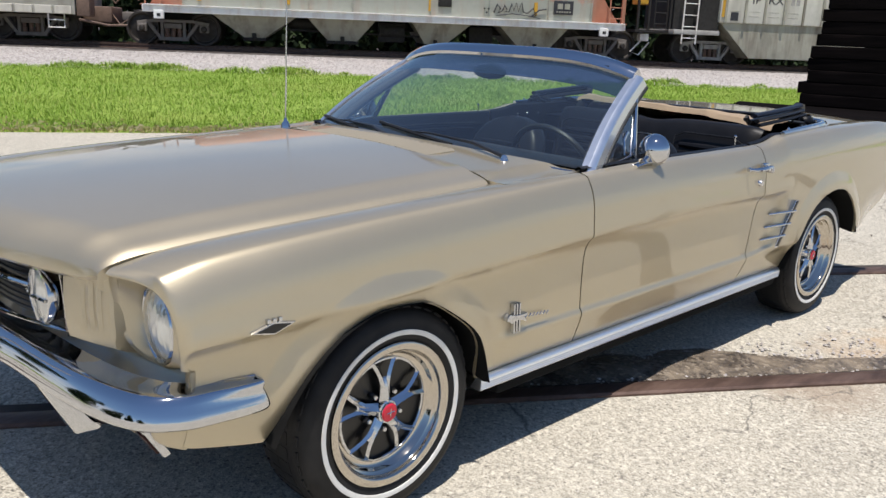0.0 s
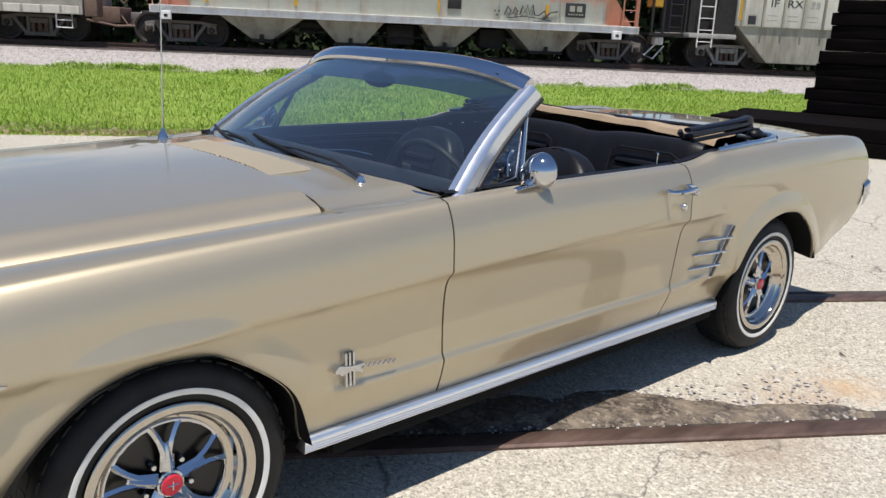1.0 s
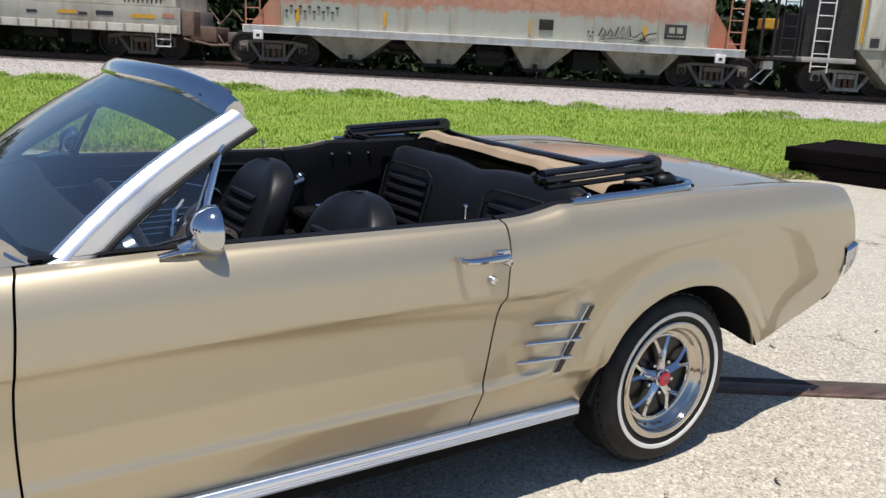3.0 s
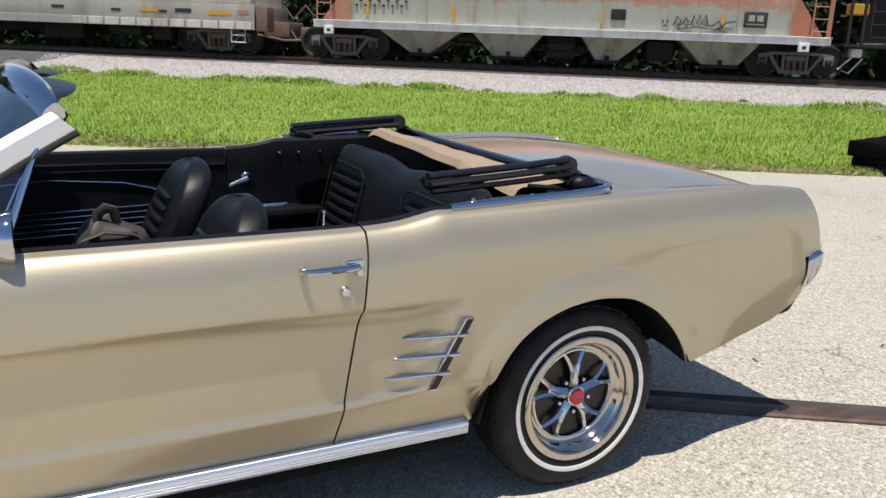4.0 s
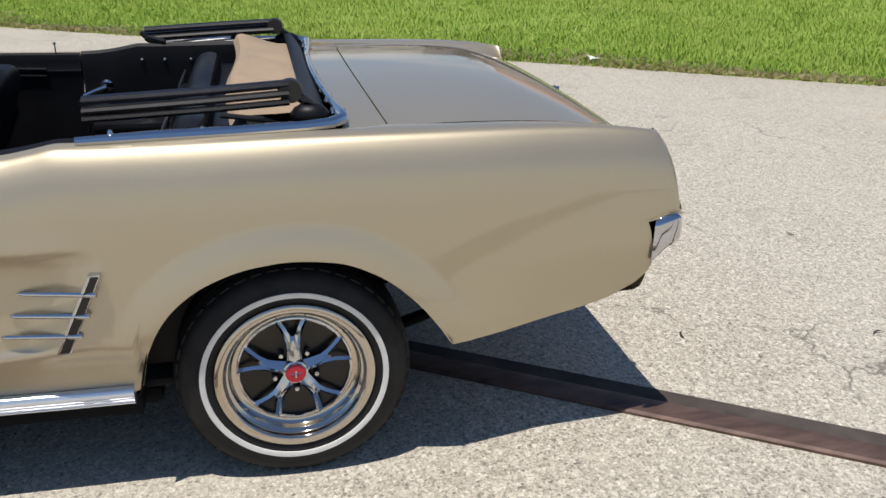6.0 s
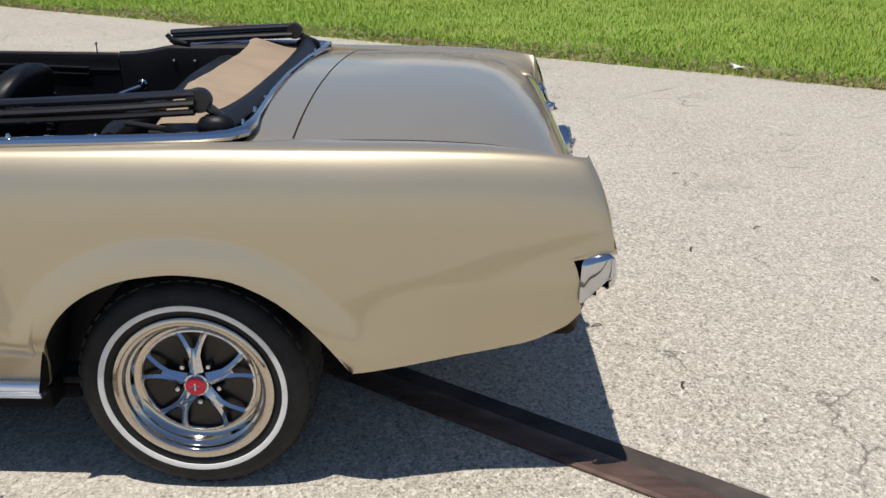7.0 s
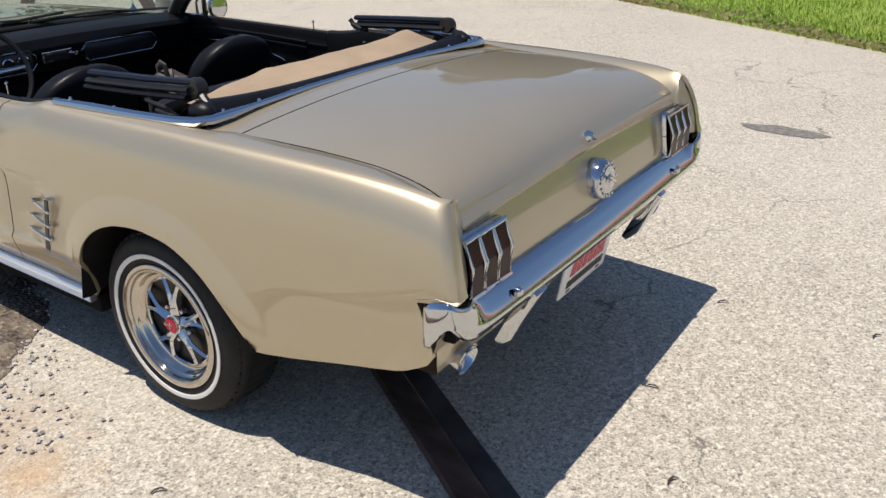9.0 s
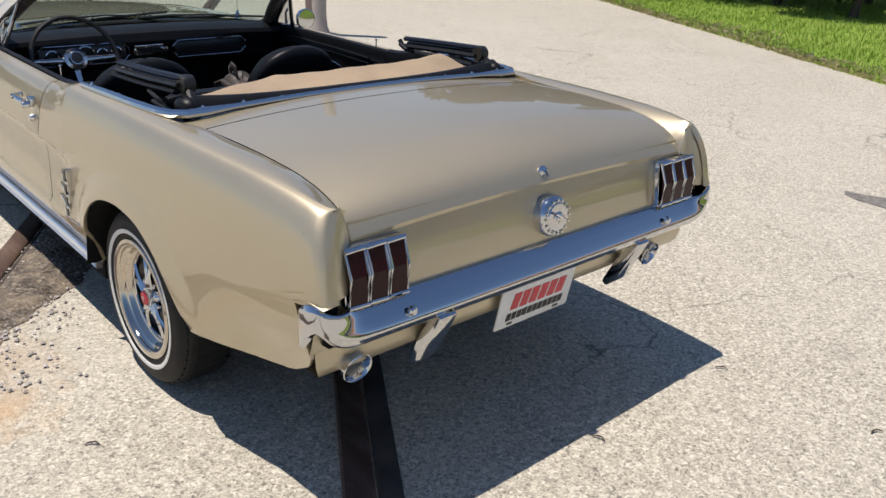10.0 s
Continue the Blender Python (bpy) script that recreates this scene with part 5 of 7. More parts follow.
# ---- wheels ----
def build_wheel(at, spin):
    tyre_prof = [(0.198, 0.070), (0.200, 0.088), (0.212, 0.097), (0.224, 0.101), (0.2245, 0.1005), (0.241, 0.1035), (0.2415, 0.103), (0.262, 0.102), (0.280, 0.095), (0.291, 0.084), (0.2945, 0.076), (0.300, 0.070), (0.3035, 0.060), (0.305, 0.030), (0.305, -0.030), (0.3035, -0.06), (0.296, -0.075), (0.262, -0.100), (0.21, -0.095), (0.198, -0.07)]
    wheel = part("wheel", lathe([(r, -a) for r, a in tyre_prof], 72), RUBBER, None, "narrow-whitewall tyre on a chrome styled-steel wheel", sharp=50)
    part("whitewall", lathe([(0.2255, -0.1015), (0.226, -0.1035), (0.233, -0.1055), (0.240, -0.1050), (0.2405, -0.1030)], 72), WHITE_RUBBER, wheel, "thin white sidewall stripe")
    part("trim_ring", lathe([(0.204, -0.086), (0.207, -0.097), (0.203, -0.1015), (0.187, -0.1005), (0.1825, -0.098), (0.1805, -0.090), (0.1785, -0.080), (0.1720, -0.077), (0.1690, -0.074), (0.1660, -0.060), (0.1580, -0.054), (0.149, -0.053)], 72), CHROME_WARM, wheel, "deep chrome trim ring", sharp=60)
    part("wheel_disc", lathe([(0.152, -0.050), (0.149, -0.044), (0.120, -0.036), (0.060, -0.040), (0.0, -0.044)], 48), WHEEL_BLACK, wheel, "black wheel centre")
    part("disc_rim", lathe([(0.1500, -0.050), (0.1495, -0.057), (0.1455, -0.058), (0.1430, -0.054), (0.1430, -0.046)], 60), CHROME, wheel)
    for k in range(5):
        g0 = 72 * k + spin

        def pt(r, off, y):
            g = radians(g0) + off
            return (r * math.sin(g), y, r * math.cos(g))

        stem = tube([pt(0.024, 0, -0.064), pt(0.050, 0, -0.067), pt(0.074, 0, -0.063), pt(0.092, 0, -0.057)], [0.016, 0.0125, 0.0125, 0.009], 4, flat=0.8, up=(0, 1, 0))
        arms = []
        for s in (-1, 1):
            arms.append(tube([pt(0.030, s * 0.42, -0.060), pt(0.052, s * 0.17, -0.061), pt(0.078, s * 0.105, -0.062), pt(0.104, s * 0.150, -0.059), pt(0.128, s * 0.205, -0.056), pt(0.147, s * 0.250, -0.053)], [0.007, 0.0085, 0.0085, 0.0075, 0.0075, 0.008], 4, flat=0.9, up=(0, 1, 0)))
            arms.append(tube([pt(0.144, s * 0.24, -0.054), pt(0.146, s * 0.40, -0.054), pt(0.146, s * 0.63, -0.054)], 0.0042, 6, up=(0, 1, 0)))
        arms.append(tube([pt(0.096, -0.10, -0.056), pt(0.093, 0.0, -0.058), pt(0.096, 0.10, -0.056)], 0.004, 4, up=(0, 1, 0)))
        part("spoke", join(stem, *arms), CHROME, wheel, "chrome forked spoke", sharp=28)
        nut = pt(0.057, radians(36), -0.045)
        part("lug_nut", lathe([(0.0, -0.022), (0.006, -0.021), (0.009, -0.016), (0.0098, 0.0)], 6, "y", nut), CHROME, wheel)
    hub = part("centre_cap", lathe([(0.0, -0.084), (0.024, -0.083), (0.0265, -0.081), (0.0275, -0.076), (0.032, -0.074), (0.034, -0.068), (0.034, -0.05)], 36), CHROME, wheel, "chrome hub cap")
    part("cap_inlay", lathe([(0.0, -0.0862), (0.0225, -0.0855), (0.0262, -0.0815)], 32), RED, wheel, "red enamel hub emblem")
    part("cap_mark", join(tube([(-0.013, -0.0866, 0.001), (0.013, -0.0866, 0.003)], 0.0022, 6), tube([(0.0, -0.0866, -0.010), (0.001, -0.0866, 0.012)], 0.0018, 6)), CHROME, wheel)
    for k in range(44):
        g = 360 * k / 44
        m = pose(0, 0, 0, 0, g, 0)
        part("tread_block", moved(join(box(-0.014, 0.014, -0.080, -0.052, 0.2930, 0.2985, 0.002), box(-0.017, 0.015, -0.046, -0.004, 0.302, 0.3055), box(-0.015, 0.017, 0.004, 0.046, 0.302, 0.3055), box(-0.016, 0.016, 0.052, 0.075, 0.2985, 0.3035)), m), RUBBER, wheel, smooth=False)
    wheel.matrix_basis = at
    return wheel


wheel = build_wheel(Matrix.Translation((2.743, -0.745, 0.304)), -2)
wheel.parent = car
for m in (Matrix.Translation((0, -0.745, 0.304)) @ pose(0, 0, 0, 0, 2, 0), Matrix.Translation((0, 0.745, 0.304)) @ pose(0, 0, 0, 0, 20, 180), Matrix.Translation((2.743, 0.745, 0.304)) @ pose(0, 0, 0, 0, 40, 180)):
    copy_thing(wheel, m)
for x in (0, 2.743):
    for s in (-1, 1):
        part("brake_drum", lathe([(0.0, s * 0.64), (0.13, s * 0.64), (0.13, s * 0.70)], 24, at=(x, 0, 0.304)), UNDER, car)

# ---- windshield ----
def ws_low(q):
    return Vector((0.748 + 0.135 * q * q, 0.748 * q, 0.893 - 0.030 * q * q))


def ws_high(q):
    return Vector((1.232 + 0.092 * q * q, 0.622 * q, 1.228 - 0.060 * q ** 4))


def ws(q, v, out=0.0):
    p = ws_low(q).lerp(ws_high(q), v)
    return p + Vector((-0.02 * math.sin(math.pi * v) - 0.6 * out, 0, 0.012 * math.sin(math.pi * v) + 0.8 * out))


rows = [[tuple(ws(-1 + 2 * j / 30, i / 12)) for j in range(31)] for i in range(13)]
shield = part("windshield", sheet(rows), GLASS, car, "raked curved windshield glass")
shield.visible_shadow = False
band = part("tint_band", sheet([[tuple(ws(-0.985 + 1.97 * j / 30, 0.76 + 0.23 * i / 4) + Vector((0.004, 0, -0.004))) for j in range(31)] for i in range(5)]), TINT, car, "dark blue tint band along the top of the glass")
band.visible_shadow = False
for s in (-1, 1):
    path = [ws(s, v) + Vector((0.012, s * 0.016, -0.004)) for v in [i / 12 for i in range(13)]]
    path = [ws_low(s) + Vector((-0.034, s * 0.022, -0.030))] + path
    rows = []
    for p in path:
        rows.append([tuple(p + Vector(o)) for o in ((-0.016, -s * 0.022, 0.010), (-0.010, s * 0.002, 0.014), (0.002, s * 0.014, 0.008), (0.010, s * 0.0165, 0.001), (0.0125, s * 0.0145, -0.002), (0.030, s * 0.018, -0.017), (0.042, s * 0.011, -0.029), (0.042, -s * 0.012, -0.029), (0.0, -s * 0.022, 0.0))])
    part("windshield_pillar", sheet(rows, closed=True, flip=s > 0), BRIGHT_TRIM, car, "bright windshield pillar", sharp=40)
    inner = [ws(s, v) + Vector((0.034, -s * 0.020, -0.030)) for v in [i / 8 for i in range(9)]]
    part("pillar_trim", tube(inner, 0.026, 10, flat=0.8), BROWN, car, "dark brown inner pillar trim")
    seal = [ws(s, v) + Vector((0.055, s * 0.026, -0.036)) for v in [i / 8 for i in range(9)]]
    part("pillar_seal", tube(seal, 0.009, 8), BLACK_TRIM, car)
sect = [(-0.020, -0.016), (-0.024, 0.000), (-0.012, 0.020), (0.020, 0.034), (0.062, 0.034), (0.100, 0.020), (0.105, 0.004), (0.060, -0.010), (0.0, -0.016)]
rows = [[tuple(ws_high(q) + Vector((a * (0.72 - 0.42 * q * q) if a > 0 else a, 0, b))) for a, b in sect] for q in [-1.02 + 2.04 * j / 30 for j in range(31)]]
header = part("windshield_header", (lambda vf: (vf[0], vf[1] + [tuple(range(len(sect)))[::-1], tuple(range(len(vf[0]) - len(sect), len(vf[0])))]))(sheet(rows, closed=True, flip=True)), CHROME, car, "bright windshield header", sharp=40)
part("header_lining", sheet([[tuple(ws_high(-0.98 + 1.96 * j / 20) + Vector((a, 0, b))) for a, b in ((-0.005, -0.020), (0.01, -0.030), (0.035, -0.024), (0.045, -0.004))] for j in range(21)], flip=True), VINYL, car, "black header lining")
for s in (-1, 1):
    pad = []
    for i in range(13):
        v = i / 12
        back, thick = 0.142 * math.sin(math.pi * (0.06 + 0.90 * v)) ** 0.35, 0.011
        x0, y = 1.262 + 0.02 * (2 * v - 1) ** 2, s * (0.10 + 0.44 * v)
        pad.append([(x0 + back * c, y, 1.212 - 0.030 * (y / 0.62) ** 4 + 0.006 * c + thick * k * (1 - 0.75 * c ** 3)) for c, k in ((0.0, 1), (0.35, 1), (0.7, 1), (0.93, 0.8), (1.0, 0.0), (0.93, -0.8), (0.7, -1), (0.35, -1), (0.0, -1))])
    part("sun_visor", (lambda vf: (vf[0], vf[1] + [tuple(range(9)), tuple(range(len(vf[0]) - 9, len(vf[0])))[::-1]]))(sheet(pad, closed=True, flip=s < 0)), VINYL_BLUE, car, "dark padded sun visor folded up against the header")
base = [ws_low(-1.02 + 2.04 * j / 30) + Vector((-0.010, 0, -0.004)) for j in range(31)]
part("windshield_gasket", tube(base, 0.013, 8), BLACK_TRIM, car, "black windshield gasket")
part("windshield_moulding", tube([p + Vector((-0.016, 0, 0.008)) for p in base], 0.010, 8), CHROME, car, "bright windshield base moulding")
for (px, py), tip, lab in (((0.735, -0.535), (0.80, -0.02), 1), ((0.725, 0.06), (0.80, 0.55), 2)):
    w = part("wiper", lathe([(0.0, 0.030), (0.009, 0.027), (0.014, 0.012), (0.022, 0.0), (0.024, -0.02)], 18, "z", (px, py, 0.884)), STAINLESS, car, "black-armed wiper resting at the windshield base")
    q = tip[1] / 0.75
    b = ws(q, 0.08, 0.012)
    a = Vector((px, py, 0.906))
    part("wiper_arm", tube([a, a.lerp(b, 0.35) + Vector((0.02, 0, 0.014)), a.lerp(b, 0.8) + Vector((0.004, 0, 0.010)), b], [0.010, 0.0085, 0.006, 0.005], 8, flat=0.7), SATIN_BLACK, w, "black wiper arm")
    part("wiper_blade", tube([ws(q0, 0.03 + 0.09 * k / 6, 0.010) for k, q0 in ((k, q - 0.30 + 0.60 * k / 6) for k in range(7))], 0.007, 6), BLACK_TRIM, w, "black wiper blade")
# vent windows
for s in (-1, 1):
    foot, top_ = Vector((1.205, s * 0.735, 0.885)), Vector((1.300, s * 0.655, 1.132))
    heel = ws(s, 0.07) + Vector((0.085, s * 0.016, -0.012))
    vent = part("vent_window", tube([foot, foot.lerp(top_, 0.5), top_], [0.011, 0.0105, 0.010], 8, flat=0.8), CHROME, car, "chrome-framed vent window")
    part("vent_frame", tube([heel, heel.lerp(top_, 0.5) + Vector((0.012, 0, -0.010)), top_ + Vector((-0.012, 0, -0.02)), foot + Vector((-0.016, 0, 0.016))], 0.006, 8, closed=True), STAINLESS, vent)
    g = [heel, foot + Vector((-0.01, 0, 0.01)), top_ + Vector((-0.01, 0, -0.015))]
    gl = part("vent_glass", ([tuple(p) for p in g], [(0, 1, 2)]), CLEAR, vent, smooth=False)
    gl.visible_shadow = False
    part("vent_latch", tube([foot + Vector((-0.05, -s * 0.01, 0.02)), foot + Vector((-0.04, -s * 0.02, 0.075)), foot + Vector((-0.02, -s * 0.02, 0.10))], [0.008, 0.006, 0.007], 8), CHROME, vent)
    # round door mirror
    mir = part("side_mirror", lathe([(0.0, -0.058), (0.022, -0.054), (0.042, -0.040), (0.054, -0.018), (0.058, 0.0), (0.057, 0.006), (0.052, 0.008)], 32, "x", (1.222, s * 0.808, 0.930)), CHROME, car, "round chrome door mirror")
    part("mirror_glass", lathe([(0.053, 0.006), (0.0, 0.007)], 32, "x", (1.222, s * 0.808, 0.930)), CHROME, mir)
    part("mirror_foot", join(tube([(1.10, s * 0.812, 0.882), (1.15, s * 0.814, 0.892), (1.215, s * 0.816, 0.890)], [0.012, 0.016, 0.012], 10, flat=0.45), tube([(1.145, s * 0.812, 0.892), (1.175, s * 0.812, 0.905), (1.195, s * 0.808, 0.920)], [0.016, 0.012, 0.010], 10)), CHROME, mir)
part("inside_mirror", join(ball((1.182, -0.03, 1.154), 0.030, 16, (0.42, 3.1, 1.0)), tube([(1.19, 0.0, 1.155), (1.225, 0.0, 1.19), (1.25, 0.0, 1.215)], 0.006, 8)), SATIN_BLACK, car, "dark inside mirror on a bent stalk")
ant = part("antenna", lathe([(0.0, 0.035), (0.006, 0.034), (0.009, 0.022), (0.018, 0.010), (0.021, -0.012)], 18, "z", (0.674, 0.690, 0.882)), CHROME, car, "chrome whip antenna on the fender")
part("antenna_mast", tube([(0.674, 0.690, 0.90), (0.683, 0.690, 1.30), (0.690, 0.690, 1.75)], [0.0035, 0.0028, 0.002], 6), STAINLESS, ant)

# ---- folded top, its well and bright rail ----
for s in (-1, 1):
    rail = [(2.285, s * 0.788, 0.926), (2.45, s * 0.778, 0.930), (2.65, s * 0.768, 0.934), (2.80, s * 0.752, 0.937), (2.86, s * 0.734, 0.939), (2.890, s * 0.700, 0.941), (2.893, s * 0.64, 0.943), (2.885, s * 0.54, 0.945), (2.868, s * 0.28, 0.948), (2.862, 0.0, 0.949)]
    part("belt_moulding", tube(rail, [0.012] + [0.0165] * 6 + [0.010] * 3, 10, flat=0.9), CHROME, car, "bright moulding round the top well")
    for k, (x, y) in enumerate(((2.36, 0.782), (2.56, 0.772), (2.72, 0.758), (2.876, 0.64), (2.874, 0.50), (2.872, 0.36), (2.868, 0.22), (2.866, 0.08))):
        part("snap", lathe([(0.0, 0.011), (0.004, 0.010), (0.0065, 0.004), (0.008, -0.004)], 12, "z", (x - (0.004 if y < 0.7 else 0), s * y, 0.947 if y < 0.7 else 0.939)), STAINLESS, car)
    rail_m = lambda o: [(2.285, s * (0.648 + o), 0.0), (2.42, s * (0.653 + o), 0.0), (2.58, s * (0.655 + o), 0.0), (2.765, s * (0.645 + o), 0.0)]
    for k, (o, z0, z1, r) in enumerate(((0.0, 0.990, 1.022, 0.018), (0.016, 0.968, 1.002, 0.015), (0.026, 0.950, 0.982, 0.014), (-0.022, 0.962, 0.994, 0.016))):
        pts = [(x, y, z0 + (z1 - z0) * (x - 2.285) / 0.515) for x, y, _ in rail_m(o)]
        part("top_rail", tube(pts, r, 8, flat=0.62), (VINYL_BLUE, SATIN_BLACK, VINYL, SATIN_BLACK)[k], car, "black folded roof rail")
    part("top_hinge", join(lathe([(0.0, -0.02), (0.028, -0.02), (0.032, 0.0), (0.028, 0.02), (0.0, 0.02)], 20, "y", (2.770, s * 0.640, 1.002)), tube([(2.77, s * 0.640, 1.00), (2.83, s * 0.65, 0.96), (2.80, s * 0.66, 0.90)], 0.014, 8), tube([(2.60, s * 0.69, 0.955), (2.70, s * 0.70, 0.945), (2.76, s * 0.70, 0.925), (2.66, s * 0.705, 0.935)], 0.007, 8)), SATIN_BLACK, car, "black folding-top hinge")
    part("top_pad", join(ball((2.815, s * 0.665, 0.945), 0.045, 14, (1.1, 0.8, 0.7))), VINYL, car, "black padded top corner")
    part("front_latch", join(tube([(2.275, s * 0.62, 0.985), (2.30, s * 0.62, 0.955), (2.36, s * 0.63, 0.945)], 0.010, 8), tube([(2.30, s * 0.60, 0.97), (2.36, s * 0.59, 0.955)], 0.008, 8)), SATIN_BLACK, car)
RIDGE = pchip([(-0.60, 0.925), (-0.50, 0.938), (-0.40, 0.952), (-0.28, 0.960), (-0.22, 0.970), (-0.05, 0.970), (0.16, 0.976), (0.40, 0.980), (0.53, 0.990), (0.60, 0.970)])
well = []
for i in range(15):
    v = i / 14
    row = []
    for j in range(61):
        y = -0.585 + 1.175 * j / 60
        fold = 0.004 * math.sin(y * 17 + 2.0 * v) + 0.003 * math.sin(y * 41 - 3.0 * v) + 0.006 * math.exp(-(((y + 0.24 + 0.12 * v) / 0.03) ** 2))
        x, z = 2.612 + 0.222 * v + 0.012 * math.sin(y * 6), RIDGE(y)
        z = z - 0.030 * ease(0.10, 0.0, v) + (0.942 - z) * ease(0.06, 1.0, v) ** 0.8 + fold * math.sin(math.pi * v)
        row.append((x, y, z))
    well.append(row)
part("top_lining", sheet(well, flip=True), TAN, car, "tan lining of the folded top, bunched in the well")
hem = []
for i in range(7):
    v = i / 6
    hem.append([(2.806 + 0.054 * v + 0.012 * (abs(y) / 0.68) ** 3 - 0.02 * (abs(y) / 0.68) ** 4, y, 0.950 - 0.010 * v + 0.030 * (abs(y) / 0.68) ** 3 * (1 - v) + 0.014 * math.sin(math.pi * v)) for y in [-0.68 + 1.36 * j / 40 for j in range(41)]])
part("top_hem", sheet(hem, flip=True), VINYL, car, "black vinyl edge of the folded top")
part("well_floor", box(2.50, 2.88, -0.74, 0.74, 0.70, 0.86, 0.02), VINYL, car)

# ---- cabin ----
part("cabin_floor", box(0.80, 2.45, -0.74, 0.74, 0.25, 0.275, 0.01), CARPET, car, "black carpet")
part("tunnel", sheet([[(x, y, 0.27 + 0.16 * math.exp(-((y / 0.13) ** 4))) for y in [-0.25 + 0.5 * j / 20 for j in range(21)]] for x in (0.85, 1.3, 1.9, 2.4)], flip=True), CARPET, car)
part("firewall", box(0.78, 0.84, -0.74, 0.74, 0.25, 0.86, 0.01), VINYL, car)
dashp = [(0.87, 0.895), (0.95, 0.905), (1.03, 0.898), (1.075, 0.882), (1.085, 0.862), (1.065, 0.842), (1.055, 0.830), (1.045, 0.765), (1.025, 0.730), (0.95, 0.700), (0.84, 0.68)]
dash = part("dashboard", sheet([[(x - 0.09 * (1 - (y / 0.74) ** 2) * (1 if z > 0.86 else 0.25) * 0.4, y, z - 0.010 * (y / 0.7) ** 2) for x, z in dashp] for y in [-0.735 + 1.47 * j / 24 for j in range(25)]], flip=False), VINYL, car, "padded black dashboard")
part("instrument_panel", moved(box(-0.01, 0.01, -0.56, -0.14, -0.045, 0.045, 0.018), Matrix.Translation((1.052, 0, 0.798)) @ pose(0, 0, 0, 0, -8, 0)), DASH_FACE, dash)
loop = lambda y0, y1, z0, z1, x, r: tube([(x + 0.01 * (z - z0), y, z) for y, z in ((y0 + r, z0), (y1 - r, z0), (y1, z0 + r), (y1, z1 - r), (y1 - r, z1), (y0 + r, z1), (y0, z1 - r), (y0, z0 + r))], 0.0032, 6, closed=True)
part("panel_trim", loop(-0.57, -0.13, 0.752, 0.845, 1.062, 0.03), CHROME, dash, "bright instrument surround")
part("glove_box_trim", loop(0.10, 0.52, 0.752, 0.836, 1.06, 0.03), CHROME, dash, "bright glove-box surround")
part("glove_box", box(1.045, 1.054, 0.11, 0.51, 0.757, 0.831, 0.02), DASH_FACE, dash)
part("radio", join(box(1.045, 1.062, -0.10, 0.05, 0.775, 0.825, 0.004)), CHROME, dash, "chrome radio face")
part("radio_window", box(1.06, 1.0645, -0.075, 0.025, 0.785, 0.812), SATIN_BLACK, dash)
for y in (-0.105, 0.06):
    part("radio_knob", lathe([(0.0, 0.028), (0.012, 0.026), (0.014, 0.0)], 14, "x", (1.055, y, 0.80)), CHROME, dash)
for y, r in ((-0.50, 0.030), (-0.425, 0.026), (-0.345, 0.042), (-0.265, 0.026), (-0.195, 0.028)):
    part("gauge", join(lathe([(r, 0.0), (r + 0.002, 0.008), (r - 0.003, 0.010), (r - 0.005, 0.004)], 24, "x", (1.061, y, 0.798))), CHROME, dash)
    part("gauge_face", lathe([(r - 0.004, 0.006), (0.0, 0.007)], 20, "x", (1.061, y, 0.798)), DASH_FACE, dash)
sm = Matrix.Translation((1.150, -0.420, 0.800)) @ pose(0, 0, 0, 0, -24, 0)
steer = part("steering_wheel", moved(tube([(0, 0.195 * math.cos(g), 0.195 * math.sin(g)) for g in (2 * math.pi * k / 40 for k in range(40))], 0.0115, 8, closed=True, up=(1, 0, 0)), sm), SATIN_BLACK, car, "three-spoke steering wheel with black rim")
for a in (0, 180, 270):
    g = radians(a)
    part("wheel_spoke", moved(tube([(-0.02, 0.05 * math.cos(g), 0.05 * math.sin(g)), (-0.012, 0.12 * math.cos(g), 0.12 * math.sin(g)), (0, 0.192 * math.cos(g), 0.192 * math.sin(g))], [0.014, 0.010, 0.008], 8, flat=0.3, up=(1, 0, 0)), sm), STAINLESS, steer, "bright spoke")
part("horn_button", moved(lathe([(0.0, 0.020), (0.030, 0.016), (0.036, 0.006), (0.052, 0.0), (0.055, -0.03)], 32, "x"), sm), STAINLESS, steer, "round bright horn button")
part("horn_inlay", moved(lathe([(0.0, 0.0215), (0.026, 0.0185)], 28, "x"), sm), DASH_FACE, steer)
part("steering_column", moved(tube([(-0.03, 0, 0), (-0.45, 0, 0.0)], [0.030, 0.028], 14), sm), VINYL, steer)
part("shift_lever", join(tube([(1.40, 0.0, 0.40), (1.37, 0.0, 0.62)], 0.009, 8), lathe([(0.0, 0.66), (0.018, 0.655), (0.020, 0.63), (0.012, 0.61)], 14, "z", (1.37, 0, 0.0))), CHROME, car, "chrome gear lever")


def soft_block(fn, nu=14, nv=18):
    """A closed cushion from fn(u, v), u round the section, v along it."""
    rows = [[fn(j / nu, i / nv) for j in range(nu)] for i in range(nv + 1)]
    v, f = sheet(rows, closed=True)
    return v, f + [tuple(range(nu))[::-1], tuple(range(nv * nu, (nv + 1) * nu))]


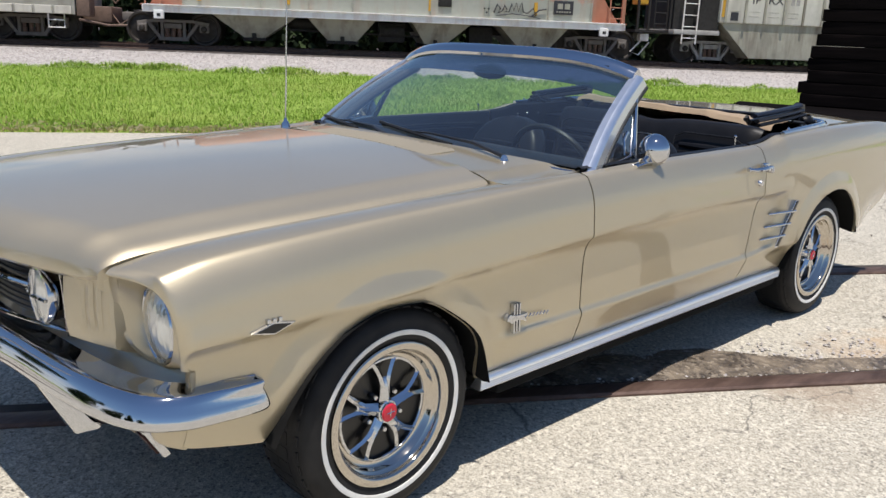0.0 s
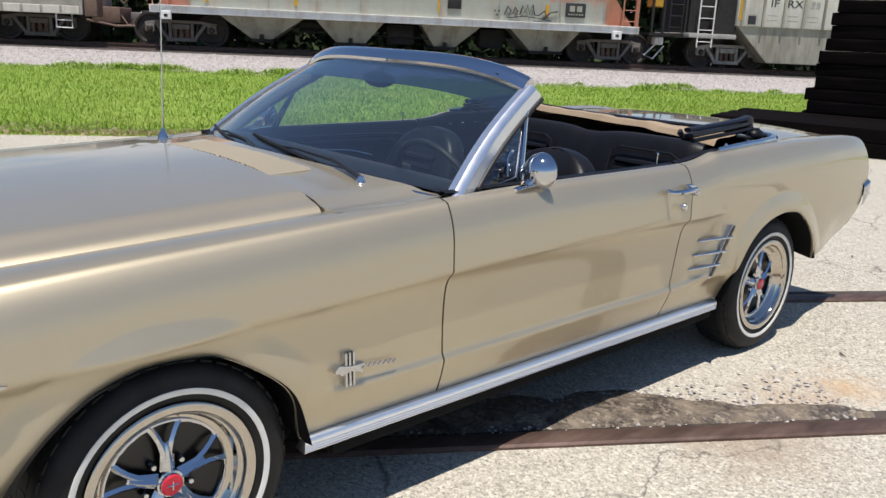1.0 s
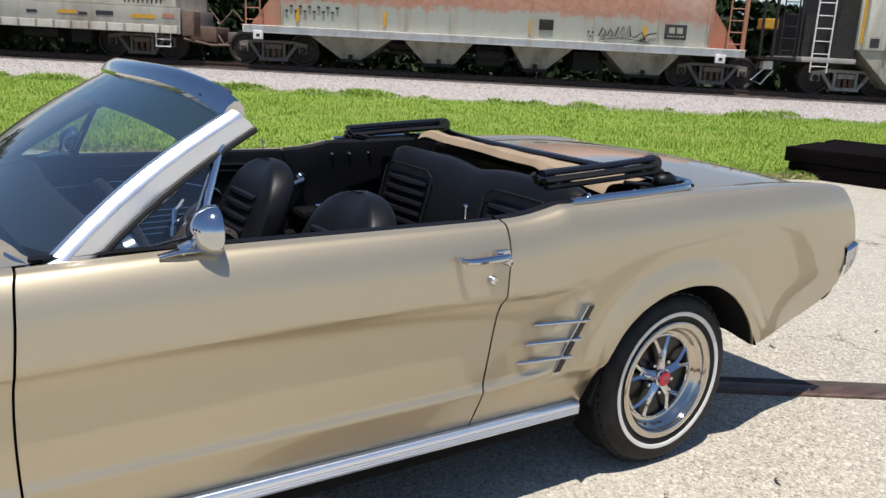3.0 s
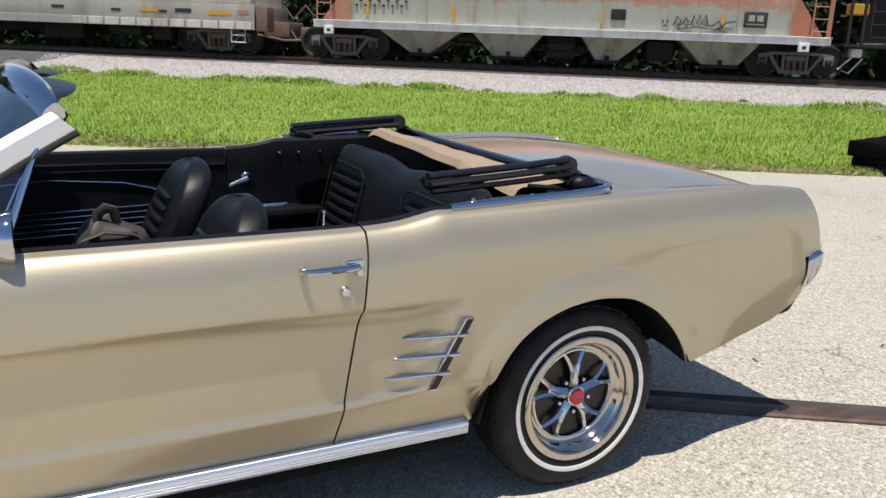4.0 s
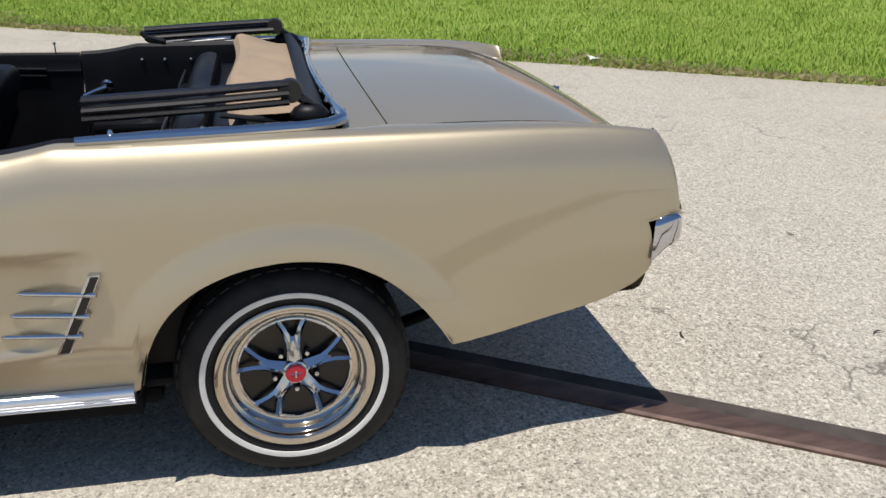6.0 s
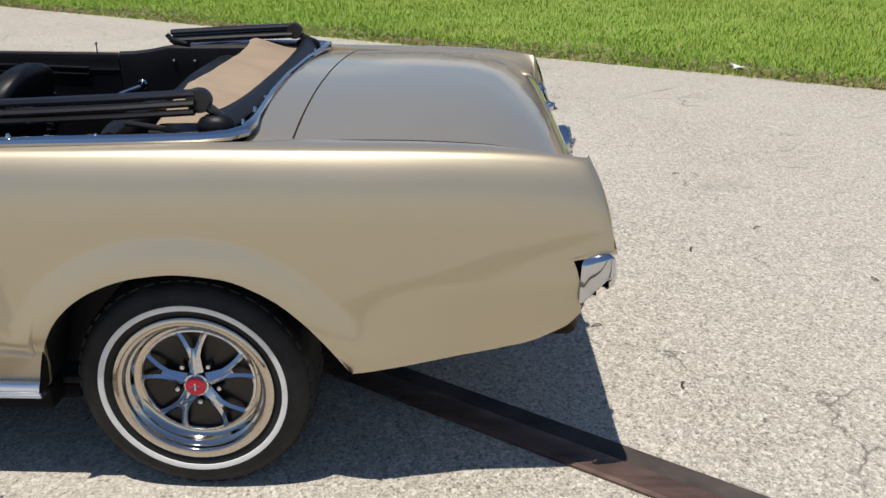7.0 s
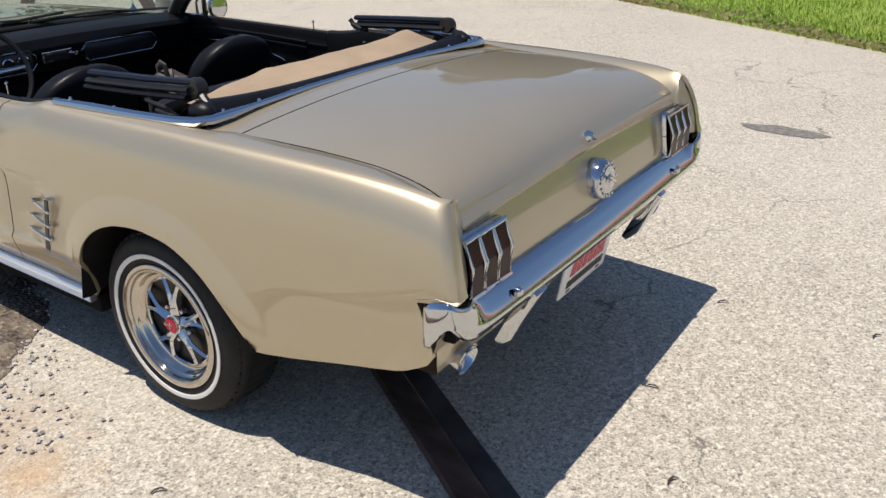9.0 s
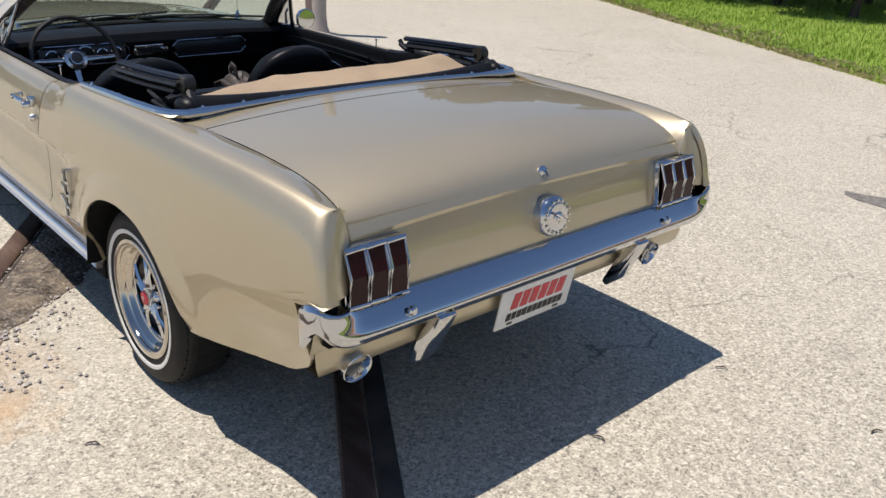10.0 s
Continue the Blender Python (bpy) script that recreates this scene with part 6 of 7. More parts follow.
def bucket(yc, folded=0.0):
    lean = 0.42

    def back(u, v):
        g = 2 * math.pi * u
        v = 1 - (1 - v) ** 2.0
        z = 0.42 + 0.488 * v
        rise = max(0.0, (v - 0.50) / 0.50)
        wid = max(0.012, 0.232 * (1 - 0.10 * rise) * (1 - rise ** 3.6) ** 0.48)
        dep = max(0.006, 0.066 * (1 - max(0.0, (v - 0.72) / 0.28) ** 2.4) ** 0.5)
        c, s = math.cos(g), math.sin(g)
        c, s = math.copysign(abs(c) ** 0.7, c), math.copysign(abs(s) ** 0.75, s)
        return (1.635 + lean * (z - 0.42) + dep * s + 0.03 * (c * c) * (-1 if s < 0 else 0.2) * 0.8, yc + wid * c, z)

    seat = part("bucket_seat", soft_block(back, 32, 34), VINYL, car, "black vinyl bucket seat with pleated insert")

    def cush(u, v):
        g = 2 * math.pi * u
        c, s = math.cos(g), math.sin(g)
        c, s = math.copysign(abs(c) ** 0.5, c), math.copysign(abs(s) ** 0.6, s)
        return (1.17 + 0.50 * v, yc + 0.255 * c * (1 - 0.08 * ease(0.3, 0.0, v)), 0.40 + 0.020 * (1 - v) + 0.075 * s * (1 - 0.5 * ease(0.12, 0.0, v)))

    part("cushion", soft_block(cush, 24, 12), VINYL, seat)
    for k in range(8):
        z = 0.50 + 0.040 * k
        x = 1.635 + lean * (z - 0.42) - 0.070
        part("pleat", tube([(x + 0.004, yc - 0.125, z), (x, yc, z), (x + 0.004, yc + 0.125, z)], [0.012, 0.017, 0.012], 8), VINYL, seat)
    z0 = 0.47
    part("seat_piping", tube([(1.572 + lean * (z - 0.42) + 0.03 * ease(0.74, 0.86, z), yc + w, z) for w, z in ((-0.150, 0.46), (-0.155, 0.68), (-0.140, 0.77), (-0.10, 0.815), (0.0, 0.832), (0.10, 0.815), (0.140, 0.77), (0.155, 0.68), (0.150, 0.46))], 0.005, 6), SATIN_BLACK, seat)
    part("seat_base", box(1.22, 1.66, yc - 0.20, yc + 0.20, 0.27, 0.33, 0.01), UNDER, seat)
    return seat


bucket(-0.37)
bucket(0.37)


def rear_back(u, v):
    g = 2 * math.pi * u
    y = -0.60 + 1.20 * v
    c, s = math.cos(g), math.sin(g)
    c, s = math.copysign(abs(c) ** 0.6, c), math.copysign(abs(s) ** 0.6, s)
    edge = 1 - 0.5 * ease(0.04, 0.0, v) - 0.5 * ease(0.96, 1.0, v)
    zz = 0.66 + 0.262 * s * (1 - 0.10 * (1 - edge)) - 0.02 * math.exp(-(((y) / 0.12) ** 2)) * (s > 0)
    return (2.455 + 0.060 * c * edge + 0.26 * (zz - 0.66), y, zz)


bench = part("rear_seat", soft_block(rear_back, 24, 40), VINYL, car, "black vinyl rear bench with pleated panels")
for yc in (-0.36, 0.36):
    for k in range(6):
        z = 0.60 + 0.040 * k
        x = 2.386 + 0.26 * (z - 0.66)
        part("pleat", tube([(x + 0.004, yc - 0.150, z), (x - 0.004, yc, z), (x + 0.004, yc + 0.150, z)], [0.012, 0.018, 0.012], 8), VINYL, bench)
    part("seat_welt", tube([(2.380 + 0.26 * (z - 0.66), yc + w, z) for w, z in ((-0.18, 0.52), (-0.18, 0.84), (-0.13, 0.862), (0.13, 0.862), (0.18, 0.84), (0.18, 0.52))], 0.0045, 6), STAINLESS if False else SATIN_BLACK, bench)
part("rear_cushion", soft_block(lambda u, v: (2.02 + 0.42 * v, 0.57 * math.copysign(abs(math.cos(2 * math.pi * u)) ** 0.4, math.cos(2 * math.pi * u)), 0.44 + 0.07 * math.copysign(abs(math.sin(2 * math.pi * u)) ** 0.6, math.sin(2 * math.pi * u))), 24, 10), VINYL, bench)

for s in (-1, 1):
    flip = s > 0
    # inner door trim
    prof = [(0.768, 0.888), (0.752, 0.893), (0.740, 0.886), (0.735, 0.860), (0.738, 0.835), (0.733, 0.825), (0.738, 0.800), (0.735, 0.70), (0.735, 0.30)]
    trim = part("door_trim", sheet([[(x, s * y, z) for y, z in prof] for x in (0.86, 1.2, 1.6, 2.026)], flip=not flip), VINYL, car, "black embossed door trim")
    for z, r in ((0.840, 0.006), (0.815, 0.005)):
        part("trim_roll", tube([(0.95, s * 0.734, z - 0.03), (1.2, s * 0.731, z), (1.6, s * 0.731, z), (1.9, s * 0.731, z - 0.008)], r, 8), VINYL, trim)
    part("trim_bead", tube([(1.02, s * 0.731, 0.70), (1.08, s * 0.731, 0.765), (1.35, s * 0.731, 0.785), (1.62, s * 0.731, 0.765), (1.74, s * 0.731, 0.735), (1.77, s * 0.731, 0.70), (1.72, s * 0.731, 0.60), (1.66, s * 0.731, 0.50), (1.10, s * 0.731, 0.48)], 0.0032, 6), STAINLESS, trim, "bright trim bead")
    for k in range(5):
        part("grille_line", tube([(1.06, s * 0.731, 0.56 + 0.022 * k), (1.72 - 0.0 * k, s * 0.731, 0.575 + 0.024 * k)], 0.0022, 6), STAINLESS, trim)
    part("window_crank", join(lathe([(0.0, 0.725), (0.016, 0.726), (0.024, 0.735), (0.024, 0.74)], 18, at=(2.112, 0, 0.765)) if s > 0 else lathe([(0.0, -0.725), (0.016, -0.726), (0.024, -0.735), (0.024, -0.74)], 18, at=(2.112, 0, 0.765)), tube([(2.112, s * 0.715, 0.765), (2.06, s * 0.705, 0.748), (2.028, s * 0.700, 0.735)], [0.010, 0.008, 0.010], 8)), CHROME, trim, "chrome window crank")
    # rear side trim
    prof = [(0.770, 0.0), (0.752, 0.006), (0.738, -0.004), (0.733, -0.03), (0.735, -0.10), (0.730, -0.35), (0.700, -0.36), (0.700, -0.62)]
    side = part("rear_side_trim", sheet([[(x, s * y, TOP(x) + dz) for y, dz in prof] for x in (2.030, 2.10, 2.16, 2.20, 2.24, 2.28, 2.35, 2.5, 2.62, 2.80)], flip=not flip), VINYL, car, "black rear side trim")
    part("arm_rest", box(2.06, 2.42, s * 0.60, s * 0.735, 0.60, 0.645, 0.02), VINYL, side)
    part("ash_tray", join(box(2.16, 2.26, s * 0.64, s * 0.70, 0.645, 0.652, 0.003), tube([(2.15, s * 0.67, 0.655), (2.27, s * 0.67, 0.656)], 0.005, 6)), STAINLESS, side, "bright ash tray")
    for x in (2.255, 2.34, 2.44):
        part("trim_button", lathe([(0.0, s * 0.724), (0.006, s * 0.725), (0.009, s * 0.735)], 12, at=(x, 0, 0.865)), STAINLESS, side)
part("window_knob", join(ball((1.60, -0.735, 0.70), 0.016, 10)), CHROME, car)

# backpack on the passenger seat
def bag_shape(u, v):
    g = 2 * math.pi * u
    c, s = math.cos(g), math.sin(g)
    c, s = math.copysign(abs(c) ** 0.5, c), math.copysign(abs(s) ** 0.55, s)
    full = max(0.03, (1 - max(0.0, (v - 0.45) / 0.55) ** 4.0) ** 0.5) - 0.06 * ease(0.2, 0.0, v)
    sag = 0.006 * math.sin(7 * g + 5 * v) + 0.004 * math.sin(3 * g - 9 * v)
    return (1.520 + (0.118 + sag) * c * full + 0.010 * math.sin(9 * v), 0.240 + (0.085 + sag) * s * full, 0.480 + 0.250 * v - 0.02 * c * v)


bag = tagged(part("backpack", soft_block(bag_shape, 36, 20), BROWN), "dark brown leather backpack standing on the front seat", "bag")
part("carry_handle", tube([(1.470, 0.205, 0.715), (1.476, 0.200, 0.758), (1.500, 0.198, 0.778), (1.525, 0.198, 0.770), (1.535, 0.205, 0.718)], [0.014, 0.018, 0.018, 0.018, 0.014], 8, flat=0.35, up=(0, 1, 0)), BROWN, bag, "leather carry handle")
part("flap", tube([(1.395, 0.158, 0.60), (1.420, 0.148, 0.680), (1.49, 0.146, 0.705), (1.58, 0.148, 0.690), (1.648, 0.165, 0.635)], 0.012, 8, flat=0.6), BROWN, bag)
for x in (1.46, 1.58):
    part("strap", tube([(x, 0.150, 0.70), (x, 0.142, 0.63), (x, 0.140, 0.56)], 0.013, 8, flat=0.3, up=(0, 1, 0)), BROWN, bag, "leather strap")


# ---- grass on the bank ----
def build_grass():
    r = np.random.default_rng(11)
    verts, faces = [], []

    def blade_at(x, y, z, h, w):
        a, b = r.uniform(0, 6.28), r.uniform(0.6, 1.8) * h
        dx, dy = math.cos(a), math.sin(a)
        k = len(verts)
        verts.extend(((x - dy * w, y + dx * w, z), (x + dy * w, y - dx * w, z), (x + dx * b * 0.35 - dy * w * 0.7, y + dy * b * 0.35 + dx * w * 0.7, z + h * 0.6), (x + dx * b * 0.35 + dy * w * 0.7, y + dy * b * 0.35 - dx * w * 0.7, z + h * 0.6), (x + dx * b, y + dy * b, z + h)))
        faces.extend(((k, k + 1, k + 3, k + 2), (k + 2, k + 3, k + 4)))

    # the lawn: short blades, leaning every way
    n = 400000
    s = r.uniform(-34, 21, n)
    e = np.array([lot_edge(v) for v in np.linspace(-34, 21, 56)])
    e = np.interp(s, np.linspace(-34, 21, 56), e)
    w = e + (-5.3 - e) * r.uniform(0, 1, n) ** 1.5
    x = LINE_AT.x + LINE_DIR.x * s + LINE_OFF.x * w + r.normal(0, 0.03, n)
    y = LINE_AT.y + LINE_DIR.y * s + LINE_OFF.y * w + r.normal(0, 0.03, n)
    rise = np.where(w < e + 0.5, 0.06 * (w - e), 0.03 + 0.14 * (w - e - 0.5) / (-6.0 - e))
    tuft = 0.85 + 0.25 * np.sin(x * 2.3 + 1.7 * np.sin(y * 1.9)) * np.sin(y * 2.7 + 1.3 * np.sin(x * 1.4))
    h = r.uniform(0.035, 0.095, n) * tuft
    wd = r.uniform(0.0028, 0.0065, n)
    a, b = r.uniform(0, 6.28, n), r.uniform(0.3, 1.2, n) * h
    dx, dy = np.cos(a), np.sin(a)
    z = rise + 0.004
    p = np.stack([np.stack([x - dy * wd, y + dx * wd, z], 1), np.stack([x + dy * wd, y - dx * wd, z], 1),
                  np.stack([x + dx * b * 0.35 - dy * wd * 0.7, y + dy * b * 0.35 + dx * wd * 0.7, z + h * 0.6], 1),
                  np.stack([x + dx * b * 0.35 + dy * wd * 0.7, y + dy * b * 0.35 - dx * wd * 0.7, z + h * 0.6], 1),
                  np.stack([x + dx * b, y + dy * b, z + h], 1)], 1)
    verts.extend(map(tuple, p.reshape(-1, 3).tolist()))
    k = np.arange(n) * 5
    faces.extend(map(tuple, np.stack([k, k + 1, k + 3, k + 2], 1).tolist()))
    faces.extend(map(tuple, np.stack([k + 2, k + 3, k + 4], 1).tolist()))
    # low bushy weeds where the lawn meets the ballast
    for _ in range(95):
        s = r.uniform(-30, 20)
        w = r.normal(-5.45, 0.16)
        x, y, _z = by_line(s, w)
        size = r.uniform(0.25, 1.0) ** 1.6 * 1.1
        n = int(420 * size)
        u, q = r.uniform(0, 6.28, n), np.sqrt(r.uniform(0, 1, n))
        for g, k in zip(u, q):
            h = 0.21 * size ** 0.6 * math.sqrt(max(0.04, 1 - k * k)) * r.uniform(0.35, 1.0)
            px, py = x + 0.62 * size * k * math.cos(g), y + 0.42 * size * k * math.sin(g)
            blade_at(px, py, bed_z(w, -12) + 0.45 * h, 0.55 * h + 0.015, r.uniform(0.006, 0.012))
    return tagged(part("grass", (verts, faces), BLADES, None, "rough green grass with weeds and straw-coloured tufts", smooth=False), category="grass", kind="stuff")


build_grass()


def build_fringe():
    """Dry straw-coloured grass that lies over the edge of the lot."""
    r = np.random.default_rng(31)
    verts, faces = [], []
    for _ in range(15000):
        s = r.uniform(-30, 21)
        thick = 0.5 + 0.5 * math.sin(s * 1.3 + 2.0 * math.sin(s * 0.37))
        w = lot_edge(s) + abs(r.normal(0, 0.10 + 0.22 * thick)) - 0.04
        x, y, _z = by_line(s, w)
        a, h, wd = r.uniform(0, 6.28), r.uniform(0.02, 0.07), r.uniform(0.003, 0.007)
        b, k, z = h * r.uniform(0.8, 2.2), len(verts), 0.004 + 0.05 * max(0.0, w - lot_edge(s))
        dx, dy = math.cos(a), math.sin(a)
        verts.extend(((x - dy * wd, y + dx * wd, z), (x + dy * wd, y - dx * wd, z), (x + dx * b * 0.5, y + dy * b * 0.5, z + h), (x + dx * b, y + dy * b, z + h * 0.8)))
        faces.extend(((k, k + 1, k + 2), (k + 1, k + 3, k + 2)))
    straw = Mat("dry_straw", (0.5, 0.42, 0.22), 0.8, Specular_IOR_Level=0.15)
    info = straw.node("ShaderNodeNewGeometry")
    straw.color(straw.ramp(info.outputs["Random Per Island"], [(0.0, (0.30, 0.31, 0.09)), (0.5, (0.46, 0.39, 0.19)), (1.0, (0.62, 0.54, 0.32))]))
    return tagged(part("dry_grass", (verts, faces), straw.m, None, "straw-coloured dry grass along the edge of the concrete", smooth=False), category="grass", kind="stuff")


build_fringe()
rng = np.random.default_rng(21)
bits = []
for _ in range(26000):
    s, w = rng.uniform(-30, 22), -5.6 + 3.9 * rng.uniform(0, 1) ** 0.9
    x, y, _z = by_line(s, w)
    if s > -6.9 - 0.42 * (w + 5.4):
        bits.append((x, y, bed_z(w, -12) - 0.005))
pebble_field("railway_ballast", bits, STONES, "loose pale railway ballast", "ballast", 0.014, 0.038, 7)

# main-line track
track_tie = simple("old_track_tie", (0.055, 0.042, 0.034), 0.9, vary=0.4, scale=5)
for w, lab in ((-0.04, "near"), (1.46, "far")):
    prof = [(-0.07, 0.46), (-0.07, 0.475), (-0.012, 0.49), (-0.012, 0.555), (-0.036, 0.562), (-0.036, 0.60), (0.036, 0.60), (0.036, 0.562), (0.012, 0.555), (0.012, 0.49), (0.07, 0.475), (0.07, 0.46)]
    rows = [[by_line(s, w + o, z) for o, z in prof] for s in (-45, -20, 0, 20, 45)]
    tagged(part("main_rail", sheet(rows), RAIL, None, "worn steel rail on timber ties", smooth=False), category="rail", group="main line rails", kind="structure")
tie_mesh = None
for k in range(-58, 45):
    s = k * 0.53
    c = Vector(by_line(s, 0.71, 0.43))
    m = Matrix.Translation(c) @ pose(0, 0, 0, 0, 0, math.degrees(math.atan2(LINE_DIR.y, LINE_DIR.x)))
    if tie_mesh is None:
        t = part("track_tie", box(-0.11, 0.11, -1.3, 1.3, -0.09, 0.045, 0.012), track_tie, None, "weathered timber tie under the rails", smooth=False)
        tagged(t, category="tie", group="ties under the main line")
        t.matrix_basis, tie_mesh = m, t
    else:
        copy_thing(tie_mesh, m)


# stacks of creosoted ties
stack_rng = np.random.default_rng(3)
tie_box = box(-1.30, 1.30, -0.115, 0.115, -0.09, 0.09, 0.012)


def tie_stack(at, ang, layers, across, label, lean=0.0):
    """Layers of ties, laid side by side; at: the near corner of the pile."""
    made = None
    base = empty("tie_stack", label, "timber stack", at=at)
    base.rotation_euler = (0, 0, radians(ang))
    for lay in range(layers):
        for k in range(across):
            off = stack_rng.normal(0, 0.035)
            if made is None:
                made = part("tie", tie_box, TIE, base, smooth=False)
                ob = made
            else:
                ob = new("tie", made.data)
                ob.parent = base
            ob.matrix_basis = Matrix.Translation((1.30 + off + lean * lay, 0.12 + 0.238 * k, 0.095 + 0.186 * lay)) @ pose(0, 0, 0, 0, 0, stack_rng.normal(0, 0.5))
    return base


tie_stack((9.95, 3.70, 0.0), -77, 2, 8, "low stack of black creosoted railway ties on the grass edge")
tie_stack((12.05, 3.42, 0.0), -77, 11, 12, "tall stack of black creosoted railway ties", 0.032)

# ---- post at the lot's edge ----
POST_GREY = make_weathered("grey_post_paint", (0.42, 0.37, 0.33), (0.26, 0.20, 0.16), 0.4, 0.7, True, 1.5)
post = tagged(part("post", lathe([(0.125, -0.02), (0.125, 0.03), (0.10, 0.10), (0.085, 0.22), (0.082, 1.2), (0.080, 3.0), (0.06, 3.06), (0.0, 3.08)], 28, "z", (-3.42, 4.02, 0)), POST_GREY), "grey-tan round post standing on the concrete", "post")
part("base_plate", box(-3.58, -3.26, 3.86, 4.18, 0.0, 0.018, 0.004), POST_GREY, post, smooth=False)


# ---- bushes beyond the grass ----
def build_bush(at, wide, tall, seed, label):
    r = np.random.default_rng(seed)
    stem = tagged(part("bush", tube([(at[0], at[1], 0), (at[0] + 0.1, at[1], tall * 0.3), (at[0], at[1] + 0.1, tall * 0.6)], [0.09, 0.06, 0.03], 7), simple("bark", (0.09, 0.07, 0.05), 0.9)), label, "bush", "bushes beyond the grass")
    for k in range(7):
        a = r.uniform(0, 6.28)
        part("limb", tube([(at[0], at[1], tall * 0.2), (at[0] + 0.3 * wide * math.cos(a), at[1] + 0.3 * wide * math.sin(a), tall * 0.5), (at[0] + 0.6 * wide * math.cos(a), at[1] + 0.6 * wide * math.sin(a), tall * r.uniform(0.6, 0.9))], [0.05, 0.03, 0.015], 6), stem.data.materials[0], stem)
    verts, faces = [], []
    lobes = [(r.uniform(-0.6, 0.6) * wide, r.uniform(-0.6, 0.6) * wide, r.uniform(0.2, 0.85) * tall, r.uniform(0.3, 0.55)) for _ in range(16)]
    for _ in range(9000):
        lx, ly, lz, lr = lobes[int(r.integers(len(lobes)))]
        v = r.normal(0, 1, 3)
        v = v / np.linalg.norm(v) * lr * wide * r.uniform(0.6, 1.05)
        c = np.array([at[0] + lx + v[0], at[1] + ly + v[1], max(0.05, lz + v[2] * 0.8)])
        s = r.uniform(0.05, 0.11) * max(1.0, wide / 1.6)
        p, q = r.normal(0, 1, 3), r.normal(0, 1, 3)
        p, q = p / np.linalg.norm(p) * s, q / np.linalg.norm(q) * s * 0.6
        k = len(verts)
        verts += [tuple(c - p), tuple(c + q), tuple(c + p), tuple(c - q)]
        faces.append((k, k + 1, k + 2, k + 3))
    part("foliage", (verts, faces), LEAVES, stem, "dense dark green leaves", smooth=False)


LEAVES = Mat("dark_leaves", (0.05, 0.09, 0.03), 0.7, Specular_IOR_Level=0.2)
LEAVES.color(LEAVES.ramp(LEAVES.node("ShaderNodeNewGeometry").outputs["Random Per Island"], [(0.0, (0.010, 0.018, 0.007)), (0.6, (0.020, 0.036, 0.011)), (1.0, (0.042, 0.065, 0.020))]))
LEAVES = LEAVES.m
for k, (x, y, wd, tl) in enumerate(((-0.9, 13.2, 1.3, 3.0), (-2.6, 13.8, 1.5, 3.6), (-4.6, 14.6, 1.9, 5.2), (-7.0, 15.0, 2.2, 5.0), (-10.5, 14.2, 2.4, 5.4), (-14.5, 11.0, 2.6, 5.0), (-1.8, 16.0, 1.7, 4.4), (-18.0, 6.5, 2.6, 4.6), (-20.0, 0.5, 2.6, 5.4), (-19.0, -6.0, 2.4, 4.4))):
    build_bush((x, y), wd, tl, 60 + k, "dense dark green bush on the grass bank")
cab = tagged(part("utility_cabinet", box(-4.55, -4.0, 12.2, 12.5, 0.0, 1.0, 0.02), WHITE, None, smooth=False), "white utility cabinet standing in the grass", "cabinet")
part("cabinet_door", box(-4.50, -4.05, 12.17, 12.2, 0.08, 0.94, 0.008), WHITE, cab, smooth=False)

# woods behind the railway
def build_woods():
    r = np.random.default_rng(77)
    verts, faces = [], []
    for _ in range(46000):
        s = r.uniform(-30, 34)
        top = 3.6 + 0.7 * noise.noise((s * 0.35, 0, 0)) + 0.5 * noise.noise((s * 1.1, 3, 0))
        z = top * r.uniform(0, 1) ** 0.8
        w = 9.0 + 1.4 * noise.noise((s * 0.5, z * 0.5, 7)) + r.uniform(0, 1.2)
        # Highest leaves, out of view, spread into a canopy added to shade those below.
        if z > 3.9:
            w = r.uniform(5.2, 11.5)
        c = np.array(by_line(s, w, max(0.1, z)))
        k, sz = len(verts), r.uniform(0.12, 0.26) * (1.4 if z > 3.9 else 1.25)
        p, q = r.normal(0, 1, 3), r.normal(0, 1, 3)
        p, q = p / np.linalg.norm(p) * sz, q / np.linalg.norm(q) * sz * 0.7
        verts += [tuple(c - p), tuple(c + q), tuple(c + p), tuple(c - q)]
        faces.append((k, k + 1, k + 2, k + 3))
    tagged(part("woods", (verts, faces), LEAVES, None, "dark green undergrowth and trees behind the train", smooth=False), category="woods", kind="stuff")


build_woods()

# ---- freight train ----
HOPPER = make_hopper_side()
HOPPER_LOW = make_weathered("hopper_low_grey", (0.38, 0.365, 0.29), (0.11, 0.078, 0.05), 0.85, scale=1.1)
RUSTED = make_weathered("rusted_red_steel", (0.46, 0.20, 0.12), (0.42, 0.33, 0.27), 0.55, scale=0.5)
SILL_WHITE = make_weathered("sill_white", (0.90, 0.88, 0.84), (0.50, 0.30, 0.21), 0.5, scale=1.9)
CREAM = make_weathered("cream_car_side", (0.66, 0.62, 0.53), (0.20, 0.13, 0.08), 0.5)
CAR_GREY = make_weathered("coil_car_grey", (0.42, 0.40, 0.345), (0.12, 0.08, 0.055), 0.5)
PALE = make_weathered("pale_hopper", (0.70, 0.67, 0.58), (0.21, 0.165, 0.11), 0.5)
BOGIE = make_weathered("bogie_iron", (0.20, 0.178, 0.158), (0.10, 0.065, 0.048), 0.5, 0.75, False, 3.0)
BOGIE_PALE = make_weathered("bogie_grey", (0.42, 0.40, 0.37), (0.10, 0.08, 0.06), 0.5, 0.7, False, 3.0)
WHEEL_IRON = simple("railway_wheel_iron", (0.035, 0.028, 0.023), 0.6, vary=0.4, scale=8)
DARK_GEAR = simple("dark_undergear", (0.018, 0.016, 0.014), 0.8, vary=0.4)
RUST_DARK = make_weathered("dark_rusty_iron", (0.20, 0.13, 0.095), (0.07, 0.05, 0.04), 0.6, 0.8, False, 4.0)
